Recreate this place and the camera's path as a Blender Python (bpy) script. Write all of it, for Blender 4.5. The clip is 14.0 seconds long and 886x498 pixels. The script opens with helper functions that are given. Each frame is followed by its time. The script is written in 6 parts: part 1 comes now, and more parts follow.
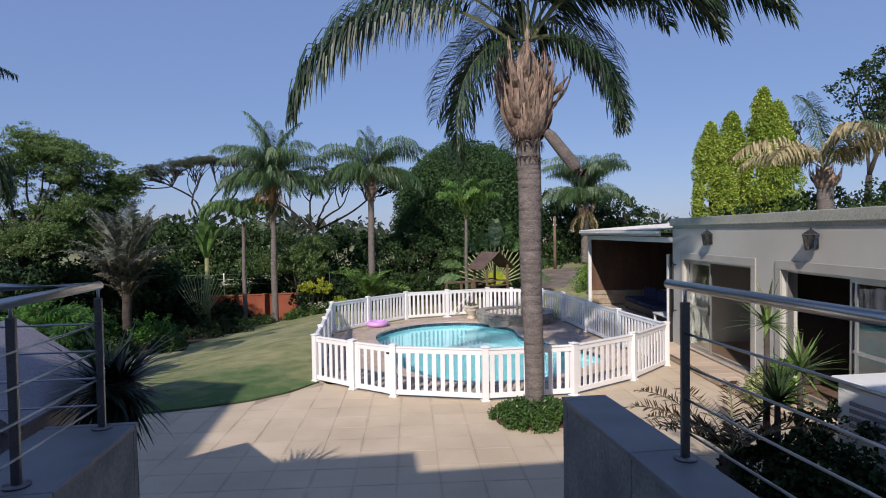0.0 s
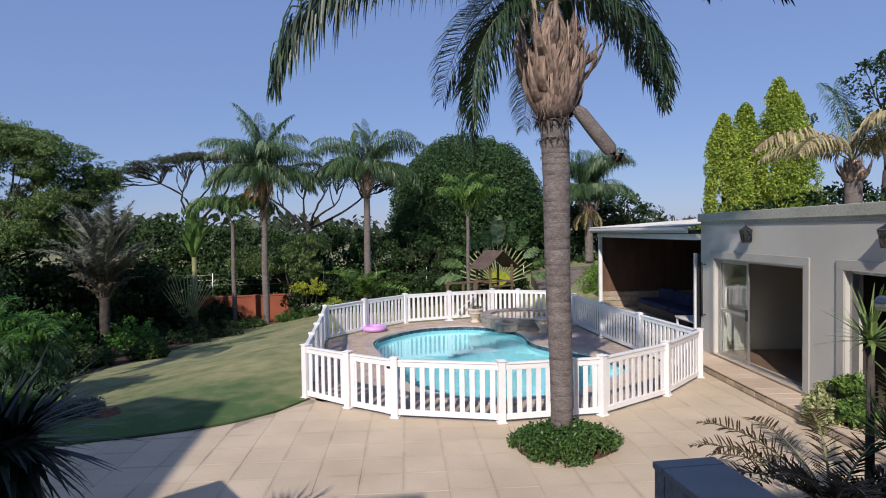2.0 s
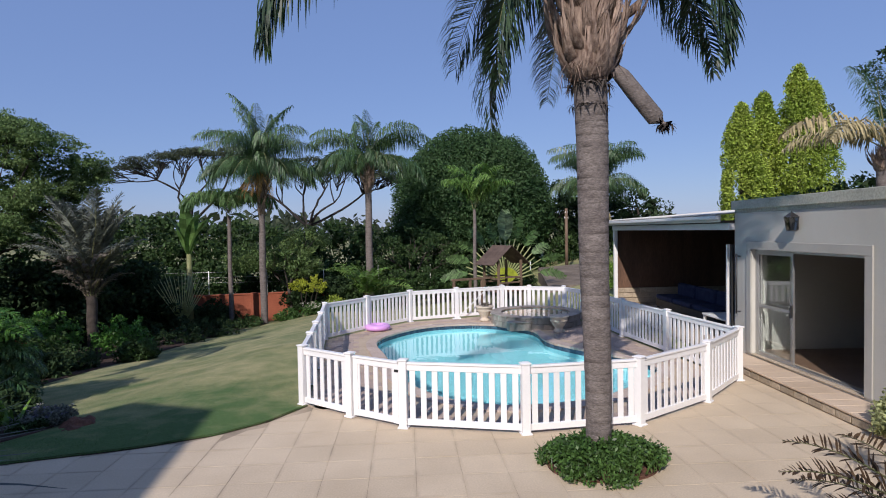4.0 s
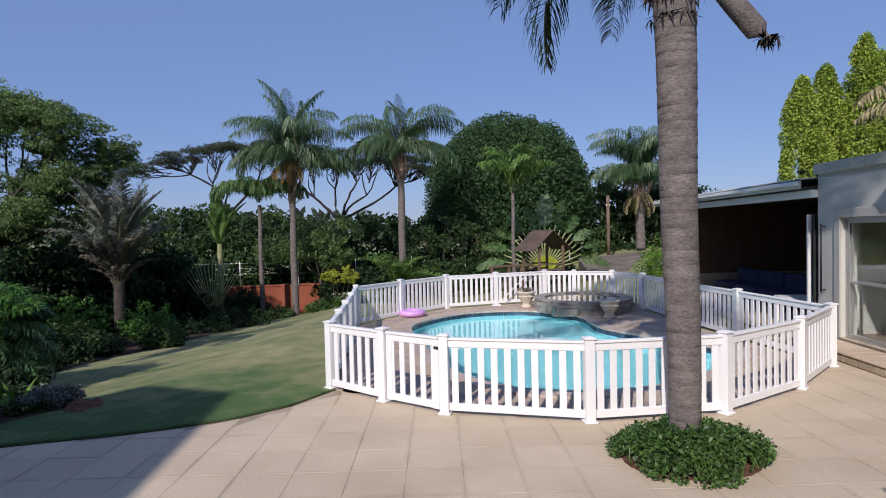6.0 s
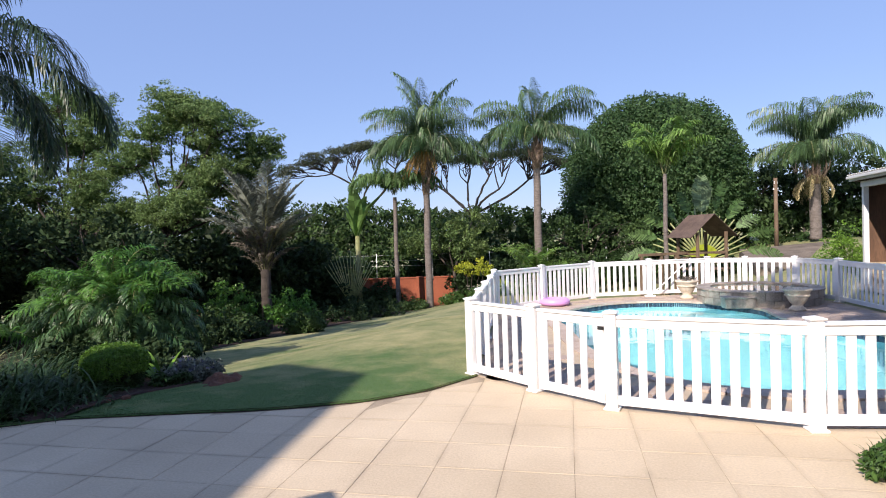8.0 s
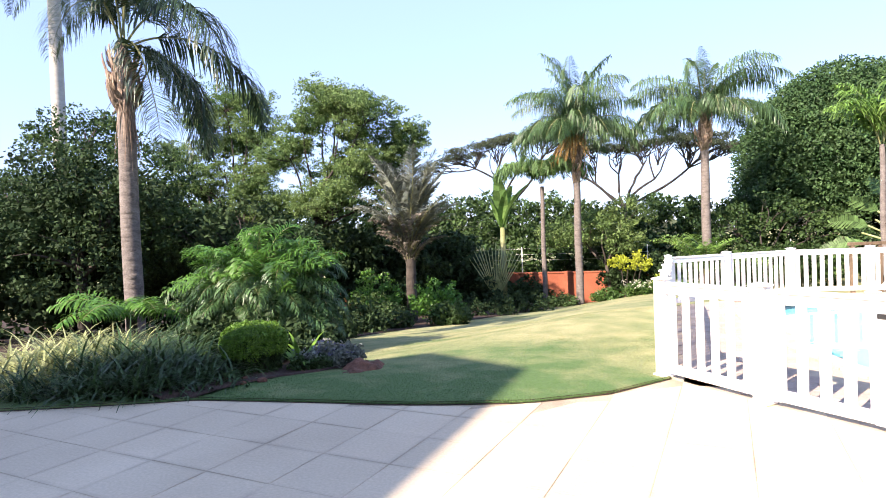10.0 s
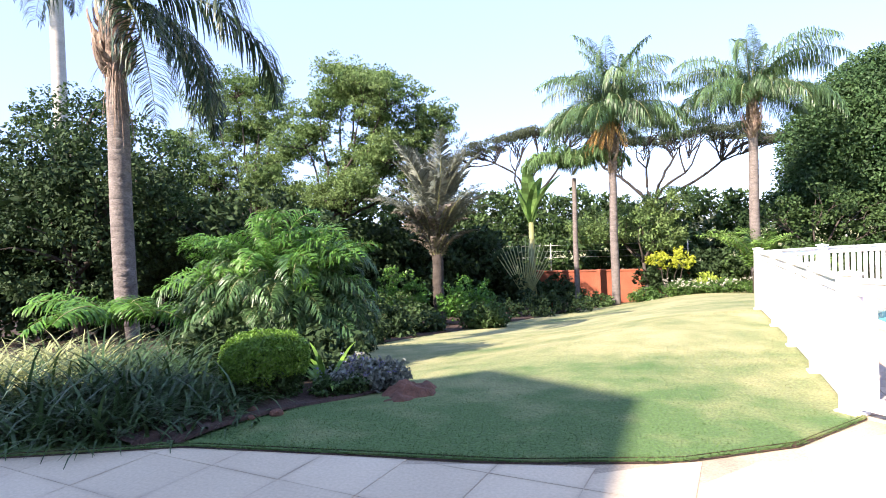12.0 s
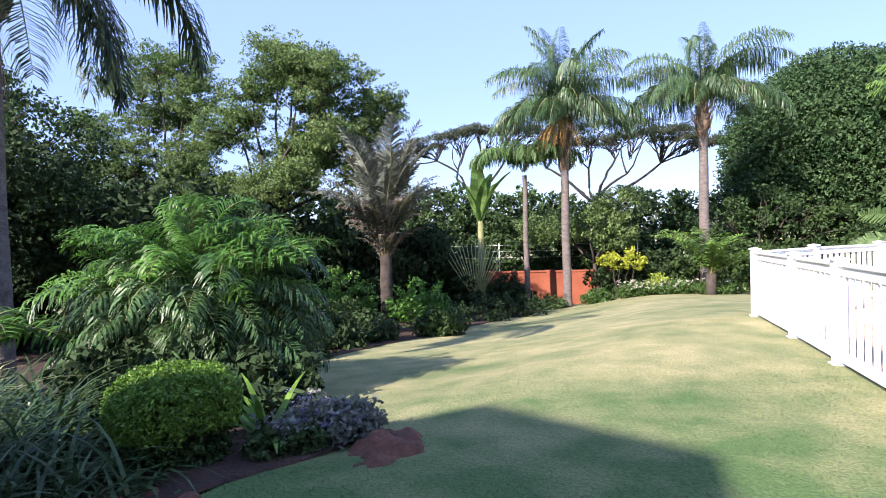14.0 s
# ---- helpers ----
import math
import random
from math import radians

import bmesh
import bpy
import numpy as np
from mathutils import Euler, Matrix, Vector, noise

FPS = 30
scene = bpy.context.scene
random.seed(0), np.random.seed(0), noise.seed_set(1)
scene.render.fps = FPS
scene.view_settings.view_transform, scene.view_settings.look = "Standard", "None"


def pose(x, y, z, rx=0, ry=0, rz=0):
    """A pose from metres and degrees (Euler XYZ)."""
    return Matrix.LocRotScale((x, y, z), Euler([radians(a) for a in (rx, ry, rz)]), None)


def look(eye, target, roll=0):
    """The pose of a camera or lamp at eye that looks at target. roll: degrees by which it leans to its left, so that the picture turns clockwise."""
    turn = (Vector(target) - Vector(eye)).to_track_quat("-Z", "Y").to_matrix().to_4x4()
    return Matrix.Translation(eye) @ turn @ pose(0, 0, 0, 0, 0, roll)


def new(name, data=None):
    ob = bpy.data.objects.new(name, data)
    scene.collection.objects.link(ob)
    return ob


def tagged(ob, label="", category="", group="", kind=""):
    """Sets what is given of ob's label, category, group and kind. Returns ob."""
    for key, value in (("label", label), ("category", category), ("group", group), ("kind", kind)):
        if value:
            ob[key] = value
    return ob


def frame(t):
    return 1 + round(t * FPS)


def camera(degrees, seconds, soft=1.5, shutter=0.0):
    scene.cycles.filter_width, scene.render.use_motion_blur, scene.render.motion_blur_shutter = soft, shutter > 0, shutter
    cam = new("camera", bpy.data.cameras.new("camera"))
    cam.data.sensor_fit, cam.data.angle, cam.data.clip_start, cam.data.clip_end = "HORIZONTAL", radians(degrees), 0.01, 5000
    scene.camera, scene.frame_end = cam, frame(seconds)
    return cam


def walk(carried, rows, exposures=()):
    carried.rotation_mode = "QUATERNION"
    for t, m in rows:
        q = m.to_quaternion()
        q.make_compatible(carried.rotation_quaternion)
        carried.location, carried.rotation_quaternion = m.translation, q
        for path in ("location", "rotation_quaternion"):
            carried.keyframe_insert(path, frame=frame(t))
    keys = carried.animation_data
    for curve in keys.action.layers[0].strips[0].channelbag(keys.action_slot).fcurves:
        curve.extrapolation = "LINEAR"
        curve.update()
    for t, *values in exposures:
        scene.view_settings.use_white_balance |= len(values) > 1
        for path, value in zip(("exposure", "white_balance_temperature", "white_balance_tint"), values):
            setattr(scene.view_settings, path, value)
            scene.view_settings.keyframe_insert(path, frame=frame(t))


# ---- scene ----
cam = camera(75.1, 14.0, soft=1.0)
METRES, EYE, TILT, LEAN, TURN = 10.6, 3.30, 0.0, 0.0, -7.8
ROWS = [
    (0.0, 0.0, 0.0, 0.0, -0.02, -1.61, 0.8),
    (0.5, -0.0092, 0.0358, -0.0007, -0.18, -1.64, 0.82),
    (1.0, -0.0148, 0.0709, -0.0022, -0.4, -1.65, 0.8),
    (1.5, -0.0165, 0.108, -0.0025, -0.46, -1.71, 0.83),
    (2.0, -0.0227, 0.145, -0.0047, -0.5, -1.73, 0.86),
    (2.5, -0.0292, 0.1777, -0.0079, -0.59, -1.74, 0.9),
    (3.0, -0.0331, 0.2072, -0.0096, -0.54, -1.79, 0.94),
    (5.5, -0.0588, 0.3402, -0.0672, 0.21, -1.8, 1.15),
    (6.0, -0.0615, 0.3733, -0.0813, 2.72, -1.78, 1.36),
    (6.5, -0.0708, 0.4012, -0.0945, 5.54, -1.73, 1.52),
    (7.0, -0.0807, 0.4272, -0.1037, 8.97, -1.67, 1.72),
    (7.5, -0.0885, 0.4536, -0.1125, 12.92, -1.53, 1.82),
    (8.0, -0.102, 0.4798, -0.1266, 15.62, -1.4, 1.94),
    (8.5, -0.1139, 0.5027, -0.141, 19.72, -1.27, 2.06),
    (9.0, -0.1259, 0.53, -0.1504, 24.51, -1.09, 2.14),
    (11.5, -0.2798, 0.6904, -0.1737, 30.96, -0.96, 2.1),
    (12.0, -0.3108, 0.7178, -0.1762, 30.72, -0.99, 2.08),
    (12.5, -0.3408, 0.7441, -0.1791, 29.68, -1.02, 1.95),
    (13.0, -0.3699, 0.77, -0.1786, 28.81, -1.05, 1.87),
    (13.5, -0.3961, 0.7962, -0.1779, 26.79, -1.12, 1.76),
    (14.0, -0.4193, 0.8283, -0.1796, 24.33, -1.2, 1.7),
]
walk(cam, [(t, pose(0, 0, EYE, TILT, LEAN, TURN) @ pose(METRES * x, METRES * y, METRES * z, 90 + pitch, roll, yaw)) for t, x, y, z, yaw, pitch, roll in ROWS],
     exposures=[(0.0, -0.20, 6400, 17), (3.0, -0.17, 6300, 17), (5.5, -0.32, 6150, 18), (6.5, -0.14, 6200, 18), (7.5, 0.24, 6500, 16), (8.0, 0.46, 6700, 17), (9.0, 1.05, 6950, 22), (10.5, 1.75, 7200, 18), (11.5, 1.88, 7100, 19), (12.5, 1.58, 6850, 20), (13.5, 1.36, 6600, 22), (14.0, 1.27, 6500, 23)])

# ---- world and sun ----
SUN_AZ, SUN_EL = 25.0, 35.0  # the light travels towards +y, turned this much towards +x
world = bpy.data.worlds.new("sky_world")
scene.world = world
world.use_nodes = True
sky = world.node_tree.nodes.new("ShaderNodeTexSky")
sky.sky_type = "NISHITA"
sky.sun_disc = False
sky.sun_elevation = radians(SUN_EL)
sky.sun_rotation = radians(180 + SUN_AZ)
sky.air_density = 1.0
sky.dust_density = 0.4
sky.ozone_density = 3.0
haze = world.node_tree.nodes.new("ShaderNodeMix")  # thin even haze over the whole sky
haze.data_type = "RGBA"
haze.inputs[0].default_value = 0.6
haze.inputs[7].default_value = (2.15, 3.35, 6.5, 1)
world.node_tree.links.new(sky.outputs[0], haze.inputs[6])
world.node_tree.links.new(haze.outputs[2], world.node_tree.nodes["Background"].inputs[0])
world.node_tree.nodes["Background"].inputs[1].default_value = 0.112
sun_data = bpy.data.lights.new("sun", "SUN")
sun_data.energy = 5.0
sun_data.angle = radians(0.6)
sun_data.color = (1.0, 0.93, 0.82)
sun = new("sun", sun_data)
SUN_WAY = Vector((math.sin(radians(SUN_AZ)), math.cos(radians(SUN_AZ)), -math.tan(radians(SUN_EL)))).normalized()
sun.matrix_world = look(Vector((0, 0, 60)) - SUN_WAY * 30, Vector((0, 0, 60)))


# ---- materials ----
def mat(name, c1, c2, scale=3.0, rough=0.6, bump=0.15, fine=60.0, metal=0.0, rand=0.0, island=0.0, spec=0.5, through_light=0.0, stretch=(1, 1, 1), fine_mix=0.25, normal_distance=0.01):
    m = bpy.data.materials.new(name)
    m.use_nodes = True
    nt = m.node_tree
    n, l = nt.nodes, nt.links
    b = n["Principled BSDF"]
    geo = n.new("ShaderNodeNewGeometry")
    mp = n.new("ShaderNodeMapping")
    mp.inputs["Scale"].default_value = stretch
    l.new(geo.outputs["Position"], mp.inputs[0])
    big = n.new("ShaderNodeTexNoise")
    big.inputs["Scale"].default_value = scale
    big.inputs["Detail"].default_value = 5
    l.new(mp.outputs[0], big.inputs["Vector"])
    small = n.new("ShaderNodeTexNoise")
    small.inputs["Scale"].default_value = fine
    small.inputs["Detail"].default_value = 3
    l.new(mp.outputs[0], small.inputs["Vector"])
    ramp = n.new("ShaderNodeMapRange")
    ramp.inputs[1].default_value, ramp.inputs[2].default_value = 0.3, 0.7
    l.new(big.outputs[0], ramp.inputs[0])
    mix = n.new("ShaderNodeMix")
    mix.data_type = "RGBA"
    mix.inputs[6].default_value, mix.inputs[7].default_value = (*c1, 1), (*c2, 1)
    l.new(ramp.outputs[0], mix.inputs[0])
    hsv = n.new("ShaderNodeHueSaturation")
    l.new(mix.outputs[2], hsv.inputs["Color"])
    val = n.new("ShaderNodeMapRange")
    val.inputs[1].default_value, val.inputs[2].default_value = 0.25, 0.75
    val.inputs[3].default_value, val.inputs[4].default_value = 1 - fine_mix, 1 + fine_mix
    l.new(small.outputs[0], val.inputs[0])
    last = val.outputs[0]
    for amount, node, out in ((rand, "ShaderNodeObjectInfo", "Random"), (island, "ShaderNodeNewGeometry", "Random Per Island")):
        if amount:
            src = n.new(node)
            r = n.new("ShaderNodeMapRange")
            r.inputs[3].default_value, r.inputs[4].default_value = 1 - amount, 1 + amount
            l.new(src.outputs[out], r.inputs[0])
            mul = n.new("ShaderNodeMath")
            mul.operation = "MULTIPLY"
            l.new(last, mul.inputs[0])
            l.new(r.outputs[0], mul.inputs[1])
            last = mul.outputs[0]
    l.new(last, hsv.inputs["Value"])
    l.new(hsv.outputs[0], b.inputs["Base Color"])
    b.inputs["Roughness"].default_value = rough
    b.inputs["Metallic"].default_value = metal
    b.inputs["Specular IOR Level"].default_value = spec
    if bump:
        bp = n.new("ShaderNodeBump")
        bp.inputs["Strength"].default_value = bump
        bp.inputs["Distance"].default_value = normal_distance
        l.new(small.outputs[0], bp.inputs["Height"])
        l.new(bp.outputs[0], b.inputs["Normal"])
    if through_light:
        tr = n.new("ShaderNodeBsdfTranslucent")
        l.new(hsv.outputs[0], tr.inputs["Color"])
        sh = n.new("ShaderNodeMixShader")
        sh.inputs[0].default_value = through_light
        l.new(b.outputs[0], sh.inputs[1])
        l.new(tr.outputs[0], sh.inputs[2])
        l.new(sh.outputs[0], n["Material Output"].inputs[0])
    return m


def leafy(name, c1, c2, rough=0.5, light=0.3, scale=0.6, island=0.45, spec=0.3):
    return mat(name, c1, c2, scale=scale, rough=rough, bump=0, fine=8, island=island, through_light=light, spec=spec)


def glass_mat(name, tint, rough=0.0, ior=1.45):
    m = bpy.data.materials.new(name)
    m.use_nodes = True
    b = m.node_tree.nodes["Principled BSDF"]
    b.inputs["Base Color"].default_value = (*tint, 1)
    b.inputs["Roughness"].default_value = rough
    b.inputs["IOR"].default_value = ior
    b.inputs["Transmission Weight"].default_value = 1
    return m


M_SLAB = mat("sandstone_slab", (0.50, 0.385, 0.27), (0.60, 0.475, 0.35), 0.9, 0.85, 0.3, 45, rand=0.045, fine_mix=0.09)
PAVE_AT, PAVE_TURN, PAVE_SIZE = (-1.17, 9.95), -4.5, 0.577


def paving_material():
    """Sandy paving with soft grime that gathers unevenly along the joints."""
    m = mat("sandstone_paving", (0.50, 0.402, 0.280), (0.60, 0.492, 0.352), 0.9, 0.85, 0.3, 45, rand=0.035, fine_mix=0.1)
    nt = m.node_tree
    n, l = nt.nodes, nt.links
    b = n["Principled BSDF"]
    geo = n.new("ShaderNodeNewGeometry")
    mp = n.new("ShaderNodeMapping")
    mp.vector_type = "TEXTURE"
    mp.inputs["Location"].default_value = (PAVE_AT[0], PAVE_AT[1], 0)
    mp.inputs["Rotation"].default_value = (0, 0, radians(PAVE_TURN))
    mp.inputs["Scale"].default_value = (PAVE_SIZE, PAVE_SIZE, 1)
    l.new(geo.outputs["Position"], mp.inputs[0])
    sep = n.new("ShaderNodeSeparateXYZ")
    l.new(mp.outputs[0], sep.inputs[0])
    arms = []
    for axis in ("X", "Y"):
        p = n.new("ShaderNodeMath")
        p.operation = "PINGPONG"
        p.inputs[1].default_value = 0.5
        l.new(sep.outputs[axis], p.inputs[0])
        arms.append(p.outputs[0])
    near = n.new("ShaderNodeMath")
    near.operation = "MINIMUM"
    l.new(arms[0], near.inputs[0])
    l.new(arms[1], near.inputs[1])
    edge = n.new("ShaderNodeMapRange")
    edge.inputs[1].default_value, edge.inputs[2].default_value = 0.0, 0.085
    edge.inputs[3].default_value, edge.inputs[4].default_value = 1.0, 0.0
    l.new(near.outputs[0], edge.inputs[0])
    blot = n.new("ShaderNodeTexNoise")
    blot.inputs["Scale"].default_value, blot.inputs["Detail"].default_value = 1.7, 4
    l.new(geo.outputs["Position"], blot.inputs["Vector"])
    br = n.new("ShaderNodeMapRange")
    br.inputs[1].default_value, br.inputs[2].default_value = 0.38, 0.66
    br.inputs[3].default_value, br.inputs[4].default_value = 0.0, 0.5
    l.new(blot.outputs[0], br.inputs[0])
    mul = n.new("ShaderNodeMath")
    mul.operation = "MULTIPLY"
    l.new(edge.outputs[0], mul.inputs[0])
    l.new(br.outputs[0], mul.inputs[1])
    mix = n.new("ShaderNodeMix")
    mix.data_type = "RGBA"
    mix.inputs[7].default_value = (0.30, 0.235, 0.165, 1)
    l.new(mul.outputs[0], mix.inputs[0])
    l.new(b.inputs["Base Color"].links[0].from_socket, mix.inputs[6])
    l.new(mix.outputs[2], b.inputs["Base Color"])
    return m


M_PAVE = paving_material()
M_JOINT = mat("dirty_joint", (0.22, 0.175, 0.125), (0.58, 0.47, 0.335), 0.9, 0.95, 0.4, 60)
M_MORTAR = mat("sandy_mortar", (0.42, 0.33, 0.235), (0.50, 0.40, 0.29), 4, 0.95, 0.4, 90)
M_DECK = mat("brick_deck_paver", (0.34, 0.26, 0.21), (0.44, 0.345, 0.285), 2, 0.85, 0.3, 60, rand=0.14)
M_COPING = mat("pool_coping_stone", (0.42, 0.33, 0.265), (0.52, 0.42, 0.35), 3, 0.8, 0.3, 50, rand=0.1)
M_FENCE = mat("white_vinyl", (0.80, 0.79, 0.78), (0.84, 0.83, 0.82), 2, 0.38, 0.03, 30, fine_mix=0.03)
M_WALL = mat("grey_render", (0.46, 0.45, 0.40), (0.53, 0.515, 0.46), 0.8, 0.9, 0.25, 70, fine_mix=0.06)
M_TRIM = mat("painted_band", (0.38, 0.365, 0.325), (0.43, 0.415, 0.37), 1.5, 0.85, 0.2, 70, fine_mix=0.06)
M_PARAPET = mat("greenish_coping", (0.33, 0.34, 0.28), (0.44, 0.44, 0.37), 1.2, 0.9, 0.3, 30)
M_GRANITE = mat("dark_granite", (0.135, 0.135, 0.136), (0.21, 0.21, 0.21), 2.2, 0.5, 0.05, 120, fine_mix=0.35)
M_CLAD = mat("slate_cladding", (0.14, 0.142, 0.135), (0.29, 0.285, 0.26), 2.0, 0.75, 0.4, 35)
M_STEEL = mat("brushed_steel", (0.42, 0.42, 0.43), (0.5, 0.5, 0.5), 6, 0.28, 0.04, 200, metal=1.0)
M_DARKSTEEL = mat("dull_steel_post", (0.16, 0.155, 0.16), (0.22, 0.215, 0.22), 6, 0.4, 0.04, 120, metal=0.9)
M_BLACK = mat("black_iron", (0.015, 0.015, 0.016), (0.03, 0.03, 0.03), 8, 0.5, 0.1, 90)
M_ALU = mat("silver_aluminium", (0.45, 0.45, 0.44), (0.52, 0.52, 0.5), 5, 0.4, 0.03, 150, metal=0.8)
M_GLASS = glass_mat("window_glass", (0.86, 0.9, 0.9))
M_LAMPGLASS = glass_mat("lantern_glass", (0.16, 0.16, 0.15), 0.12)
M_WHITE = mat("white_paint", (0.74, 0.74, 0.72), (0.8, 0.8, 0.78), 2, 0.5, 0.05, 60, fine_mix=0.05)
# near-black: the gloom of the rooms and veranda is put into this colour
M_INNERSHADE = mat("shade_dark_plaster", (0.032, 0.024, 0.02), (0.055, 0.042, 0.034), 1, 0.9, 0.1, 50)
M_BRICKWALL = mat("brown_timber_slats", (0.085, 0.045, 0.027), (0.15, 0.08, 0.046), 3, 0.7, 0.2, 30, stretch=(1, 1, 0.2))
# room tile darkened so that the floor reads as unlit
M_ROOMFLOOR = mat("shade_dark_room_tile", (0.15, 0.10, 0.07), (0.21, 0.145, 0.10), 2, 0.45, 0.05, 40)
M_TILEFLOOR = mat("beige_floor_tile", (0.42, 0.35, 0.27), (0.5, 0.42, 0.33), 2, 0.4, 0.05, 40, rand=0.05)
M_STONE = mat("sandstone_block", (0.33, 0.27, 0.19), (0.45, 0.37, 0.27), 3, 0.9, 0.5, 30, rand=0.18)
M_SPA = mat("grey_slate_tile", (0.23, 0.20, 0.17), (0.37, 0.325, 0.275), 5, 0.6, 0.3, 35, rand=0.15)
M_POOL = mat("blue_pool_plaster", (0.20, 0.56, 0.63), (0.25, 0.61, 0.68), 1.2, 0.6, 0.05, 30, fine_mix=0.05)
M_POOLTILE = mat("dark_blue_mosaic", (0.02, 0.05, 0.09), (0.06, 0.10, 0.15), 6, 0.25, 0.05, 40, rand=0.35)
M_URN = mat("weathered_concrete_urn", (0.50, 0.43, 0.34), (0.66, 0.58, 0.47), 6, 0.9, 0.4, 40)
M_RING = mat("lilac_plastic_float", (0.62, 0.30, 0.66), (0.68, 0.36, 0.72), 3, 0.35, 0.02, 30, fine_mix=0.04)
M_REDWALL = mat("terracotta_paint", (0.23, 0.062, 0.03), (0.33, 0.098, 0.05), 1.0, 0.9, 0.25, 40)
M_SOIL = mat("red_soil", (0.09, 0.042, 0.027), (0.17, 0.075, 0.046), 4, 0.95, 0.8, 25, normal_distance=0.03)
M_SOILPATH = mat("worn_brown_concrete", (0.10, 0.08, 0.062), (0.22, 0.18, 0.14), 1.4, 0.9, 0.4, 25)
M_MULCH = mat("dark_mulch", (0.024, 0.013, 0.009), (0.066, 0.034, 0.022), 3, 0.95, 0.9, 30, normal_distance=0.03)
M_WOOD = mat("weathered_timber", (0.10, 0.065, 0.04), (0.19, 0.13, 0.085), 5, 0.8, 0.3, 40, stretch=(1, 1, 0.25))
M_SHINGLE = mat("brown_roof_board", (0.075, 0.05, 0.04), (0.13, 0.09, 0.07), 4, 0.85, 0.3, 40, rand=0.15)
M_CORR = mat("corrugated_sheet", (0.52, 0.50, 0.45), (0.62, 0.6, 0.54), 1.5, 0.5, 0.1, 40)
M_BLUE = mat("navy_cushion", (0.014, 0.02, 0.055), (0.03, 0.04, 0.09), 5, 0.9, 0.2, 120)
M_COVER = mat("grey_vinyl_cover", (0.23, 0.20, 0.22), (0.29, 0.26, 0.28), 3, 0.5, 0.15, 40)
M_TRUNK = mat("grey_palm_bark", (0.115, 0.096, 0.088), (0.195, 0.168, 0.152), 5, 0.95, 0.7, 26, stretch=(1.0, 1.0, 2.2), fine_mix=0.4, normal_distance=0.012)
M_BOOT = mat("dry_palm_fibre", (0.13, 0.078, 0.056), (0.46, 0.345, 0.265), 7, 0.9, 0.6, 40, rand=0.3, stretch=(3, 3, 0.6), normal_distance=0.02)
M_BARK = mat("dark_bark", (0.035, 0.028, 0.023), (0.08, 0.065, 0.054), 4, 0.95, 0.7, 18, normal_distance=0.03)
M_PALE = mat("pale_royal_palm_bark", (0.36, 0.33, 0.29), (0.46, 0.43, 0.39), 2, 0.9, 0.4, 16, stretch=(1, 1, 4))
M_ROOFTILE = mat("house_roof", (0.16, 0.07, 0.05), (0.22, 0.1, 0.07), 2, 0.9, 0.3, 20)

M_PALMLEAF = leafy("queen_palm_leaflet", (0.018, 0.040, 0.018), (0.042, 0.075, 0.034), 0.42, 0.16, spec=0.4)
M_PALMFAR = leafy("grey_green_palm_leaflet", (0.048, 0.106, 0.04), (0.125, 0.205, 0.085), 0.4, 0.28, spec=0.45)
M_PALMGREY = leafy("silver_palm_leaflet", (0.12, 0.14, 0.11), (0.22, 0.235, 0.19), 0.5, 0.2)
M_DEADFROND = leafy("dead_palm_frond", (0.10, 0.088, 0.07), (0.19, 0.16, 0.125), 0.8, 0.1)
M_RACHIS = mat("palm_stalk", (0.16, 0.18, 0.07), (0.26, 0.25, 0.11), 3, 0.6, 0.1, 30)
M_DRYLEAF = leafy("dry_palm_leaflet", (0.30, 0.24, 0.12), (0.42, 0.36, 0.20), 0.7, 0.25)
M_FERN = leafy("bright_fern_leaf", (0.05, 0.15, 0.026), (0.115, 0.26, 0.045), 0.42, 0.3)
# shaded copy of the fern leaf for the lower fronds of the clump
M_FERNSHADE = leafy("shaded_fern_leaf", (0.028, 0.078, 0.026), (0.066, 0.135, 0.045), 0.42, 0.2, spec=0.4)
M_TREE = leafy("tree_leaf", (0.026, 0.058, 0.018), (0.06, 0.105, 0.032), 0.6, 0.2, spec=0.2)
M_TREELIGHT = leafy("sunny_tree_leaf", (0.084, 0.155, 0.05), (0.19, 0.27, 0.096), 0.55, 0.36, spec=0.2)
M_DOME = leafy("fig_leaf", (0.030, 0.072, 0.026), (0.074, 0.135, 0.05), 0.55, 0.22, spec=0.2)
M_FANLEAF = leafy("fan_palm_blade", (0.06, 0.13, 0.04), (0.13, 0.215, 0.075), 0.5, 0.3, spec=0.3)
M_ORANGEFROND = leafy("orange_dry_frond", (0.42, 0.24, 0.08), (0.55, 0.36, 0.14), 0.7, 0.3)
# dark shrub leaf; also stands in for shade in understorey and thicket
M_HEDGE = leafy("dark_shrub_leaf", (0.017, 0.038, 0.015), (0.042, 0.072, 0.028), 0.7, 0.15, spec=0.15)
M_ACACIA = leafy("acacia_leaf", (0.05, 0.068, 0.042), (0.10, 0.12, 0.072), 0.7, 0.25, spec=0.15)
M_CYPRESS = leafy("golden_cypress_leaf", (0.24, 0.34, 0.05), (0.38, 0.46, 0.08), 0.6, 0.3)
M_BALL = leafy("clipped_bush_leaf", (0.088, 0.19, 0.025), (0.16, 0.285, 0.042), 0.45, 0.3)
M_YELLOW = leafy("yellow_shrub_leaf", (0.30, 0.36, 0.03), (0.44, 0.47, 0.06), 0.5, 0.3)
M_BED = leafy("groundcover_leaf", (0.045, 0.105, 0.025), (0.09, 0.16, 0.04), 0.4, 0.25, island=0.5)
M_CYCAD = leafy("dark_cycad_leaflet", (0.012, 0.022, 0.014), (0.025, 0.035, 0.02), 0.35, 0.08)
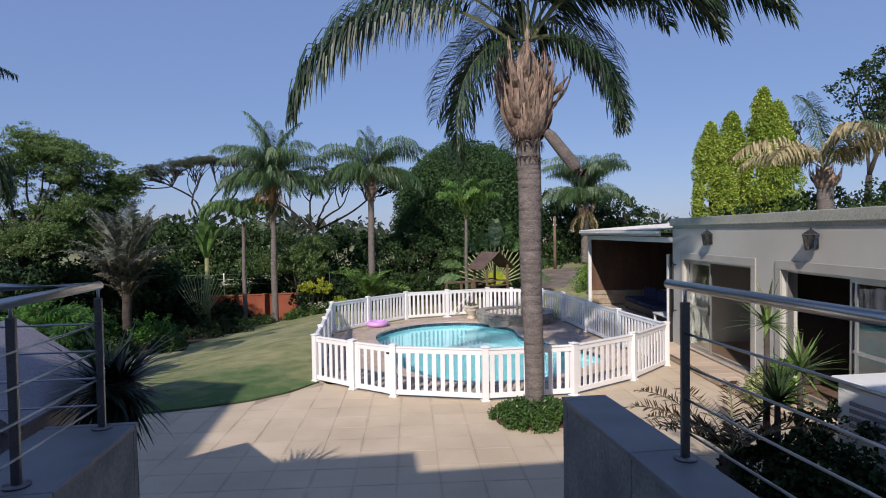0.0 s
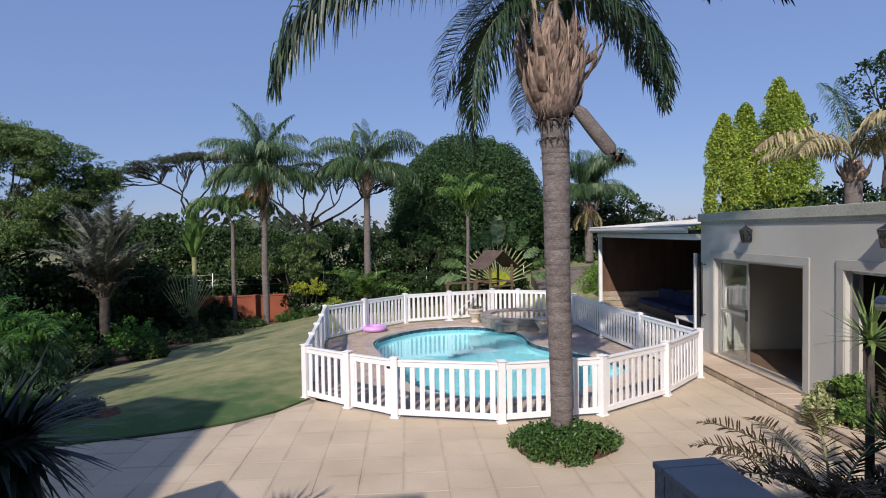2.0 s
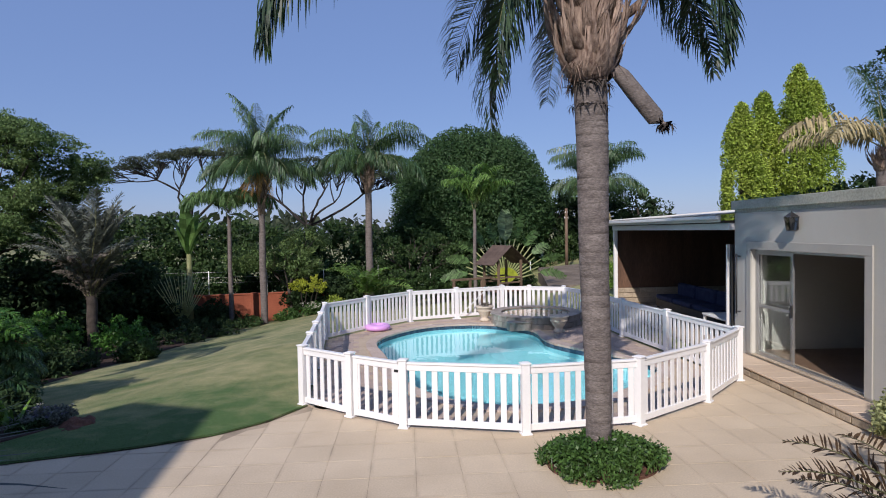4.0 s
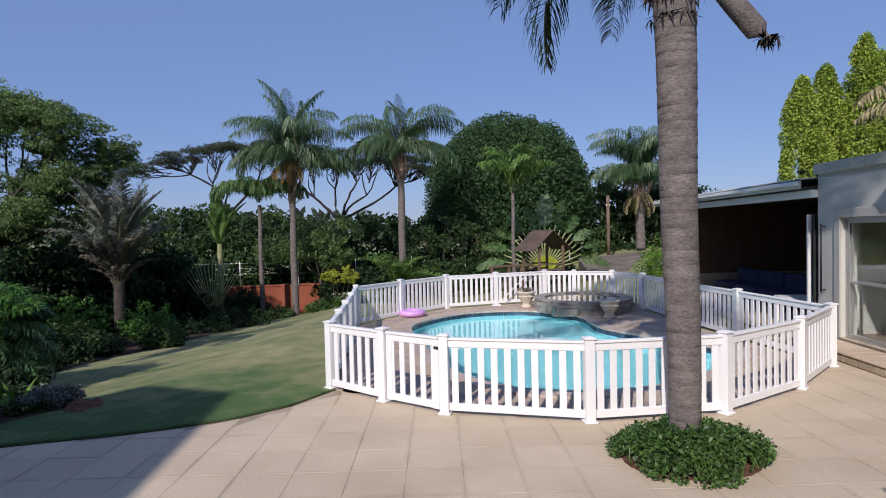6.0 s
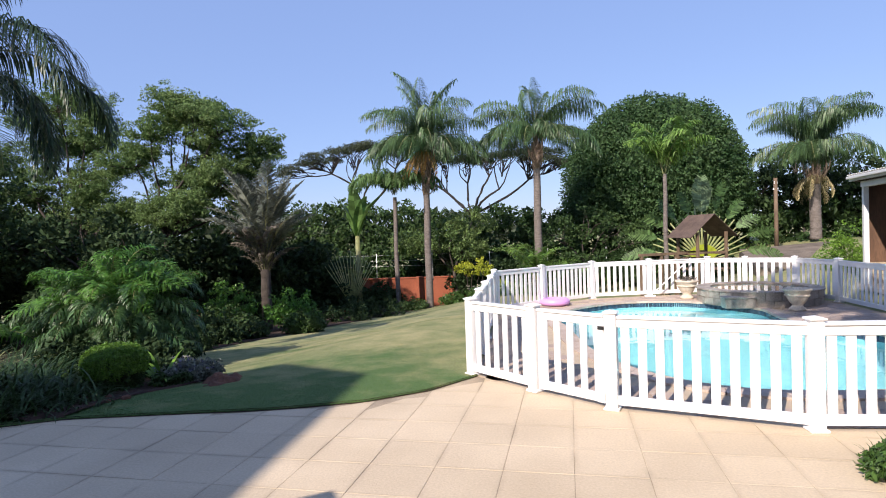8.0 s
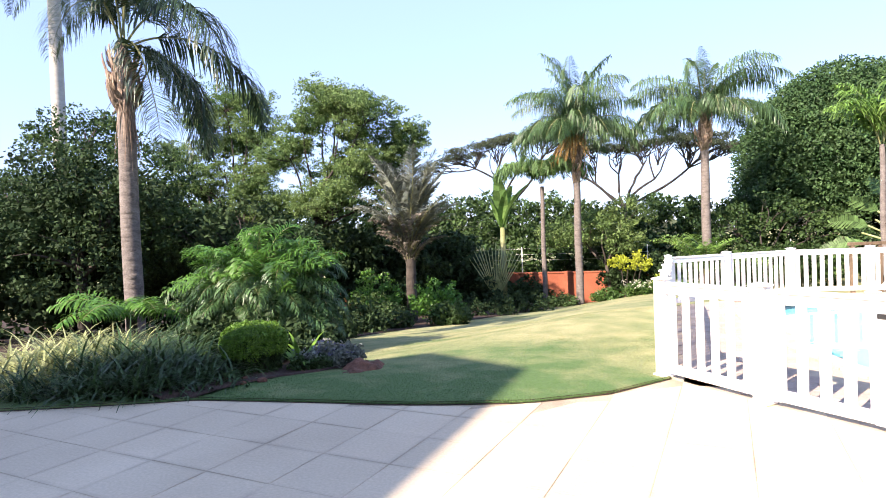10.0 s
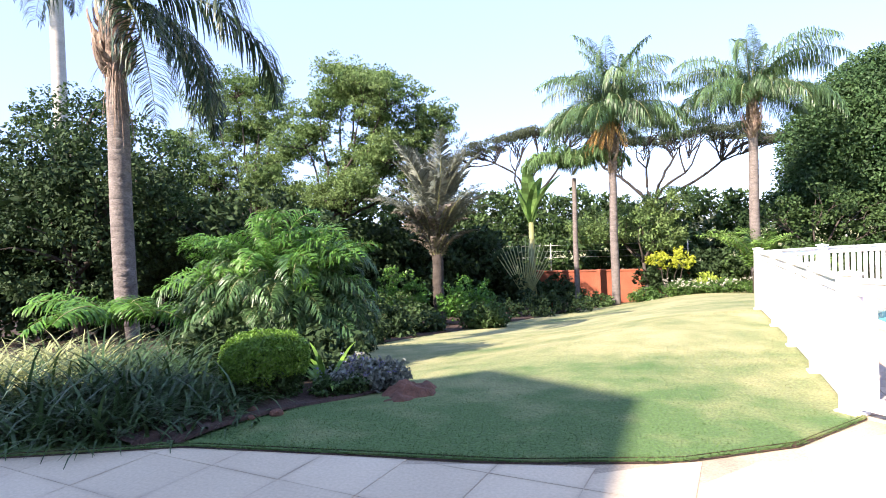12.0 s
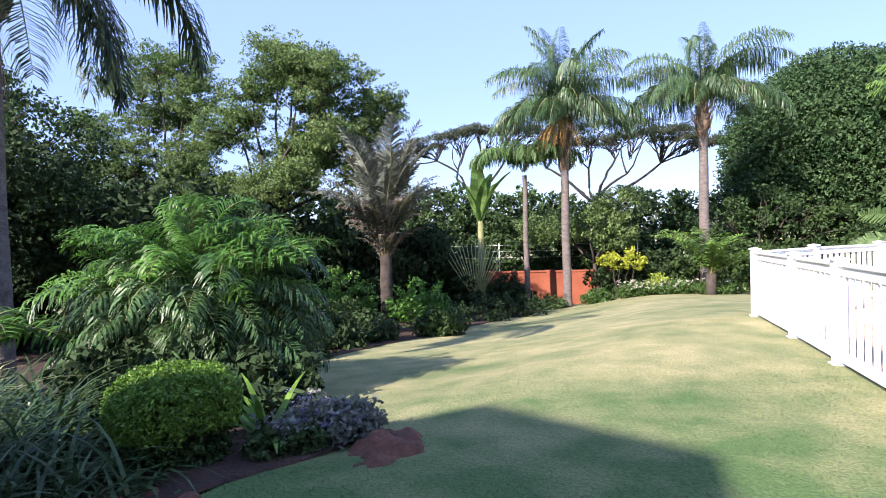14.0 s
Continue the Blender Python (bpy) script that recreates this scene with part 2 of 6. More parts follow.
M_CYCADBROWN = leafy("bronze_cycad_leaflet", (0.05, 0.03, 0.014), (0.085, 0.05, 0.022), 0.5, 0.1)
M_SPIKE = leafy("yucca_blade", (0.10, 0.17, 0.045), (0.20, 0.28, 0.085), 0.4, 0.25)
M_STRAP = leafy("strap_leaf", (0.026, 0.06, 0.023), (0.066, 0.115, 0.044), 0.35, 0.2)
M_STRAPPALE = leafy("variegated_strap_leaf", (0.28, 0.32, 0.13), (0.42, 0.44, 0.22), 0.5, 0.3)
M_FLOWER = leafy("blue_flower", (0.14, 0.135, 0.27), (0.23, 0.22, 0.38), 0.6, 0.3)
M_PALEFAN = leafy("pale_fan_leaf", (0.13, 0.20, 0.10), (0.22, 0.29, 0.15), 0.4, 0.35)
M_LIME = leafy("light_green_leaf", (0.10, 0.20, 0.04), (0.18, 0.30, 0.07), 0.5, 0.35)
M_BANANA = leafy("banana_leaf", (0.085, 0.175, 0.045), (0.15, 0.255, 0.075), 0.35, 0.4)
M_PALEFLOWER = leafy("pale_flower", (0.5, 0.5, 0.42), (0.6, 0.58, 0.5), 0.6, 0.2)


def lawn_material():
    """Dry turf in the open, greener turf along the watered patio edge."""
    m = mat("mown_lawn", (0.066, 0.128, 0.034), (0.37, 0.33, 0.165), 0.5, 0.95, 0.7, 45, fine_mix=0.34, normal_distance=0.025)
    nt = m.node_tree
    n, l = nt.nodes, nt.links
    mix = [x for x in n if x.type == "MIX"][0]
    old = mix.inputs[0].links[0].from_socket
    geo = n.new("ShaderNodeNewGeometry")
    sep = n.new("ShaderNodeSeparateXYZ")
    l.new(geo.outputs["Position"], sep.inputs[0])
    wet = n.new("ShaderNodeMapRange")
    wet.inputs[1].default_value, wet.inputs[2].default_value = 12.0, 15.5
    wet.inputs[3].default_value, wet.inputs[4].default_value = -0.3, 0.3
    l.new(sep.outputs["Y"], wet.inputs[0])
    add = n.new("ShaderNodeMath")
    add.operation = "ADD"
    add.use_clamp = True
    # worn and mottled patches about half a metre across
    mid = n.new("ShaderNodeTexNoise")
    mid.inputs["Scale"].default_value, mid.inputs["Detail"].default_value = 2.2, 6
    l.new(geo.outputs["Position"], mid.inputs["Vector"])
    midr = n.new("ShaderNodeMapRange")
    midr.inputs[1].default_value, midr.inputs[2].default_value = 0.3, 0.7
    midr.inputs[3].default_value, midr.inputs[4].default_value = -0.24, 0.24
    l.new(mid.outputs[0], midr.inputs[0])
    half = n.new("ShaderNodeMath")
    half.operation = "MULTIPLY_ADD"
    half.inputs[1].default_value = 0.5
    l.new(old, half.inputs[0])
    l.new(midr.outputs[0], half.inputs[2])
    l.new(half.outputs[0], add.inputs[0])
    l.new(wet.outputs[0], add.inputs[1])
    l.new(add.outputs[0], mix.inputs[0])
    return m


M_LAWN = lawn_material()


# ---- mesh helpers ----
def ob_from(name, verts, faces, material, parent=None, smooth=False):
    me = bpy.data.meshes.new(name)
    me.from_pydata([tuple(v) for v in verts], [], [tuple(f) for f in faces])
    me.update()
    if material:
        me.materials.append(material)
    if smooth:
        me.polygons.foreach_set("use_smooth", [True] * len(me.polygons))
    ob = new(name, me)
    if parent:
        ob.parent = parent
    return ob


def quads(name, v, material, parent=None):
    """v: array (n, 4, 3) of quads."""
    v = np.asarray(v, dtype=np.float32)
    n = len(v)
    me = bpy.data.meshes.new(name)
    me.vertices.add(n * 4)
    me.vertices.foreach_set("co", v.reshape(-1))
    me.loops.add(n * 4)
    me.loops.foreach_set("vertex_index", np.arange(n * 4, dtype=np.int32))
    me.polygons.add(n)
    me.polygons.foreach_set("loop_start", np.arange(0, n * 4, 4, dtype=np.int32))
    me.update(calc_edges=True)
    me.materials.append(material)
    ob = new(name, me)
    if parent:
        ob.parent = parent
    return ob


def part(name, bm, material, parent=None, label=""):
    me = bpy.data.meshes.new(name)
    bm.to_mesh(me)
    bm.free()
    me.materials.append(material)
    ob = new(name, me)
    if parent:
        ob.parent = parent
    if label:
        ob["label"] = label
    return ob


def box_bm(x0, x1, y0, y1, z0, z1, bevel=0.0, bm=None, m=None):
    bm = bm or bmesh.new()
    r = bmesh.ops.create_cube(bm, size=1.0)
    vs = r["verts"]
    t = Matrix.Translation(((x0 + x1) / 2, (y0 + y1) / 2, (z0 + z1) / 2)) @ Matrix.Diagonal((x1 - x0, y1 - y0, z1 - z0, 1))
    bmesh.ops.transform(bm, matrix=(m @ t) if m else t, verts=vs)
    if bevel:
        es = list({e for v in vs for e in v.link_edges})
        bmesh.ops.bevel(bm, geom=es, offset=bevel, segments=1, affect="EDGES")
    return bm


def box(name, x0, x1, y0, y1, z0, z1, material, parent=None, bevel=0.0, m=None):
    return part(name, box_bm(x0, x1, y0, y1, z0, z1, bevel, m=m), material, parent)


def tube(name, pts, radii, material, parent=None, sides=10, cap=True, ripple=0.0):
    pts = [Vector(p) for p in pts]
    if not hasattr(radii, "__len__"):
        radii = [radii] * len(pts)
    verts, faces = [], []
    for i, p in enumerate(pts):
        a = pts[max(i - 1, 0)]
        b = pts[min(i + 1, len(pts) - 1)]
        way = (b - a).normalized()
        u = way.orthogonal().normalized() if abs(way.z) < 0.9 else Vector((1, 0, 0)).cross(way).normalized()
        v = way.cross(u)
        for k in range(sides):
            an = 2 * math.pi * k / sides
            r = radii[i] * (1 + ripple * random.uniform(-1, 1))
            verts.append(p + u * math.cos(an) * r + v * math.sin(an) * r)
    for i in range(len(pts) - 1):
        for k in range(sides):
            faces.append((i * sides + k, i * sides + (k + 1) % sides, (i + 1) * sides + (k + 1) % sides, (i + 1) * sides + k))
    if cap:
        faces.append(tuple(range(sides))[::-1])
        faces.append(tuple((len(pts) - 1) * sides + k for k in range(sides)))
    return ob_from(name, verts, faces, material, parent, smooth=True)


def lathe(name, profile, material, parent=None, sides=28):
    verts, faces = [], []
    for r, z in profile:
        for k in range(sides):
            an = 2 * math.pi * k / sides
            verts.append((r * math.cos(an), r * math.sin(an), z))
    for i in range(len(profile) - 1):
        for k in range(sides):
            faces.append((i * sides + k, i * sides + (k + 1) % sides, (i + 1) * sides + (k + 1) % sides, (i + 1) * sides + k))
    return ob_from(name, verts, faces, material, parent, smooth=True)


def extrude_poly(name, poly, z0, z1, material, parent=None):
    n = len(poly)
    verts = [(x, y, z1) for x, y in poly] + [(x, y, z0) for x, y in poly]
    faces = [tuple(range(n)), tuple(range(2 * n - 1, n - 1, -1))] + [(i, i + n, (i + 1) % n + n, (i + 1) % n) for i in range(n)]
    return ob_from(name, verts, faces, material, parent)


def empty(name, at=(0, 0, 0), rz=0.0):
    e = new(name)
    e.matrix_world = pose(*at, 0, 0, rz)
    return e


def inside(x, y, poly):
    c = False
    for (x0, y0), (x1, y1) in zip(poly, poly[1:] + poly[:1]):
        if (y0 > y) != (y1 > y) and x < (x1 - x0) * (y - y0) / (y1 - y0) + x0:
            c = not c
    return c


# ---- plan ----
FENCE = [(-1.12, 13.15), (-0.28, 12.31), (0.54, 11.6), (2.3, 10.97), (4.12, 11.02), (5.82, 11.91), (7.22, 13.06), (7.16, 15.6), (7.12, 17.9),
         (7.18, 20.3), (6.85, 21.8), (5.8, 22.4), (4.9, 22.75), (3.2, 22.4), (1.55, 22.0), (0.1, 20.7), (-1.1, 19.35), (-1.08, 17.4), (-1.09, 15.87), (-1.1, 14.5)]
FENCE_H = 1.03
LAWN_EDGE = [(-40.0, 2.0), (-14.0, 7.2), (-9.0, 9.4), (-6.57, 10.55), (-5.6, 11.05), (-4.46, 11.26), (-3.3, 11.46), (-2.3, 11.80), (-1.6, 12.3), (-1.05, 13.05)]
W0, DW = Vector((7.85, 10.3)), Vector((0.6, 4.6)).normalized()
FACADE = pose(W0.x, W0.y, 0, 0, 0, math.degrees(math.atan2(DW.y, DW.x)))  # x along the wall, y towards the pool


def smooth(a, b, x):
    t = min(1.0, max(0.0, (x - a) / (b - a)))
    return t * t * (3 - 2 * t)


def pool_outline(grow=0.0, n=64):
    """A kidney-like pool, long way along y."""
    pts = []
    for k in range(n):
        a = 2 * math.pi * k / n
        c, s = math.cos(a), math.sin(a)
        x, y = 2.45 * math.copysign(abs(c) ** 0.8, c), 4.35 * math.copysign(abs(s) ** 0.85, s)
        if x > 0:  # broad shallow end at the front, waist beside the spa
            x *= 1 + 0.46 * math.exp(-((y + 2.4) / 1.5) ** 2) - 0.22 * math.exp(-((y - 1.1) / 1.3) ** 2) - 0.1 * smooth(2.5, 4.2, y)
        else:
            x *= 1 + 0.17 * math.exp(-((y - 2.2) / 1.5) ** 2)
        l = math.hypot(x, y)
        pts.append((2.98 + x * (1 + grow / l), 16.6 + y * (1 + grow / l)))
    return pts


def land(x, y):
    """Height of the lawn and the garden."""
    k = 6.5 * smooth(-6.5, -0.6, x)
    z = -0.080 * max(0.0, min(y, 40) - 12.9 - k) * (1 - 0.55 * smooth(3.0, 9.0, x))
    z -= 0.05 * max(0.0, min(-x, 14) - 2.6) * smooth(11.5, 14, y)
    z += 1.7 * smooth(8.0, 16.0, x) * smooth(22, 30, y)
    return z


def lawn_y(x):
    if x >= -1.05:
        if x <= 7.18:
            back = FENCE[9:17]
            for (x1, y1), (x0, y0) in zip(back, back[1:]):
                if x0 <= x <= x1:
                    return y0 + (x - x0) / (x1 - x0) * (y1 - y0) + 0.05
            return 19.4
        return 23.0
    for (x0, y0), (x1, y1) in zip(LAWN_EDGE, LAWN_EDGE[1:]):
        if x0 <= x <= x1:
            return y0 + (x - x0) / (x1 - x0) * (y1 - y0)
    return 2.0


# ---- ground: one sheet, stepped down under the paving ----
def build_ground():
    xs = [-3000, -400, -120, -60, -40, -30, -22, -17] + list(np.arange(-14, -1.2, 0.3)) + [-1.13, -1.06, -1.04] + list(np.arange(-0.8, 9, 0.35)) + [10, 12, 14, 17, 21, 26, 34, 60, 200, 3000]
    pit = pool_outline(0.4)
    low = [0.0, 0.35, 0.7] + list(np.linspace(0.72, 1.0, 44))
    up = [0.0] + list(np.cumsum([0.12 * 1.075 ** k for k in range(44)]))
    verts, cols = [], []
    for x in xs:
        yb = lawn_y(x)
        col = []
        ys = [-3000, -300, -60, -25] + list(np.linspace(-20, 4.9, 6)) + list(np.linspace(5, yb, 56))
        for y in ys:
            z = -0.07
            if inside(x, y, pit):
                z = -2.6
            col.append(len(verts))
            verts.append((x, y, z))
        for d in up:
            y = yb + d
            bump_z = 0.005 * noise.noise((x * 0.7, y * 0.7, 0)) + 0.02 * noise.noise((x * 0.15, y * 0.15, 3))
            col.append(len(verts))
            verts.append((x, y, 0.018 + land(x, y) + bump_z * smooth(0, 2, d)))
        for y in (120, 300, 3000):
            col.append(len(verts))
            verts.append((x, y, land(x, 80)))
        cols.append(col)
    faces = []
    for a, b in zip(cols, cols[1:]):
        for i in range(len(a) - 1):
            faces.append((a[i], b[i], b[i + 1], a[i + 1]))
    g = ob_from("ground", verts, faces, M_LAWN)
    return tagged(g, "mown lawn with dry and green patches", "ground", kind="structure")


build_ground()


# ---- fence: posts, rails, pickets, one gate ----
def fence_post(parent, x, y, rz):
    bm = box_bm(-0.062, 0.062, -0.062, 0.062, 0, FENCE_H + 0.02, 0.006)
    p = part("post", bm, M_FENCE, parent)
    p.matrix_local = pose(x, y, 0, 0, 0, rz)
    bm = box_bm(-0.078, 0.078, -0.078, 0.078, FENCE_H + 0.02, FENCE_H + 0.04, 0.004)
    c = bmesh.ops.create_cone(bm, cap_ends=True, segments=4, radius1=0.105, radius2=0.012, depth=0.018)
    bmesh.ops.transform(bm, matrix=pose(0, 0, FENCE_H + 0.049, 0, 0, 45), verts=c["verts"])
    part("cap", bm, M_FENCE, p)
    bm = box_bm(-0.085, 0.085, -0.085, 0.085, 0, 0.03, 0.008)
    part("base_collar", bm, M_FENCE, p)
    return p


picket_mesh = {}


def fence_panel(parent, a, b, gate=False):
    a, b = Vector(a), Vector(b)
    d = b - a
    length = d.length - (0.16 if gate else 0.12)
    off = 0.08 if gate else 0.06
    ang = math.degrees(math.atan2(d.y, d.x))
    host = parent
    m = pose(a.x, a.y, 0, 0, 0, ang)
    for z0, z1, w in ((0.055, 0.155, 0.022), (FENCE_H - 0.13, FENCE_H - 0.035, 0.022)):
        r = part("rail", box_bm(off, off + length, -w, w, z0, z1, 0.005), M_FENCE, host)
        r.matrix_local = m
    r = part("top_rail", box_bm(off, off + length, -0.042, 0.042, FENCE_H - 0.035, FENCE_H, 0.006), M_FENCE, host)
    r.matrix_local = m
    if gate:
        for x in (off + 0.05, off + length - 0.05):
            r = part("stile", box_bm(x - 0.05, x + 0.05, -0.026, 0.026, 0.05, FENCE_H - 0.03, 0.005), M_FENCE, host)
            r.matrix_local = m
    n = max(2, round(length / 0.172))
    if "m" not in picket_mesh:
        o = part("picket", box_bm(-0.044, 0.044, -0.011, 0.011, 0.12, FENCE_H - 0.1, 0.003), M_FENCE, host)
        picket_mesh["m"] = o.data
        bpy.data.objects.remove(o)
    for k in range(n):
        o = new("picket", picket_mesh["m"])
        o.parent = host
        o.matrix_local = m @ pose(off + length * (k + 0.5) / n, 0, 0)


def build_fence():
    f = tagged(empty("pool_fence"), "white vinyl picket fence round the pool", "fence")
    g = tagged(empty("pool_gate"), "closed white vinyl picket gate in the pool fence", "gate")
    n = len(FENCE)
    for i, p in enumerate(FENCE):
        q = FENCE[(i + 1) % n]
        fence_post(f, p[0], p[1], math.degrees(math.atan2(q[1] - p[1], q[0] - p[0])))
        fence_panel(g if i == 1 else f, p, q, gate=(i == 1))
    latch = box("latch", 0.02, 0.10, -0.05, -0.03, 0.86, 0.90, M_BLACK, g, 0.004)
    latch.matrix_local = pose(0.42, 11.72, 0, 0, 0, -41)


build_fence()


# ---- pool ----
def build_pool():
    deck_poly = [(x, y) for x, y in FENCE]
    cx = sum(p[0] for p in deck_poly) / len(deck_poly)
    cy = sum(p[1] for p in deck_poly) / len(deck_poly)
    inner = pool_outline(0.30, 96)
    # ring between the pool and the fence line
    def hit_fence(x, y):
        best = 1e9
        dx, dy = x - 2.98, y - 16.85
        for (x0, y0), (x1, y1) in zip(deck_poly, deck_poly[1:] + deck_poly[:1]):
            den = dx * (y1 - y0) - dy * (x1 - x0)
            if abs(den) < 1e-9:
                continue
            t = ((x0 - 2.98) * (y1 - y0) - (y0 - 16.85) * (x1 - x0)) / den
            s = ((x0 - 2.98) * dy - (y0 - 16.85) * dx) / den
            if t > 0 and -0.001 <= s <= 1.001:
                best = min(best, t)
        return (2.98 + dx * best, 16.85 + dy * best)
    n = len(inner)
    verts, faces = [], []
    for x, y in inner:
        ox, oy = hit_fence(x, y)
        verts += [(x, y, 0.0), (ox, oy, 0.0), (x, y, -0.1), (ox, oy, -0.1)]
    for i in range(n):
        j = (i + 1) % n
        faces += [(4 * i, 4 * j, 4 * j + 1, 4 * i + 1), (4 * i + 1, 4 * j + 1, 4 * j + 3, 4 * i + 3), (4 * i, 4 * i + 2, 4 * j + 2, 4 * j)]
    d = tagged(ob_from("pool_deck", verts, faces, M_MORTAR), "brown brick-paved pool surround", "paving", kind="structure")
    # pool shell, water, tile band, coping
    edge = pool_outline(0.0, 96)
    verts, faces = [], []
    rings = [(0.02, -0.02), (0.02, -0.6), (-0.12, -0.74), (-0.5, -0.78)]
    for g, z in rings:
        verts += [(x, y, z) for x, y in pool_outline(g, 96)]
    for r in range(len(rings) - 1):
        for i in range(n):
            j = (i + 1) % n
            faces.append((r * n + i, (r + 1) * n + i, (r + 1) * n + j, r * n + j))
    faces.append(tuple((len(rings) - 1) * n + i for i in range(n)))
    pool = tagged(empty("swimming_pool"), "kidney-shaped swimming pool with clear turquoise water", "pool")
    ob_from("shell", verts, faces, M_POOL, pool)
    water = glass_mat("pool_water", (0.96, 1.0, 1.0), 0.0, 1.33)
    nt = water.node_tree
    geo = nt.nodes.new("ShaderNodeNewGeometry")
    wav = nt.nodes.new("ShaderNodeTexNoise")
    wav.inputs["Scale"].default_value = 2.6
    wav.inputs["Detail"].default_value = 2
    bp = nt.nodes.new("ShaderNodeBump")
    bp.inputs["Strength"].default_value = 0.06
    bp.inputs["Distance"].default_value = 0.05
    nt.links.new(geo.outputs["Position"], wav.inputs["Vector"])
    nt.links.new(wav.outputs[0], bp.inputs["Height"])
    nt.links.new(bp.outputs[0], nt.nodes["Principled BSDF"].inputs["Normal"])
    w = ob_from("water", [(x, y, -0.13) for x, y in pool_outline(0.015, 96)], [tuple(range(n))], water, pool)
    w.visible_shadow = False
    tile_edge = pool_outline(0.012, 300)
    shapes = {}
    for i in range(0, 300):
        (x0, y0), (x1, y1) = tile_edge[i], tile_edge[(i + 1) % 300]
        l = math.hypot(x1 - x0, y1 - y0)
        key = round(l, 2)
        if key not in shapes:
            t = part("tile", box_bm(-key / 2 + 0.004, key / 2 - 0.004, -0.012, 0.012, -0.115, 0, 0.0), M_POOLTILE)
            shapes[key] = t.data
            bpy.data.objects.remove(t)
        o = new("tile", shapes[key])
        o.parent = pool
        o.matrix_local = pose((x0 + x1) / 2, (y0 + y1) / 2, -0.02, 0, 0, math.degrees(math.atan2(y1 - y0, x1 - x0)))
    a, b = pool_outline(-0.03, 56), pool_outline(0.31, 56)
    for i in range(56):
        j = (i + 1) % 56
        quad = [Vector((*a[i], 0)), Vector((*a[j], 0)), Vector((*b[j], 0)), Vector((*b[i], 0))]
        c = sum(quad, Vector()) / 4
        p = extrude_poly("coping_stone", [(c + (q - c) * 0.975)[:2] for q in reversed(quad)], -0.02, 0.03, M_COPING, pool)
    # brick pavers of the deck
    small = part("brick", box_bm(-0.145, 0.145, -0.145, 0.145, -0.04, 0.009, 0.004), M_DECK)
    me = small.data
    bpy.data.objects.remove(small)
    keep = pool_outline(0.42)
    count, rest = 0, []
    for iy in range(40):
        for ix in range(34):
            x, y = -1.5 + ix * 0.3 + (0.15 if iy % 2 else 0), 10.9 + iy * 0.3
            if all(inside(x + u, y + v, deck_poly) and not inside(x + u, y + v, keep) for u, v in ((-0.16, -0.16), (0.16, -0.16), (0.16, 0.16), (-0.16, 0.16))):
                o = new("brick", me)
                o.parent = d
                o.matrix_local = pose(x, y, 0)
                count += 1
    # raised spa that spills into the pool
    spa = tagged(empty("raised_spa", (5.5, 20.75, 0)), "round raised spa clad in grey slate, spilling into the pool", "spa")
    outer, inn = 1.42, 1.12
    lathe("basin", [(inn, 0.33), (inn, 0.0), (0.0, 0.0)], M_POOL, spa, 40)
    lathe("wall", [(inn, 0.0), (inn, 0.35), (outer - 0.02, 0.35), (outer - 0.02, 0.0)], M_SPA, spa, 40)
    sw = lathe("water", [(inn - 0.005, 0.345), (0.001, 0.345)], water, spa, 40)
    sw.visible_shadow = False
    for row in range(2):
        for k in range(26):
            a0, a1 = 2 * math.pi * (k + row * 0.5) / 26, 2 * math.pi * (k + 1 + row * 0.5) / 26 - 0.012
            z0, z1 = 0.02 + row * 0.165, 0.175 + row * 0.165
            pts = [(math.cos(t) * r, math.sin(t) * r) for r, t in ((outer, a0), (outer, a1), (outer - 0.03, a1), (outer - 0.03, a0))]
            extrude_poly("tile", pts, z0, z1, M_SPA, spa)
    for k in range(26):
        a0, a1 = 2 * math.pi * k / 26, 2 * math.pi * (k + 1) / 26 - 0.012
        pts = [(math.cos(t) * r, math.sin(t) * r) for r, t in ((outer + 0.03, a0), (outer + 0.03, a1), (inn - 0.02, a1), (inn - 0.02, a0))]
        extrude_poly("cap_stone", pts, 0.35, 0.385, M_SPA, spa)
    # lower trough in front of the spa
    tr = tagged(empty("spill_trough", (4.62, 19.55, 0)), "grey slate spill trough below the spa", "trough")
    box("wall", -0.34, 0.34, -0.16, 0.16, 0, 0.24, M_SPA, tr, 0.02)
    box("lip", -0.37, 0.37, -0.19, 0.19, 0.24, 0.275, M_SPA, tr, 0.01)


build_pool()


# ---- garden house with sliding doors ----
def wall_box(name, s0, s1, o0, o1, z0, z1, material, label, bevel=0.0):
    o = box(name, s0, s1, o0, o1, z0, z1, material, None, bevel)
    o.matrix_world = FACADE
    return tagged(o, label, "wall", kind="structure")


D1, D2, SILL, HEAD = (0.62, 3.95), (-3.7, -0.42), 0.24, 2.52


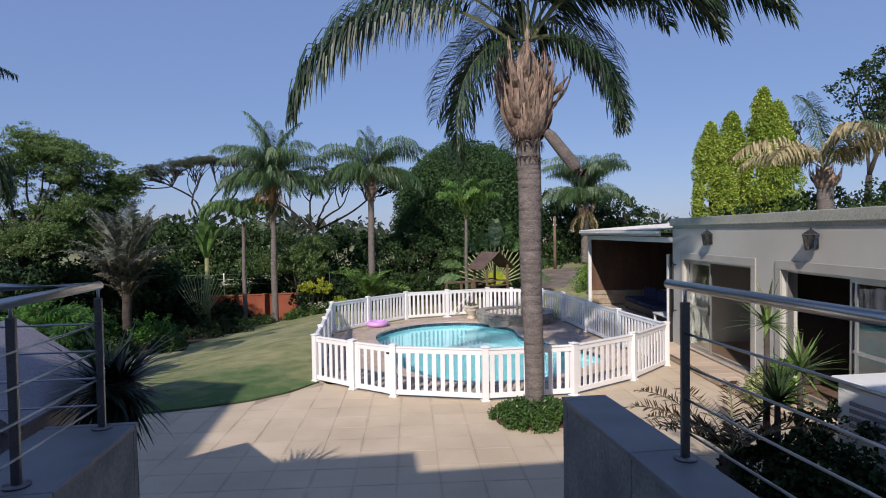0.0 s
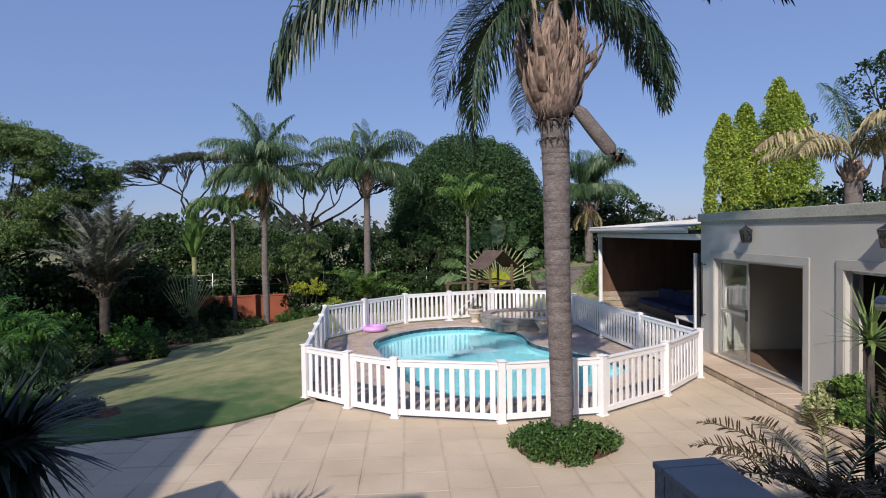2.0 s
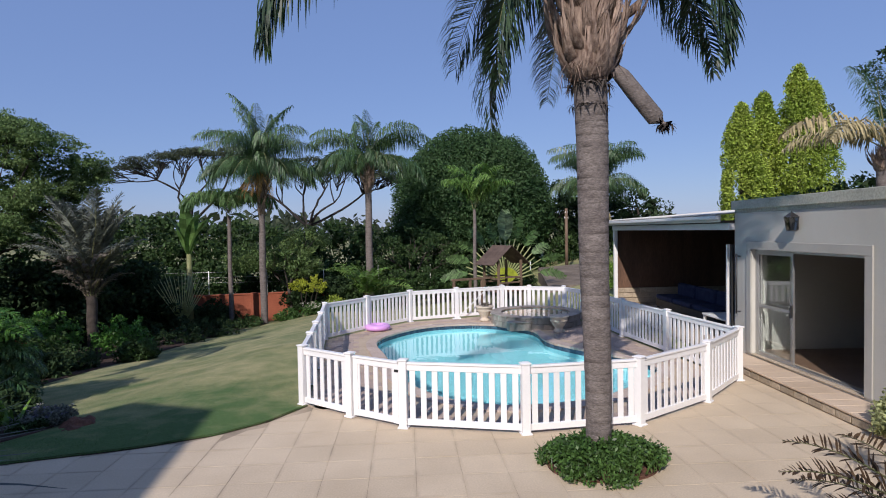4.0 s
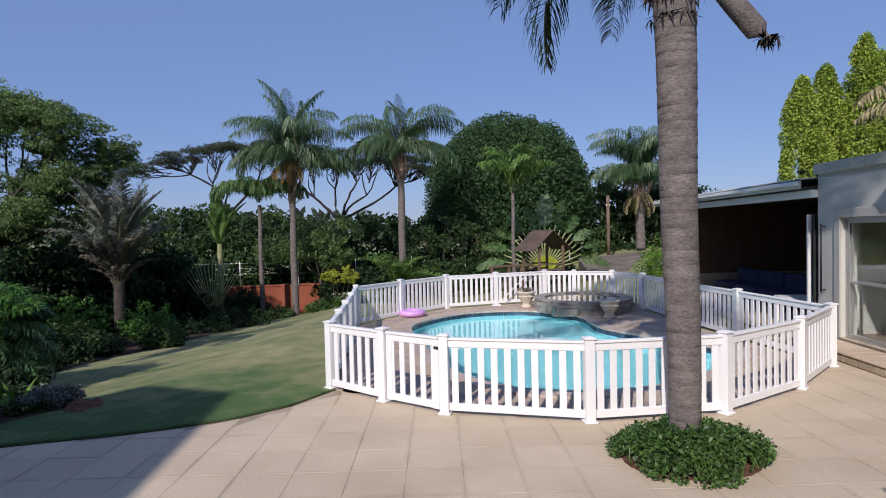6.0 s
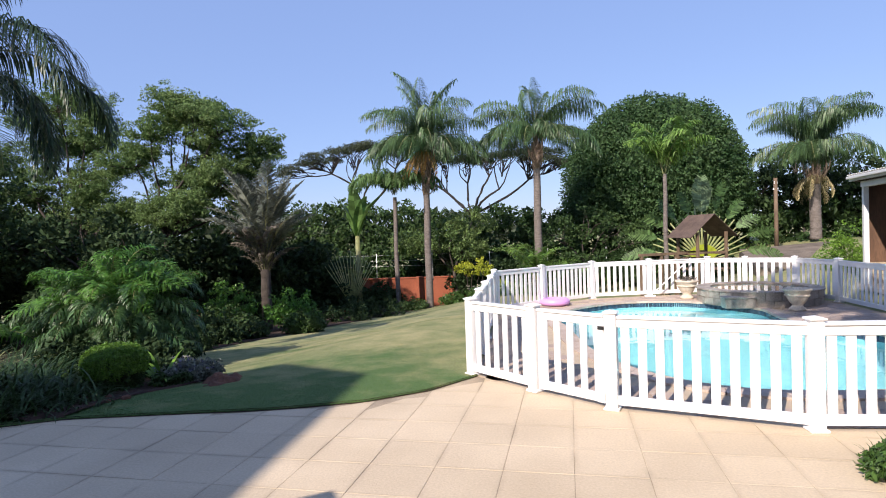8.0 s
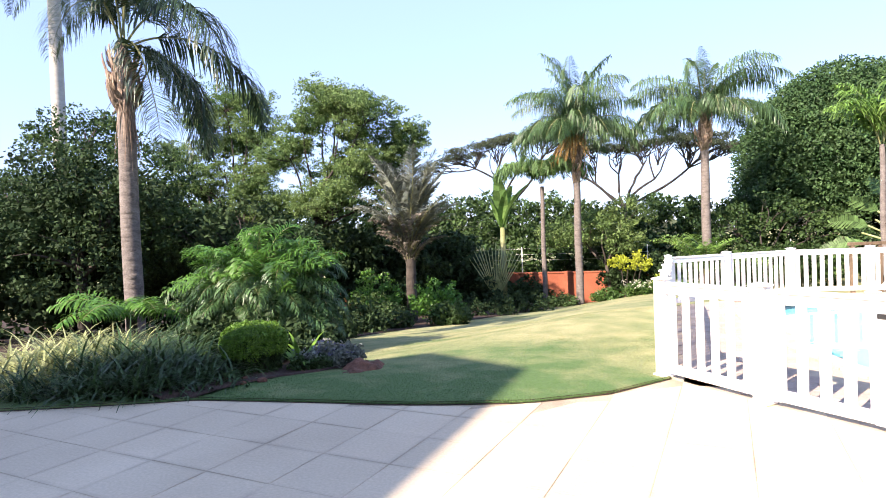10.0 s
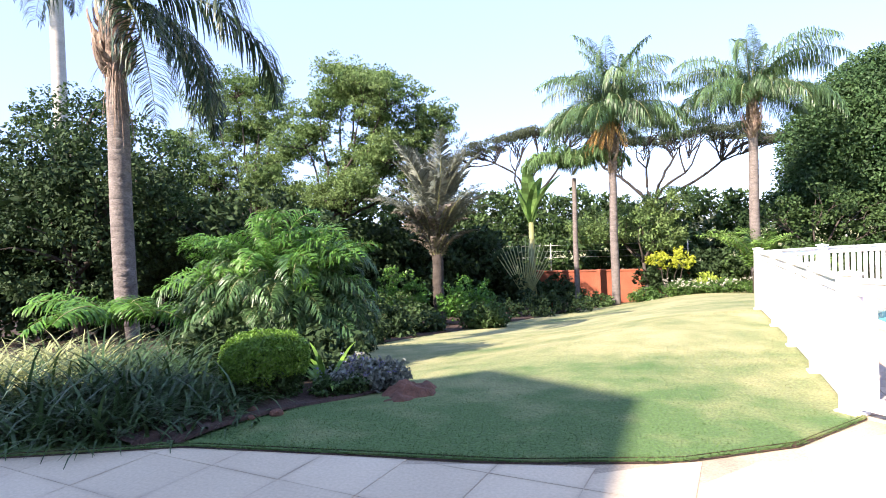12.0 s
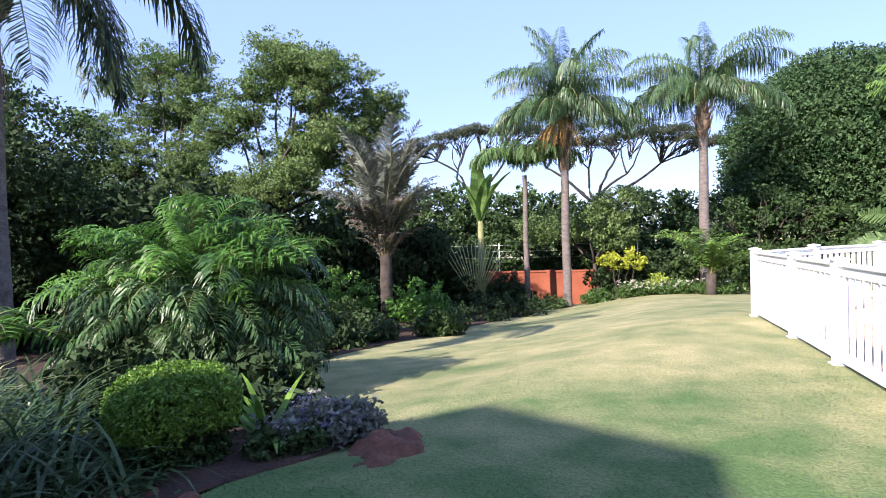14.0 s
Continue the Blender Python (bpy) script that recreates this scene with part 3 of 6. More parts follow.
def build_house():
    lab = "grey-beige rendered wall of the garden house"
    for name, s0, s1, z0, z1 in (("wall_east_a", -9.0, D2[0], 0, 3.32), ("wall_east_b", D2[1], D1[0], 0, 3.32), ("wall_east_c", D1[1], 4.66, 0, 3.32),
                                 ("wall_east_head_a", D1[0], D1[1], HEAD, 3.32), ("wall_east_head_b", D2[0], D2[1], HEAD, 3.32),
                                 ("wall_east_foot_a", D1[0], D1[1], 0, SILL - 0.02), ("wall_east_foot_b", D2[0], D2[1], 0, SILL - 0.02)):
        wall_box(name, s0, s1, -0.3, 0.0, z0, z1, M_WALL, lab)
    wall_box("wall_north_side", 4.36, 4.66, -6.0, -0.3, 0, 3.32, M_WALL, lab)
    wall_box("wall_south_side", -9.0, -8.7, -6.0, -0.3, 0, 3.32, M_WALL, lab)
    wall_box("wall_room_back", -8.7, 4.36, -6.0, -5.8, 0, 3.32, M_INNERSHADE, "plain room back wall darkened for indoor shade")
    wall_box("wall_room_partition", -0.1, 0.05, -5.8, -0.3, SILL, 3.0, M_INNERSHADE, "plain room partition darkened for indoor shade")
    c = wall_box("ceiling_house", -8.7, 4.36, -5.8, -0.3, 2.95, 3.05, M_INNERSHADE, "plain room ceiling darkened for indoor shade")
    r = wall_box("roof_slab", -9.0, 4.66, -6.0, 0.0, 3.324, 3.40, M_PARAPET, "flat roof of the garden house")
    p = wall_box("trim_parapet", -9.1, 4.72, -0.34, 0.06, 3.40, 3.60, M_PARAPET, "greenish weathered parapet coping", 0.01)
    fl = wall_box("floor_house", -8.7, 4.36, -5.8, -0.3, 0.1, SILL - 0.02, M_ROOMFLOOR, "brown tiled room floor darkened for indoor shade")
    # stone step along the wall
    st = wall_box("step_terrace", -5.5, 4.66, 0.0, 0.62, 0, 0.15, M_MORTAR, "sandstone-edged terrace step")
    k, s = 0, -5.5
    while s < 4.6:
        w = 0.28 + 0.14 * random.random()
        w = min(w, 4.66 - s)
        b = part("stone", box_bm(s + 0.006, s + w - 0.006, 0.58, 0.655, 0.015, 0.125 + 0.01 * random.random(), 0.01), M_STONE, st)
        b2 = part("slab", box_bm(s + 0.004, s + w - 0.004, 0.002, 0.67, 0.15, 0.185, 0.006), M_SLAB, st)
        s += w
        k += 1
    # raised bands round the doors
    for d in (D1, D2):
        t = tagged(empty("trim_door"), "painted render band round the door opening", "trim", kind="structure")
        t.matrix_world = FACADE
        box("band", d[0] - 0.17, d[0], 0.002, 0.03, SILL, HEAD, M_TRIM, t, 0.004)
        box("band", d[1], d[1] + 0.17, 0.002, 0.03, SILL, HEAD, M_TRIM, t, 0.004)
        box("band", d[0] - 0.17, d[1] + 0.17, 0.002, 0.032, HEAD, HEAD + 0.17, M_TRIM, t, 0.004)
        box("sill", d[0], d[1], -0.32, 0.03, SILL - 0.02, SILL, M_STONE, t, 0.004)

    def leaf(parent, s0, s1, o, glass=True):
        for a, b, z0, z1 in ((s0, s0 + 0.05, SILL, HEAD - 0.05), (s1 - 0.05, s1, SILL, HEAD - 0.05), (s0 + 0.05, s1 - 0.05, SILL, SILL + 0.08), (s0 + 0.05, s1 - 0.05, HEAD - 0.11, HEAD - 0.05), (s0 + 0.05, s1 - 0.05, 1.28, 1.33)):
            box("sash", a, b, o - 0.02, o + 0.02, z0, z1, M_ALU, parent, 0.003)
        for z0, z1 in ((SILL + 0.08, 1.28), (1.33, HEAD - 0.11)):
            g = box("pane", s0 + 0.05, s1 - 0.05, o - 0.003, o + 0.003, z0, z1, M_GLASS, parent)
            g.visible_shadow = False

    for nm, d, open_part in (("door_1", D1, True), ("door_2", D2, False)):
        e = tagged(empty(nm), "half-open aluminium sliding glass door" if open_part else "aluminium sliding glass door standing open", "door", kind="structure")
        e.matrix_world = FACADE
        for a, b, z0, z1 in ((d[0], d[0] + 0.05, SILL, HEAD), (d[1] - 0.05, d[1], SILL, HEAD), (d[0] + 0.05, d[1] - 0.05, HEAD - 0.05, HEAD)):
            box("frame", a, b, -0.2, -0.08, z0, z1, M_ALU, e, 0.003)
        box("track", d[0] + 0.05, d[1] - 0.05, -0.2, -0.08, SILL, SILL + 0.025, M_ALU, e, 0.003)
        w = (d[1] - d[0]) / 2
        if open_part:
            leaf(e, d[1] - 0.05 - 1.25, d[1] - 0.05, -0.115)
            leaf(e, d[1] - 0.05 - 1.13, d[1] - 0.06, -0.165)
            h = box("handle", d[1] - 1.29, d[1] - 1.25, -0.09, -0.05, 1.2, 1.45, M_BLACK, e, 0.005)
        else:
            leaf(e, d[0] + 0.05, d[0] + 1.5, -0.115)
            leaf(e, d[0] + 0.25, d[0] + 1.68, -0.165)
    # long black pull on the wall beside the door
    pull = tagged(empty("wall_pull"), "long black iron bar on the wall beside the door", "bar")
    pull.matrix_world = FACADE
    tube("bar", [(4.42, 0.09, 1.05), (4.42, 0.09, 2.4)], 0.02, M_BLACK, pull)
    for z in (1.1, 2.35):
        tube("bracket", [(4.42, 0.0, z), (4.42, 0.09, z)], 0.014, M_BLACK, pull)


build_house()


def lantern(s, z):
    e = tagged(empty("wall_lantern"), "black iron wall lantern with glass panes", "lantern", "wall lanterns")
    e.matrix_world = FACADE @ pose(s, 0, z) @ Matrix.Diagonal((0.64, 0.64, 0.74, 1))
    bm = box_bm(-0.05, 0.05, 0.0, 0.02, -0.16, 0.16, 0.006)
    part("back_plate", bm, M_BLACK, e)
    tube("arm", [(0, 0.02, 0.0), (0, 0.10, 0.06), (0, 0.17, 0.16), (0, 0.19, 0.2)], 0.013, M_BLACK, e, 8)

    def ring(w0, z0, w1, z1, name, material, inset=0.0):
        vs = [(sx * w0, 0.19 + sy * w0, z0) for sx, sy in ((-1, -1), (1, -1), (1, 1), (-1, 1))] + [(sx * w1, 0.19 + sy * w1, z1) for sx, sy in ((-1, -1), (1, -1), (1, 1), (-1, 1))]
        return ob_from(name, vs, [(0, 1, 5, 4), (1, 2, 6, 5), (2, 3, 7, 6), (3, 0, 4, 7), (4, 5, 6, 7), (3, 2, 1, 0)], material, e)
    ring(0.15, 0.17, 0.03, 0.28, "hood", M_BLACK)
    ring(0.085, -0.17, 0.135, 0.165, "glass", M_LAMPGLASS)
    ring(0.10, -0.20, 0.09, -0.17, "base", M_BLACK)
    for sx in (-1, 1):
        for sy in (-1, 1):
            tube("mullion", [(sx * 0.09, 0.19 + sy * 0.09, -0.17), (sx * 0.142, 0.19 + sy * 0.142, 0.17)], 0.011, M_BLACK, e, 6)
    tube("finial", [(0, 0.19, 0.27), (0, 0.19, 0.30), (0, 0.19, 0.34)], [0.02, 0.03, 0.004], M_BLACK, e, 8)


lantern(2.36, 3.06)
lantern(-1.45, 3.06)


# ---- covered veranda ----
def build_veranda():
    s0, s1 = 4.66, 13.35
    r = wall_box("ceiling_veranda", s0, s1 + 0.1, -5.5, 0.25, 3.10, 3.16, M_INNERSHADE, "veranda ceiling boards darkened for shade")
    roof = tagged(empty("veranda_roof"), "pale corrugated veranda roof with white gutter", "roof")
    roof.matrix_world = FACADE
    verts, faces = [], []
    n = 230
    for i in range(n + 1):
        s = s0 + (s1 + 0.2 - s0) * i / n
        z = 3.345 + 0.02 * math.sin(s * 2 * math.pi / 0.15)
        verts += [(s, 0.42, z - 0.04), (s, -5.6, z + 0.35)]
    for i in range(n):
        faces.append((2 * i, 2 * i + 1, 2 * i + 3, 2 * i + 2))
    ob_from("sheet", verts, faces, M_CORR, roof)
    box("fascia", s0 + 0.01, s1 + 0.2, 0.32, 0.36, 3.12, 3.29, M_CORR, roof, 0.006)
    box("gutter", s0 + 0.01, s1 + 0.2, 0.362, 0.44, 3.19, 3.27, M_WHITE, roof, 0.01)
    box("beam", s0 + 0.01, s1, -0.05, 0.14, 2.94, 3.10, M_WHITE, roof, 0.008)
    p = tagged(empty("veranda_post"), "white painted veranda post", "post")
    p.matrix_world = FACADE
    box("shaft", s1 - 0.13, s1, -0.02, 0.11, 0.02, 2.94, M_WHITE, p, 0.006)
    box("base", s1 - 0.16, s1 + 0.03, -0.05, 0.14, 0.0, 0.07, M_WHITE, p, 0.006)
    wall_box("wall_veranda_back", s0, s1 + 0.1, -5.7, -5.5, 0, 3.1, M_BRICKWALL, "dark timber wall at the back of the veranda")
    wall_box("wall_veranda_end", s1 - 0.0, s1 + 0.12, -5.5, -0.06, 0.75, 3.1, M_BRICKWALL, "brown timber screen closing the veranda end")
    lw = wall_box("wall_veranda_low", s1 - 0.02, s1 + 0.2, -5.5, -0.06, 0, 0.74, M_MORTAR, "low sandstone block wall under the screen")
    for row in range(4):
        for k in range(9):
            a = -5.4 + k * 0.6 + (0.3 if row % 2 else 0)
            part("stone", box_bm(s1 - 0.06, s1 - 0.02, a + 0.01, min(-0.08, a + 0.59), row * 0.185 + 0.01, row * 0.185 + 0.175, 0.008), M_STONE, lw)
    wall_box("floor_veranda", s0, s1, -5.5, 0.3, 0.0, 0.12, M_TILEFLOOR, "beige tiled veranda floor")
    # glazed screen frame near the house corner
    sc = tagged(empty("sliding_screen"), "open white-framed screen at the veranda corner", "screen")
    sc.matrix_world = FACADE
    box("stile", s0 + 0.25, s0 + 0.31, -0.02, 0.05, 0.12, 2.6, M_WHITE, sc, 0.004)
    box("stile", s0 + 0.05, s0 + 0.10, -0.02, 0.05, 0.12, 2.6, M_BLACK, sc, 0.004)
    # sofa with navy cushions
    sofa = tagged(empty("veranda_sofa"), "low dark sofa with navy blue cushions on the veranda", "sofa")
    sofa.matrix_world = FACADE @ pose(10.2, -1.6, 0.12)
    box("seat_base", -2.2, 2.2, -0.45, 0.45, 0.05, 0.32, M_BLACK, sofa, 0.02)
    for k in range(3):
        part("seat_cushion", box_bm(-2.15 + k * 1.44, -0.75 + k * 1.44, -0.3, 0.48, 0.325, 0.48, 0.04), M_BLUE, sofa)
        part("back_cushion", box_bm(-2.15 + k * 1.44, -0.75 + k * 1.44, -0.5, -0.305, 0.33, 0.88, 0.05), M_BLUE, sofa)
    for x in (-2.1, 2.1):
        for y in (-0.4, 0.4):
            box("leg", x - 0.04, x + 0.04, y - 0.04, y + 0.04, 0, 0.05, M_BLACK, sofa)
    tb = tagged(empty("white_table"), "low white side table on the veranda", "table")
    tb.matrix_world = FACADE @ pose(6.1, -0.6, 0.12)
    box("tabletop", -0.75, 0.75, -0.35, 0.35, 0.55, 0.6, M_WHITE, tb, 0.01)
    for x in (-0.68, 0.68):
        for y in (-0.3, 0.3):
            box("leg", x - 0.03, x + 0.03, y - 0.03, y + 0.03, 0, 0.55, M_WHITE, tb)


build_veranda()


# ---- house behind the walk, landing, steps, parapets, rails ----
def build_main_house():
    lab = "plain rendered wall of the main house"
    def hb(name, *a):
        return tagged(box(name, *a), lab, "wall", kind="structure")
    hb("wall_main_front_a", -7.95, -3.77, -1.6, -1.2, -0.05, 7.23, M_WALL)
    hb("wall_main_front_b", -3.77, 9.0, -1.6, -1.2, -0.05, 6.67, M_WALL)
    hb("wall_wing_front", -14.7, -8.15, 1.0, 1.4, -0.05, 4.6, M_WALL)
    hb("wall_wing_side", -8.5, -8.15, -2.9, 1.0, -0.05, 8.7, M_WALL)
    r = tagged(box("roof_main_a", -8.05, -3.77, -8, -1.0, 7.23, 7.41, M_ROOFTILE), "roof edge of the main house", "roof", kind="structure")
    r = tagged(box("roof_main_b", -3.77, 9.4, -8, -1.0, 6.67, 6.85, M_ROOFTILE), "roof edge of the main house", "roof", kind="structure")
    x0, x1, xr = -14.8, -8.05, -10.2
    verts = []
    for y in (1.5, -3.0):
        verts += [(x0, y, 4.71), (xr, y, 9.73), (x1, y, 9.0), (x1, y, 4.6), (xr, y, 4.6), (x0, y, 4.6)]
    n = 6
    faces = [tuple(range(n)), tuple(range(2 * n - 1, n - 1, -1))] + [(i, i + n, (i + 1) % n + n, (i + 1) % n) for i in range(n)]
    tagged(ob_from("roof_wing", verts, faces, M_ROOFTILE), "gabled roof over the house wing", "roof", kind="structure")


build_main_house()

LAND_Z, LEDGE = 1.72, 1.90


def build_steps():
    tagged(box("floor_landing", -4.5, 1.62, -1.2, 2.55, -0.05, LAND_Z, M_TILEFLOOR), "tiled landing outside the house", "floor", kind="structure")
    for k in range(9):
        y0 = 2.55 + k * 0.36
        z1 = LAND_Z - 0.172 * (k + 1)
        tagged(box("step_%s" % "abcdefghi"[k], -1.62, 1.62, y0, y0 + 0.36, -0.05, z1, M_TILEFLOOR), "beige tiled garden step", "step", kind="structure")
    for side, x0, x1, y1, nm in ((1, 1.65, 2.0, 4.66, "wall_stair_east"), (-1, -2.35, -1.74, 4.62, "wall_stair_west")):
        w = tagged(box(nm, x0 + 0.01, x1 - 0.01, -1.2, y1 - 0.01, -0.05, LEDGE - 0.04, M_CLAD), "slate-clad stair side wall", "wall", kind="structure")
        y = -1.2
        while y < y1 - 0.05:
            b = min(y + 1.15, y1)
            part("slab", box_bm(x0 - 0.02, x1 + 0.02, y + 0.003, b - 0.003, LEDGE - 0.04, LEDGE, 0.005), M_GRANITE, w)
            part("panel", box_bm(x0 - 0.005 if side > 0 else x1 - 0.015, x0 + 0.015 if side > 0 else x1 + 0.005, y + 0.004, b - 0.004, 0.0, LEDGE - 0.045, 0.0), M_CLAD, w)
            y = b
    lg = tagged(box("wall_balcony_base", -4.5, -2.35, 2.55, 4.62, -0.05, LEDGE - 0.3, M_CLAD), "slate-clad base of the raised terrace", "wall", kind="structure")
    tagged(box("wall_terrace_low", -6.0, -2.45, 4.62, 6.2, -0.05, 1.0, M_CLAD), "slate-clad lower terrace base", "wall", kind="structure")


build_steps()


def railing(name, label, posts, rail_pts, rods):
    e = tagged(empty(name), label, "railing", "stair railings")
    for x, y in posts:
        p = part("post", box_bm(x - 0.026, x + 0.026, y - 0.014, y + 0.014, LEDGE, 2.86, 0.004), M_DARKSTEEL, e)
        tube("stem", [(x, y, 2.86), (x, y, 2.93)], 0.011, M_STEEL, p, 8)
        tube("foot_plate", [(x, y, LEDGE), (x, y, LEDGE + 0.012)], 0.07, M_DARKSTEEL, p, 16)
    tube("handrail", rail_pts, 0.03, M_STEEL, e, 12)
    for k in range(4):
        z = LEDGE + 0.17 + k * 0.2
        for a, b in rods:
            tube("rod", [(a[0], a[1], z), (b[0], b[1], z)], 0.008, M_STEEL, e, 8)


railing("stair_railing", "brushed steel railing with thin horizontal rods on a granite ledge", [(1.92, 3.25), (1.92, 1.7), (1.92, 0.2)],
        [(1.95, 3.50, 2.95), (1.95, 1.5, 2.95), (1.95, -1.2, 2.95)], [((1.92, 3.25), (1.92, -1.2))])
railing("terrace_railing", "brushed steel corner railing with thin horizontal rods", [(-1.93, 4.5), (-1.97, 3.52), (-3.4, 4.5), (-4.4, 4.5)],
        [(-1.93, 3.0, 2.95), (-1.93, 4.52, 2.95), (-2.6, 4.56, 2.95), (-4.5, 4.56, 2.95)], [((-1.93, 4.5), (-1.96, 2.6)), ((-1.93, 4.5), (-4.5, 4.5))])


# ---- paving of the patio ----
def clip_half(poly, p, q):
    """Keep what lies to the right of the way from p to q."""
    out = []
    def side(v):
        return (q[0] - p[0]) * (v[1] - p[1]) - (q[1] - p[1]) * (v[0] - p[0])
    for a, b in zip(poly, poly[1:] + poly[:1]):
        sa, sb = side(a), side(b)
        if sa <= 0:
            out.append(a)
        if (sa < 0 < sb) or (sb < 0 < sa):
            t = sa / (sa - sb)
            out.append((a[0] + (b[0] - a[0]) * t, a[1] + (b[1] - a[1]) * t))
    return out


def build_patio():
    slab = [(x, y - 0.002) for x, y in LAWN_EDGE if x > -15] + [(-0.28, 12.31), (0.54, 11.6), (2.3, 10.97), (4.12, 11.02), (5.82, 11.91), (7.22, 13.06), (7.9, 15.2), (9.2, 15.0), (7.6, -1.2), (-14.0, -1.2)]
    d = extrude_poly("patio", slab[::-1], -0.06, -0.004, M_JOINT)
    tagged(d, "sandstone-coloured paved patio with thin joints", "paving", kind="structure")
    ang, size, gap = radians(PAVE_TURN), PAVE_SIZE, 0.0025
    ca, sa = math.cos(ang), math.sin(ang)
    h = size / 2 - gap
    edge = [p for p in LAWN_EDGE]
    bed = [(2.95 + 0.80 * math.cos(a * 0.2618), 9.72 + 0.62 * math.sin(a * 0.2618)) for a in range(24)]
    whole = part("paving_tile", box_bm(-h, h, -h, h, -0.03, 0.0, 0.002), M_PAVE)
    me = whole.data
    bpy.data.objects.remove(whole)
    near, far = 0, []
    for iy in range(-24, 16):
        for ix in range(-26, 24):
            u, v = (ix + 0.5) * size, (iy + 0.5) * size
            x, y = PAVE_AT[0] + u * ca - v * sa, PAVE_AT[1] + u * sa + v * ca
            corners = [(x + (a * ca - b * sa) * h, y + (a * sa + b * ca) * h) for a, b in ((-1, -1), (1, -1), (1, 1), (-1, 1))]
            if y < -1.5 or x < -14 or not any(inside(cx, cy, slab) for cx, cy in corners):
                continue
            if all(inside(cx, cy, FENCE) for cx, cy in corners):
                continue
            if -1.7 < x < 1.7 and y < 5.6 or (abs(x) < 2.1 and y < 4.3) or (x < -2 and y < 4.2):
                continue
            if (x - W0.x) * DW.y - (y - W0.y) * DW.x > 0.1:
                continue
            if all(inside(cx, cy, bed) for cx, cy in corners):
                continue
            poly = corners
            cut = False
            for p, q in zip(edge, edge[1:]):
                if p[0] - 0.5 < x < q[0] + 0.5 and y > min(p[1], q[1]) - 1.0:
                    new_poly = clip_half(poly, p, q)
                    if len(new_poly) != len(poly) or new_poly != poly:
                        cut = True
                    poly = new_poly
                    if len(poly) < 3:
                        break
            if len(poly) < 3:
                continue
            close = -6.4 < x < 7.6 and y > 6.2 and near < 300
            if close:
                if cut:
                    o = extrude_poly("paving_tile", poly, -0.03, 0.0, M_PAVE, d)
                else:
                    o = new("paving_tile", me)
                    o.parent = d
                    o.matrix_local = pose(x, y, random.uniform(-0.002, 0.001), random.uniform(-0.15, 0.15), random.uniform(-0.15, 0.15), PAVE_TURN)
                near += 1
            else:
                far.append(poly)
    verts, faces = [], []
    for poly in far:
        n, k = len(poly), len(verts)
        verts += [(a, b, 0.0) for a, b in poly] + [(a, b, -0.03) for a, b in poly]
        faces += [tuple(range(k, k + n))] + [(k + i, k + i + n, k + (i + 1) % n + n, k + (i + 1) % n) for i in range(n)]
    o = ob_from("outer_paving", verts, faces, M_PAVE, d)
    tagged(o, "further sandstone-coloured paving tiles", kind="stuff")


# ---- plants ----
rng = np.random.default_rng(7)


def frond_mesh(name, L, a0, a1, n, leaf, width, droop, leaf_mat, vee=0.15, start=0.2, stalk=0.022, lean=0.55, bend=1.4, tipfade=0.55):
    """An arching feather leaf along local +x: a tapered stalk and two rows of hanging leaflets."""
    steps = 22
    pos, way = [np.zeros(3)], []
    for i in range(steps):
        t = (i + 0.5) / steps
        a = radians(a0 + (a1 - a0) * t ** bend)
        d = np.array([math.cos(a), 0, math.sin(a)])
        way.append(d)
        pos.append(pos[-1] + d * L / steps)
    way.append(way[-1])
    pos, way = np.array(pos), np.array(way)
    q, mi = [], []
    for i in range(steps):
        r0, r1 = stalk * (1 - i / steps) + 0.003, stalk * (1 - (i + 1) / steps) + 0.003
        ring0 = [pos[i] + np.array([0, math.cos(k), math.sin(k)]) * r0 for k in (0.5, 2.6, 4.7)]
        ring1 = [pos[i + 1] + np.array([0, math.cos(k), math.sin(k)]) * r1 for k in (0.5, 2.6, 4.7)]
        for k in range(3):
            q.append((ring0[k], ring0[(k + 1) % 3], ring1[(k + 1) % 3], ring1[k]))
            mi.append(0)
    for i in range(n):
        for s in (-1, 1):
            t = start + (1 - start) * (i + rng.random() * 0.7) / n
            f = t * steps
            k = min(steps - 1, int(f))
            p = pos[k] + (pos[k + 1] - pos[k]) * (f - k)
            w = way[k]
            up = np.array([-w[2], 0, w[0]])
            l = leaf * (0.55 + 0.45 * math.sin(math.pi * min(1.0, 0.15 + 0.85 * (t - start) / (1 - start)))) * (1 - (1 - tipfade) * max(0, t - 0.75) / 0.25) * rng.uniform(0.85, 1.12)
            d = w * lean * rng.uniform(0.7, 1.3) + np.array([0, s, 0]) * 1.0 + up * (vee + rng.uniform(-0.5, 0.6))
            d /= np.linalg.norm(d)
            g = droop * rng.uniform(0.7, 1.25)
            p1 = p + d * l * 0.42 + np.array([0, 0, -g * l * 0.12])
            d2 = d * (1 - 0.55 * min(1, g)) + np.array([0, 0, -g * 1.1])
            d2 /= max(1e-6, np.linalg.norm(d2))
            p2 = p1 + d2 * l * 0.33
            d3 = d2 * 0.6 + np.array([0, 0, -g])
            d3 /= max(1e-6, np.linalg.norm(d3))
            p3 = p2 + d3 * l * 0.27
            side = np.cross(d, np.array([0, 0, 1.0])) + w * 0.6
            side /= np.linalg.norm(side)
            hw = side * width / 2
            q.append((p - hw * 0.5, p + hw * 0.5, p1 + hw, p1 - hw))
            q.append((p1 - hw, p1 + hw, p2 + hw * 0.8, p2 - hw * 0.8))
            q.append((p2 - hw * 0.8, p2 + hw * 0.8, p3 + hw * 0.1, p3 - hw * 0.1))
            mi += [1, 1, 1]
    o = quads(name, q, M_RACHIS)
    me = o.data
    me.materials.append(leaf_mat)
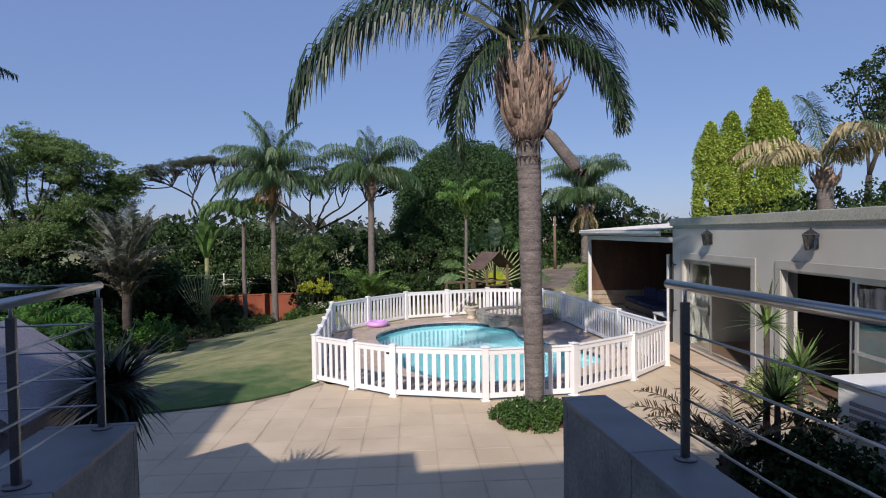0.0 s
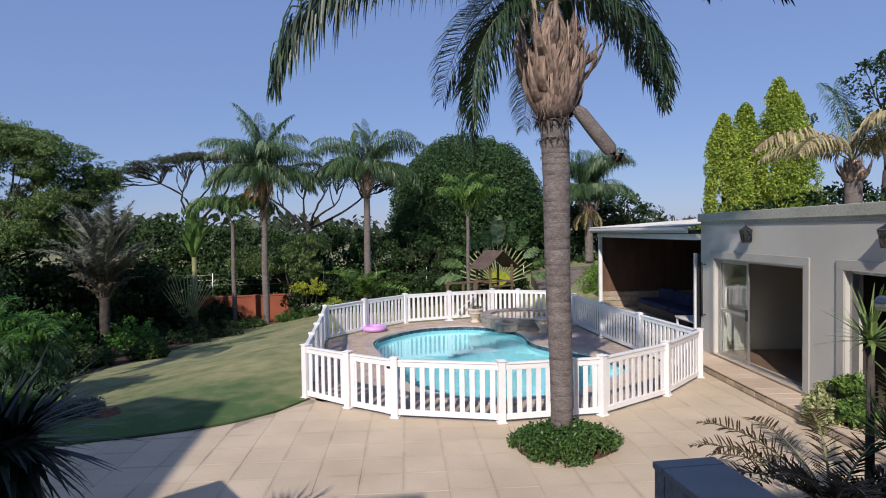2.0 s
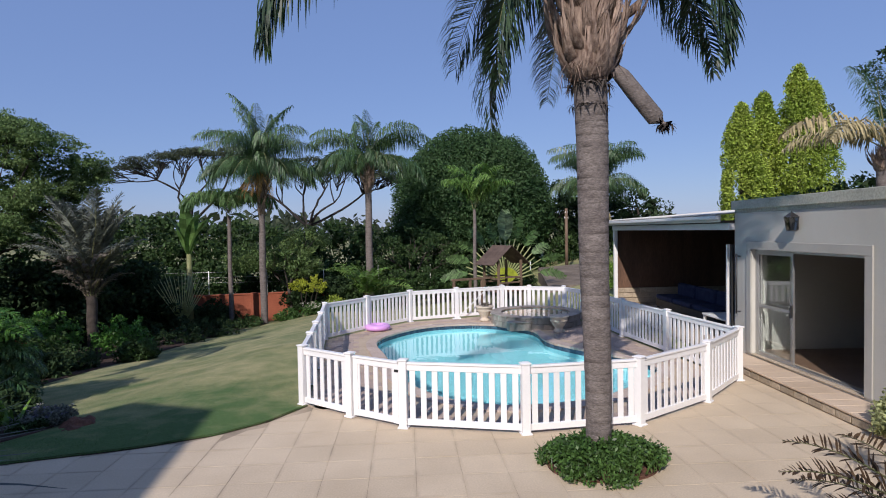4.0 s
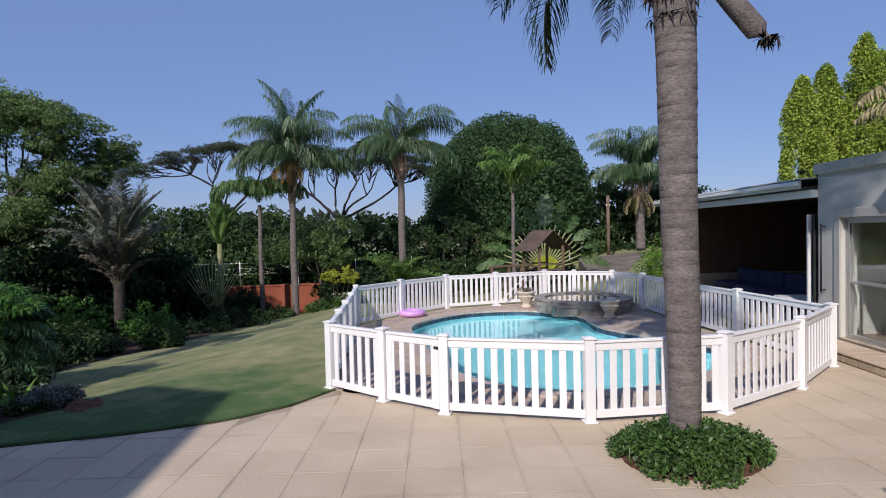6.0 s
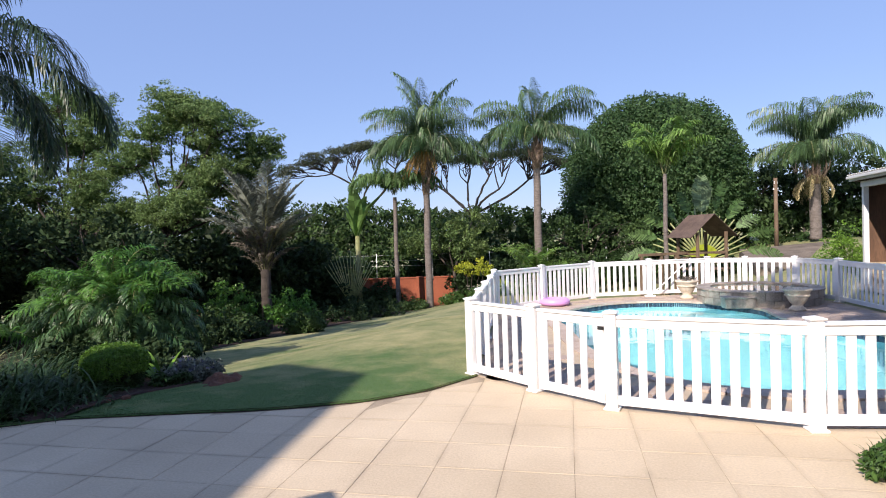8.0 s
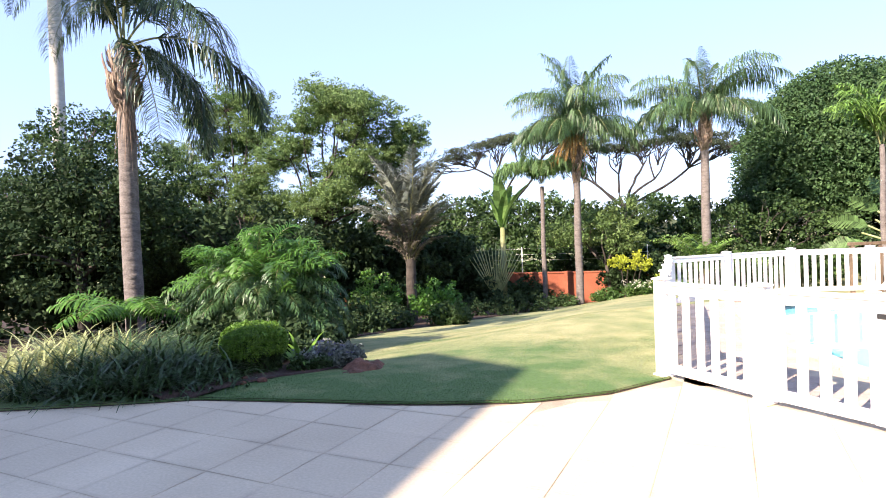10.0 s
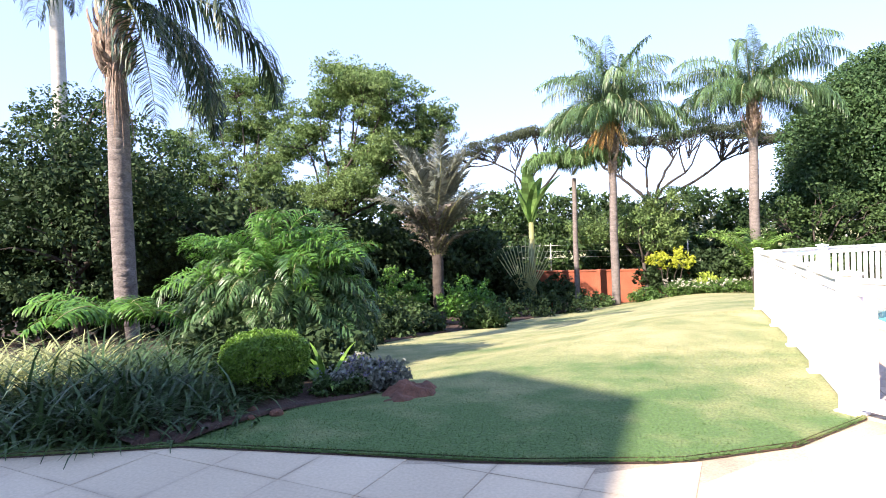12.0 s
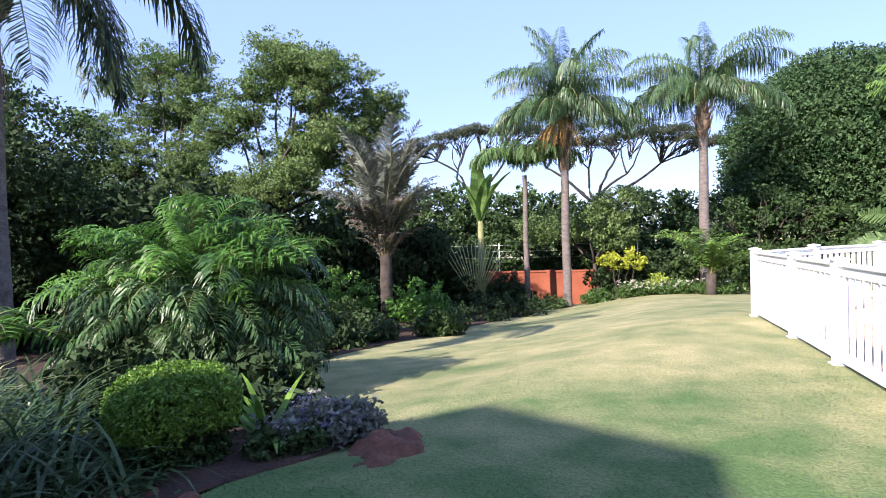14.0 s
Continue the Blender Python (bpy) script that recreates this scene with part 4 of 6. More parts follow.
    me.polygons.foreach_set("material_index", np.array(mi, dtype=np.int32))
    bpy.data.objects.remove(o)
    me.name = name
    return me


def put(name, me, parent, m, s=1.0):
    o = new(name, me)
    o.parent = parent
    o.matrix_local = m @ Matrix.Diagonal((s, s, s, 1))
    return o


def ringed_trunk(parent, h, r0, r1, material, lean=(0, 0), rings=60, sides=20):
    pts, rad = [], []
    for i in range(rings):
        for u, g in ((0.0, 1.0), (0.72, 1.003), (0.86, 0.996), (0.97, 0.997)):
            t = (i + u) / rings
            pts.append((lean[0] * t * t + 0.012 * math.sin(t * 9), lean[1] * t * t, h * t))
            rad.append((r0 + (r1 - r0) * t + 0.06 * r0 * math.exp(-t * 30)) * g * (1 + 0.003 * math.sin(i * 2.7)))
    return tube("trunk", pts, rad, material, parent, sides, ripple=0.012)


def boot_mesh(name, l, w, bend):
    """A dry leaf base: a curved, hollow slab along +x that rises and splits into ragged strips."""
    n, cols = 7, 6
    verts, faces = [], []
    split = [random.uniform(0.45, 1.0) for k in range(cols)]
    for layer in (0.0, 0.018):
        for i in range(n + 1):
            for k in range(cols + 1):
                end = 0.5 * (split[max(0, k - 1)] + split[min(cols - 1, k)])
                t = i / n * end
                a = radians(bend * (1 - t) + 76)
                u = 2 * k / cols - 1
                hw = 0.5 * w * (1 - 0.75 * t ** 0.8)
                verts.append((l * t * math.cos(a) - 0.3 * hw * u * u - layer + random.uniform(-0.006, 0.006), u * hw + random.uniform(-0.004, 0.004), l * t * math.sin(a)))
    step, half = cols + 1, (n + 1) * (cols + 1)
    for i in range(n):
        for k in range(cols):
            if i > 3 and k % 2 and split[k] < 0.8:
                continue
            a = i * step + k
            faces += [(a, a + 1, a + step + 1, a + step), (half + a + 1, half + a, half + a + step, half + a + step + 1)]
    o = ob_from(name, verts, faces, M_BOOT)
    me = o.data
    bpy.data.objects.remove(o)
    return me


def palm(name, at, label, h, r0, r1, crown_z, fronds, trunk_mat=M_TRUNK, boots=18, boot_len=0.9, rings=60, lean=(0, 0), flare=1.0):
    e = tagged(empty(name, at), label, "palm tree")
    ringed_trunk(e, h, r0, r1, trunk_mat, lean, rings)
    if boots:
        meshes = [boot_mesh("boot", boot_len * k, 0.19 * k, b) for k, b in ((0.9, -35), (0.65, -15), (1.1, -42), (0.75, -28))]
        core = tube("crown_shaft", [(lean[0], lean[1], h - 0.12), (lean[0], lean[1], h + 0.1), (lean[0], lean[1], h + (crown_z - h) * 0.6), (lean[0], lean[1], crown_z + 0.25)],
                    [r1, r1 * 1.25 * flare, r1 * 1.35 * flare, 0.06], M_BOOT, e, 14, ripple=0.06)
        for k in range(boots):
            t = k / boots
            z = h - 0.1 + (crown_z - h) * 0.75 * t
            rr = (r1 * 0.95) * (1 + (flare - 0.75) * math.sin(min(1.0, 0.15 + t) * 3))
            a = k * 137.5
            put("boot", meshes[k % 4], e, pose(lean[0] + rr * math.cos(radians(a)), lean[1] + rr * math.sin(radians(a)), z, 0, random.uniform(-12, 14), a + random.uniform(-20, 20)))
    for me, rz, tilt, dz, s in fronds:
        put("frond", me, e, pose(lean[0] + 0.1 * math.cos(radians(rz)), lean[1] + 0.1 * math.sin(radians(rz)), crown_z + dz, random.uniform(-8, 8), tilt, rz), s)
    return e


def leaf_cloud(centres, radii, per, size, squash=0.75, up=0.35, shell=0.45):
    """Leaf diamonds scattered in clumps. centres (m, 3), radii (m,)."""
    centres = np.repeat(np.asarray(centres, float), per, 0)
    radii = np.repeat(np.asarray(radii, float), per)
    n = len(centres)
    d = rng.normal(size=(n, 3))
    d /= np.linalg.norm(d, axis=1)[:, None]
    rr = radii * (shell + (1 - shell) * rng.random(n)) ** 0.8
    c = centres + d * rr[:, None] * np.array([1, 1, squash])
    ax = rng.normal(size=(n, 3)) + d * 0.5
    ax /= np.linalg.norm(ax, axis=1)[:, None]
    nor = rng.normal(size=(n, 3)) * 0.8 + np.array([0, 0, up * 2]) + d * 0.6
    b = np.cross(ax, nor)
    b /= np.linalg.norm(b, axis=1)[:, None] + 1e-9
    l = size * rng.uniform(0.65, 1.35, n)[:, None]
    w = l * 0.26
    sag = np.array([0, 0, -0.12]) * l
    return np.stack([c - ax * l / 2, c + b * w + sag * 0.1, c + ax * l / 2 + sag, c - b * w + sag * 0.1], 1)


def clumps_in(lobes, per_lobe, r, squash=0.7, shell=0.5):
    out, rad = [], []
    for x, y, z, R in lobes:
        d = rng.normal(size=(per_lobe, 3))
        d /= np.linalg.norm(d, axis=1)[:, None]
        k = (shell + (1 - shell) * rng.random(per_lobe)) ** 0.6
        out.append(np.array([x, y, z]) + d * (R * k)[:, None] * np.array([1, 1, squash]))
        rad.append(r * rng.uniform(0.6, 1.3, per_lobe))
    return np.concatenate(out), np.concatenate(rad)


def limb(parent, a, b, r0, r1, bow=0.15, name="limb", n=7, material=None):
    a, b = Vector(a), Vector(b)
    side = Vector((random.uniform(-1, 1), random.uniform(-1, 1), random.uniform(-0.3, 1))) * (b - a).length * bow
    pts, rad = [], []
    for i in range(n):
        t = i / (n - 1)
        j = Vector((random.uniform(-1, 1), random.uniform(-1, 1), random.uniform(-1, 1))) * (b - a).length * 0.018
        pts.append(a.lerp(b, t) + side * math.sin(math.pi * t) + (j if 0 < i < n - 1 else Vector()))
        rad.append(r0 + (r1 - r0) * t)
    return tube(name, pts, rad, material or M_BARK, parent, 7)


def tree(name, at, label, lobes, clumps, clump_r, per, leaf, material, trunk_r=0.18, fork=0.35, squash=0.7, bark=None, shell=0.5, category="tree", twigs=4, crown=None):
    """lobes relative to the tree's foot."""
    e = tagged(empty(name, at), label, category)
    top = max(l[2] for l in lobes)
    mx = sum(l[0] for l in lobes) / len(lobes)
    my = sum(l[1] for l in lobes) / len(lobes)
    fz = top * fork
    tube("trunk", [(0, 0, -0.3), (0.03, 0, fz * 0.4), (mx * 0.1, my * 0.1, fz * 0.75), (mx * 0.2, my * 0.2, fz)], [trunk_r * 1.3, trunk_r, trunk_r * 0.9, trunk_r * 0.8], bark or M_BARK, e, 10)
    c, r = clumps_in(crown or lobes, clumps, clump_r, squash, shell)
    for l in lobes:
        limb(e, (mx * 0.2, my * 0.2, fz), (l[0], l[1], l[2] + 0.2 * l[3]), trunk_r * 0.6, trunk_r * 0.12, material=bark)
        for k in range(twigs):
            q = (l[0] + random.uniform(-1, 1) * l[3] * 0.8, l[1] + random.uniform(-1, 1) * l[3] * 0.8, l[2] + random.uniform(-0.2, 0.6) * l[3])
            limb(e, (l[0] * 0.6, l[1] * 0.6, fz + (l[2] - fz) * 0.6), q, trunk_r * 0.3, trunk_r * 0.05, material=bark)
    quads("crown", leaf_cloud(c, r, per, leaf), material, e)
    return e


def blades(n, spread, length, width, material_name, lean=(35, 85), base_r=0.1, droop=1.0, segs=4, at=(0, 0, 0)):
    """Arching strap leaves from one foot."""
    q = []
    for i in range(n):
        az = rng.uniform(0, 2 * math.pi)
        el = radians(rng.uniform(*lean))
        l = length * rng.uniform(0.55, 1.15)
        r = base_r * math.sqrt(rng.random())
        b = rng.uniform(0, 2 * math.pi)
        p = np.array([at[0] + r * math.cos(b) + spread * 0, at[1] + r * math.sin(b), at[2]])
        h = np.array([math.cos(az), math.sin(az), 0])
        side = np.array([-math.sin(az), math.cos(az), 0])
        a = el
        prev, pw = p, width * 0.5
        for k in range(segs):
            d = h * math.cos(a) + np.array([0, 0, math.sin(a)])
            nx = prev + d * l / segs
            w = width * (0.5 if k < 1 else 0.5) * (1 - ((k + 1) / segs) ** 2 * 0.92)
            q.append((prev - side * pw, prev + side * pw, nx + side * w, nx - side * w))
            prev, pw = nx, w
            a -= droop * rng.uniform(0.7, 1.3) * 1.3 / segs
    return q


def bush(name, at, label, lobes, clumps, clump_r, per, leaf, material, squash=0.75, category="shrub", stems=5, shell=0.35):
    e = tagged(empty(name, at), label, category)
    c, r = clumps_in(lobes, clumps, clump_r, squash, shell)
    lift = np.maximum(0, 0.05 - c[:, 2])
    c[:, 2] += lift
    quads("foliage", leaf_cloud(c, r, per, leaf), material, e)
    for k in range(stems):
        l = lobes[k % len(lobes)]
        limb(e, (l[0] * 0.3, l[1] * 0.3, -0.15), (l[0] + random.uniform(-0.5, 0.5) * l[3], l[1] + random.uniform(-0.5, 0.5) * l[3], l[2]), 0.03, 0.008, 0.1, "stem")
    return e


def G(x, y, d=0.0):
    return (x, y, land(x, y) + d)


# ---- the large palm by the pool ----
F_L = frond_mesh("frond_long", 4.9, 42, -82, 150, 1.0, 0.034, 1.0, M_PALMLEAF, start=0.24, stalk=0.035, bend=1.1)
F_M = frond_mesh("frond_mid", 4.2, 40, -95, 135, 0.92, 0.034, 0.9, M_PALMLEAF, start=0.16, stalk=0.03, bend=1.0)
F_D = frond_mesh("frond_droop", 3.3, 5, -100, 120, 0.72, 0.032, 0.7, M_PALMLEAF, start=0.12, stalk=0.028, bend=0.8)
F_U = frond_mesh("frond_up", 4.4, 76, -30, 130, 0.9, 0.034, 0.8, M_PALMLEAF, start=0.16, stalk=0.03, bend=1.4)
big = palm("queen_palm", (2.94, 9.84, 0), "tall palm with grey ringed trunk beside the pool fence", 5.0, 0.158, 0.212, 6.35,
           [(F_L, 183, 0, 0.08, 1.02), (F_D, 208, 0, 0.25, 0.82), (F_D, 128, -4, 0.2, 0.9), (F_D, -40, -4, 0.3, 0.8), (F_D, 8, -16, 0.3, 0.84), (F_L, -14, -24, 0.25, 1.0), (F_M, 40, -18, 0.25, 0.95),
            (F_M, 75, -16, 0.25, 0.95), (F_M, 110, -14, 0.2, 0.95), (F_U, 150, 0, 0.3, 1.0), (F_U, 250, 0, 0.3, 1.0), (F_U, 275, 0, 0.3, 0.9), (F_U, 320, -6, 0.35, 1.0), (F_L, 22, -30, 0.3, 0.95),
            (F_U, 60, 0, 0.35, 1.0), (F_U, 200, 0, 0.35, 0.9), (F_L, 95, -22, 0.3, 0.9), (F_M, 345, -26, 0.3, 0.95), (F_D, 80, -14, 0.3, 0.85), (F_L, 165, -14, 0.3, 0.9), (F_L, -22, -16, 0.3, 1.0), (F_M, -6, -34, 0.35, 1.0)],
           boots=70, boot_len=0.95, rings=64, lean=(-0.08, 0.0), flare=1.25)
# spent flower spathe that hangs from the crown
sp = [(0.12, -0.05, 5.15), (0.32, -0.1, 4.95), (0.52, -0.14, 4.68), (0.74, -0.18, 4.42), (0.86, -0.2, 4.3)]
o = tube("dry_spathe", sp, [0.06, 0.09, 0.105, 0.11, 0.095], M_TRUNK, big, 9, ripple=0.16)
quads("ragged_stub", blades(70, 0, 0.14, 0.02, "", (-80, 10), 0.09, 0.3, 2, (0.84, -0.2, 4.33)), M_BARK, big)
o["label"] = "brown dry flower sheath hanging from the crown"
o = tube("dry_spathe", [(0.2, -0.1, 5.6), (0.45, -0.15, 5.78), (0.62, -0.15, 5.98)], [0.05, 0.06, 0.015], M_BOOT, big, 7, ripple=0.15)


quads("ragged_fibre", blades(260, 0, 0.2, 0.026, "", (-75, 20), 0.27, 0.4, 3, (-0.08, 0, 4.86)) + blades(150, 0, 0.15, 0.024, "", (-75, 10), 0.25, 0.4, 3, (-0.07, 0, 4.6)), M_BARK, big)
quads("boot_fibre", blades(200, 0, 0.6, 0.02, "", (35, 85), 0.27, 0.1, 4, (-0.08, 0, 5.2)) + blades(160, 0, 0.55, 0.018, "", (30, 85), 0.3, 0.2, 4, (-0.08, 0, 5.65)), M_WOOD, big)
quads("dry_fibre", blades(130, 0, 0.42, 0.012, "", (-85, -25), 0.3, 0.3, 3, (-0.08, 0, 5.15)), M_BOOT, big)


def ground_bed():
    e = tagged(empty("groundcover_bed", (2.95, 9.72, 0)), "low bushy groundcover round the palm trunk", "plant bed")
    soil = [(0.72 * math.cos(a * 0.2618), 0.55 * math.sin(a * 0.2618)) for a in range(24)]
    extrude_poly("soil", soil, 0.0, 0.02, M_SOIL, e)
    c = []
    for k in range(520):
        a, r = rng.uniform(0, 2 * math.pi), math.sqrt(rng.random())
        r *= 1 + 0.14 * math.sin(3 * a + 1) + 0.08 * math.sin(7 * a)
        x, y = 0.80 * r * math.cos(a), 0.62 * r * math.sin(a)
        c.append((x, y, 0.05 + 0.24 * max(0.0, 1 - r * r) ** 0.5 * rng.uniform(0.3, 1.1) + 0.05 * rng.random()))
    q = list(leaf_cloud(c, [0.085] * len(c), 22, 0.055, 0.8))
    for k in range(70):
        a = rng.uniform(0, 6.28)
        q += blades(2, 0, 0.2, 0.012, "", (40, 80), 0.02, 0.6, 3, (0.8 * math.cos(a), 0.6 * math.sin(a), 0.08))
    quads("foliage", q, M_BED, e)


ground_bed()

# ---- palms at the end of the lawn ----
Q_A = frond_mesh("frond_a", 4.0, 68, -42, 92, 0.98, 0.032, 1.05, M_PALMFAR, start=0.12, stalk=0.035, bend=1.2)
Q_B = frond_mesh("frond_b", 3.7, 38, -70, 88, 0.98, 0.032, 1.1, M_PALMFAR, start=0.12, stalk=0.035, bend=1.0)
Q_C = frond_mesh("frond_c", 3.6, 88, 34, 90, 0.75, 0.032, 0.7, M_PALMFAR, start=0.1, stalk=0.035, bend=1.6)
Q_D = frond_mesh("frond_dry", 2.6, -30, -100, 40, 0.5, 0.06, 0.6, M_DRYLEAF, start=0.15, stalk=0.03)
Q_O = frond_mesh("frond_orange", 2.3, -35, -88, 60, 0.34, 0.04, 0.9, M_ORANGEFROND, start=0.1, stalk=0.03)


def ring_of(meshes, n, z, s0=0.9, s1=1.1, first=0):
    return [(meshes[k % len(meshes)], first + k * 360.0 / n + random.uniform(-14, 14), random.uniform(-8, 6), z + random.uniform(-0.1, 0.15), random.uniform(s0, s1)) for k in range(n)]


b1 = G(-5.17, 34.3)
palm("queen_palm", b1, "tall palm with dense grey-green fronds at the lawn's end", 5.9, 0.19, 0.16, 8.3,
     ring_of([Q_B], 16, -0.2, 0.8, 1.0) + ring_of([Q_A, Q_B], 18, 0.0, 0.85, 1.05, first=15) + ring_of([Q_C, Q_A], 11, 0.2, 0.85, 1.0, first=30) + [(Q_C, 175, 0, 0.3, 1.15)] + [(Q_O, a, 0, -0.1, 0.85) for a in (195, 214, 232, 250, 275, 300)],
     boots=36, boot_len=1.1, rings=40)
b2 = G(0.46, 35.8)
palm("queen_palm", b2, "tall slender palm with loose arching fronds", 5.35 - b2[2], 0.22, 0.18, 6.95 - b2[2],
     ring_of([Q_B], 13, 0.0, 0.85, 1.05) + ring_of([Q_A, Q_B], 15, 0.1, 0.95, 1.1, first=25) + [(Q_C, 120, 0, 0.2, 0.85), (Q_C, 60, 12, 0.2, 0.85), (Q_C, 250, 0, 0.2, 0.8), (Q_A, 5, 0, 0.2, 1.1), (Q_A, 178, 6, 0.2, 1.0)], boots=30, boot_len=0.9, rings=40)
P_A = frond_mesh("frond_plume", 5.4, 88, -30, 95, 1.2, 0.034, 1.3, M_PALMFAR, start=0.14, stalk=0.035, bend=1.5)
P_B = frond_mesh("frond_plume_low", 4.5, 72, -78, 90, 1.2, 0.034, 1.3, M_PALMFAR, start=0.14, stalk=0.035, bend=1.2)
palm("feather_palm", (15.9, 40.0, 1.0), "stout palm with a full plume of upright fronds", 3.2, 0.3, 0.27, 3.9,
     ring_of([P_A], 24, 0.2, 0.82, 1.06) + ring_of([P_B], 16, 0.0, 0.8, 1.0, 12) + ring_of([Q_D], 9, -0.2, 0.6, 0.8), boots=30, boot_len=1.1, rings=16)
S_A = frond_mesh("frond_slim", 2.2, 74, -22, 44, 0.6, 0.05, 0.7, M_LIME, start=0.18, stalk=0.02, vee=0.3)
palm("slender_palm", (4.9, 27.5, land(4.9, 27.5)), "slender young palm behind the pool fence", 3.95 - land(4.9, 27.5), 0.09, 0.07, 4.0 - land(4.9, 27.5), ring_of([S_A], 9, 0.0, 0.85, 1.1) + [(S_A, a, -22, 0.1, 1.05) for a in (20, 130, 200, 275, 340)], boots=0, rings=20)
b4 = G(-6.96, 34.9)
palm("slender_palm", b4, "slim-trunked palm beside the terracotta wall", 6.0, 0.13, 0.1, 6.2, ring_of([frond_mesh("frond_dark", 3.1, 66, -78, 56, 0.75, 0.05, 0.9, M_FANLEAF, start=0.15)], 20, 0.0, 0.85, 1.15), boots=0, rings=24)

# ---- palm beside the left border, and the tall pale trunk behind ----
lp = G(-11.06, 14.9)
side_palm = palm("queen_palm", lp, "palm with ringed grey trunk and dry boots over the planted border", 4.45 - lp[2], 0.185, 0.165, 5.55 - lp[2],
     [(F_M, -8, -4, 0.1, 0.95), (F_D, -30, 0, 0.1, 1.0), (F_D, 20, 0, 0.0, 0.9), (F_M, 170, -34, 0.2, 0.9), (F_M, 60, 0, 0.1, 0.9), (F_M, 280, -30, 0.2, 0.9), (F_D, 2, 4, 0.1, 0.95), (F_D, 75, 0, 0.1, 0.9), (F_U, 120, 0, 0.3, 0.85), (F_U, 330, 0, 0.3, 0.85),
      (F_U, 30, 0, 0.3, 0.8), (F_U, 210, 0, 0.3, 0.8), (F_M, 310, -28, 0.2, 0.85)], boots=40, boot_len=0.7, rings=54)
quads("dry_flower_stalk", blades(60, 0, 1.5, 0.016, "", (-88, -72), 0.06, 0.1, 4, (0.16, -0.12, 4.75 - lp[2])), M_BOOT, side_palm)
quads("dry_fibre", blades(60, 0, 0.5, 0.014, "", (-85, -35), 0.22, 0.3, 3, (0, 0, 4.6 - lp[2])), M_BOOT, side_palm)
palm("royal_palm", (-26.0, 24.0, -1.0), "very tall palm with a smooth pale trunk", 14.5, 0.3, 0.25, 15.2, ring_of([F_M, F_U], 12, 0.0), trunk_mat=M_PALE, boots=0, rings=50)

# spiky silver palm in the border
e_f = frond_mesh("frond_silver", 3.5, 86, 38, 70, 0.46, 0.05, 0.2, M_PALMGREY, vee=0.4, start=0.16, stalk=0.03, lean=1.1)
e_g = frond_mesh("frond_silver_low", 3.0, 68, 5, 56, 0.44, 0.045, 0.35, M_PALMGREY, vee=0.4, start=0.16, stalk=0.03, lean=1.0)
e_h = frond_mesh("frond_dead", 1.9, 74, -5, 40, 0.3, 0.04, 0.4, M_DEADFROND, vee=0.2, start=0.1, stalk=0.03, lean=1.2)
gp = G(-9.6, 24.9)
palm("silver_date_palm", gp, "silvery spiky palm with a short rough trunk", 0.95 - gp[2], 0.19, 0.17, 1.2 - gp[2], ring_of([e_f], 44, 0.0, 0.7, 1.1) + ring_of([e_g], 26, -0.1, 0.7, 1.0) + ring_of([e_h], 16, -0.1, 0.8, 1.3) + ring_of([e_h], 12, -0.5, 0.6, 1.0, 9), boots=0, rings=14, trunk_mat=M_BARK)

# ---- border beside the lawn ----
def fern_palm_clump():
    e = tagged(empty("bamboo_palm", G(-7.9, 14.8)), "dense clump of bright green feathery palm fronds", "palm clump")
    a = frond_mesh("frond_clump", 1.5, 84, -28, 30, 0.42, 0.028, 0.42, M_FERN, start=0.2, stalk=0.008, bend=1.6, lean=0.8, vee=0.45)
    b = frond_mesh("frond_clump_shaded", 1.5, 74, -62, 30, 0.44, 0.028, 0.6, M_FERNSHADE, start=0.2, stalk=0.008, bend=1.3, lean=0.8, vee=0.4)
    for k in range(330):
        an, r = rng.uniform(0, 360), 0.8 * math.sqrt(rng.random())
        x, y = 0.1 + r * math.cos(radians(an)), 0.8 * r * math.sin(radians(an))
        z = (1.85 - 0.8 * r / 0.95) * rng.uniform(0.3, 1.0)
        # most high fronds get the lit green, the others its shaded copy
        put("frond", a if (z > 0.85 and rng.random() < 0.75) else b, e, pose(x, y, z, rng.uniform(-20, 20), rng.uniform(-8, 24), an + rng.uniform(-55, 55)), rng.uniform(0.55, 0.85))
    # dark leaves in the core: the clump's deep shade as colour
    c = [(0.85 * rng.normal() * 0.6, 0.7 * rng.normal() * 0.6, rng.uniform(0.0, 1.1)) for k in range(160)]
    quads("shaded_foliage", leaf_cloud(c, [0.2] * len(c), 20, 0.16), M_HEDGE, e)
    for k in range(16):
        an, r = rng.uniform(0, 360), 0.9 * math.sqrt(rng.random())
        x, y = r * math.cos(radians(an)), r * math.sin(radians(an))
        tube("cane", [(x * 0.6, y * 0.6, -0.1), (x, y, 1.1)], 0.022, M_RACHIS, e, 6)


fern_palm_clump()


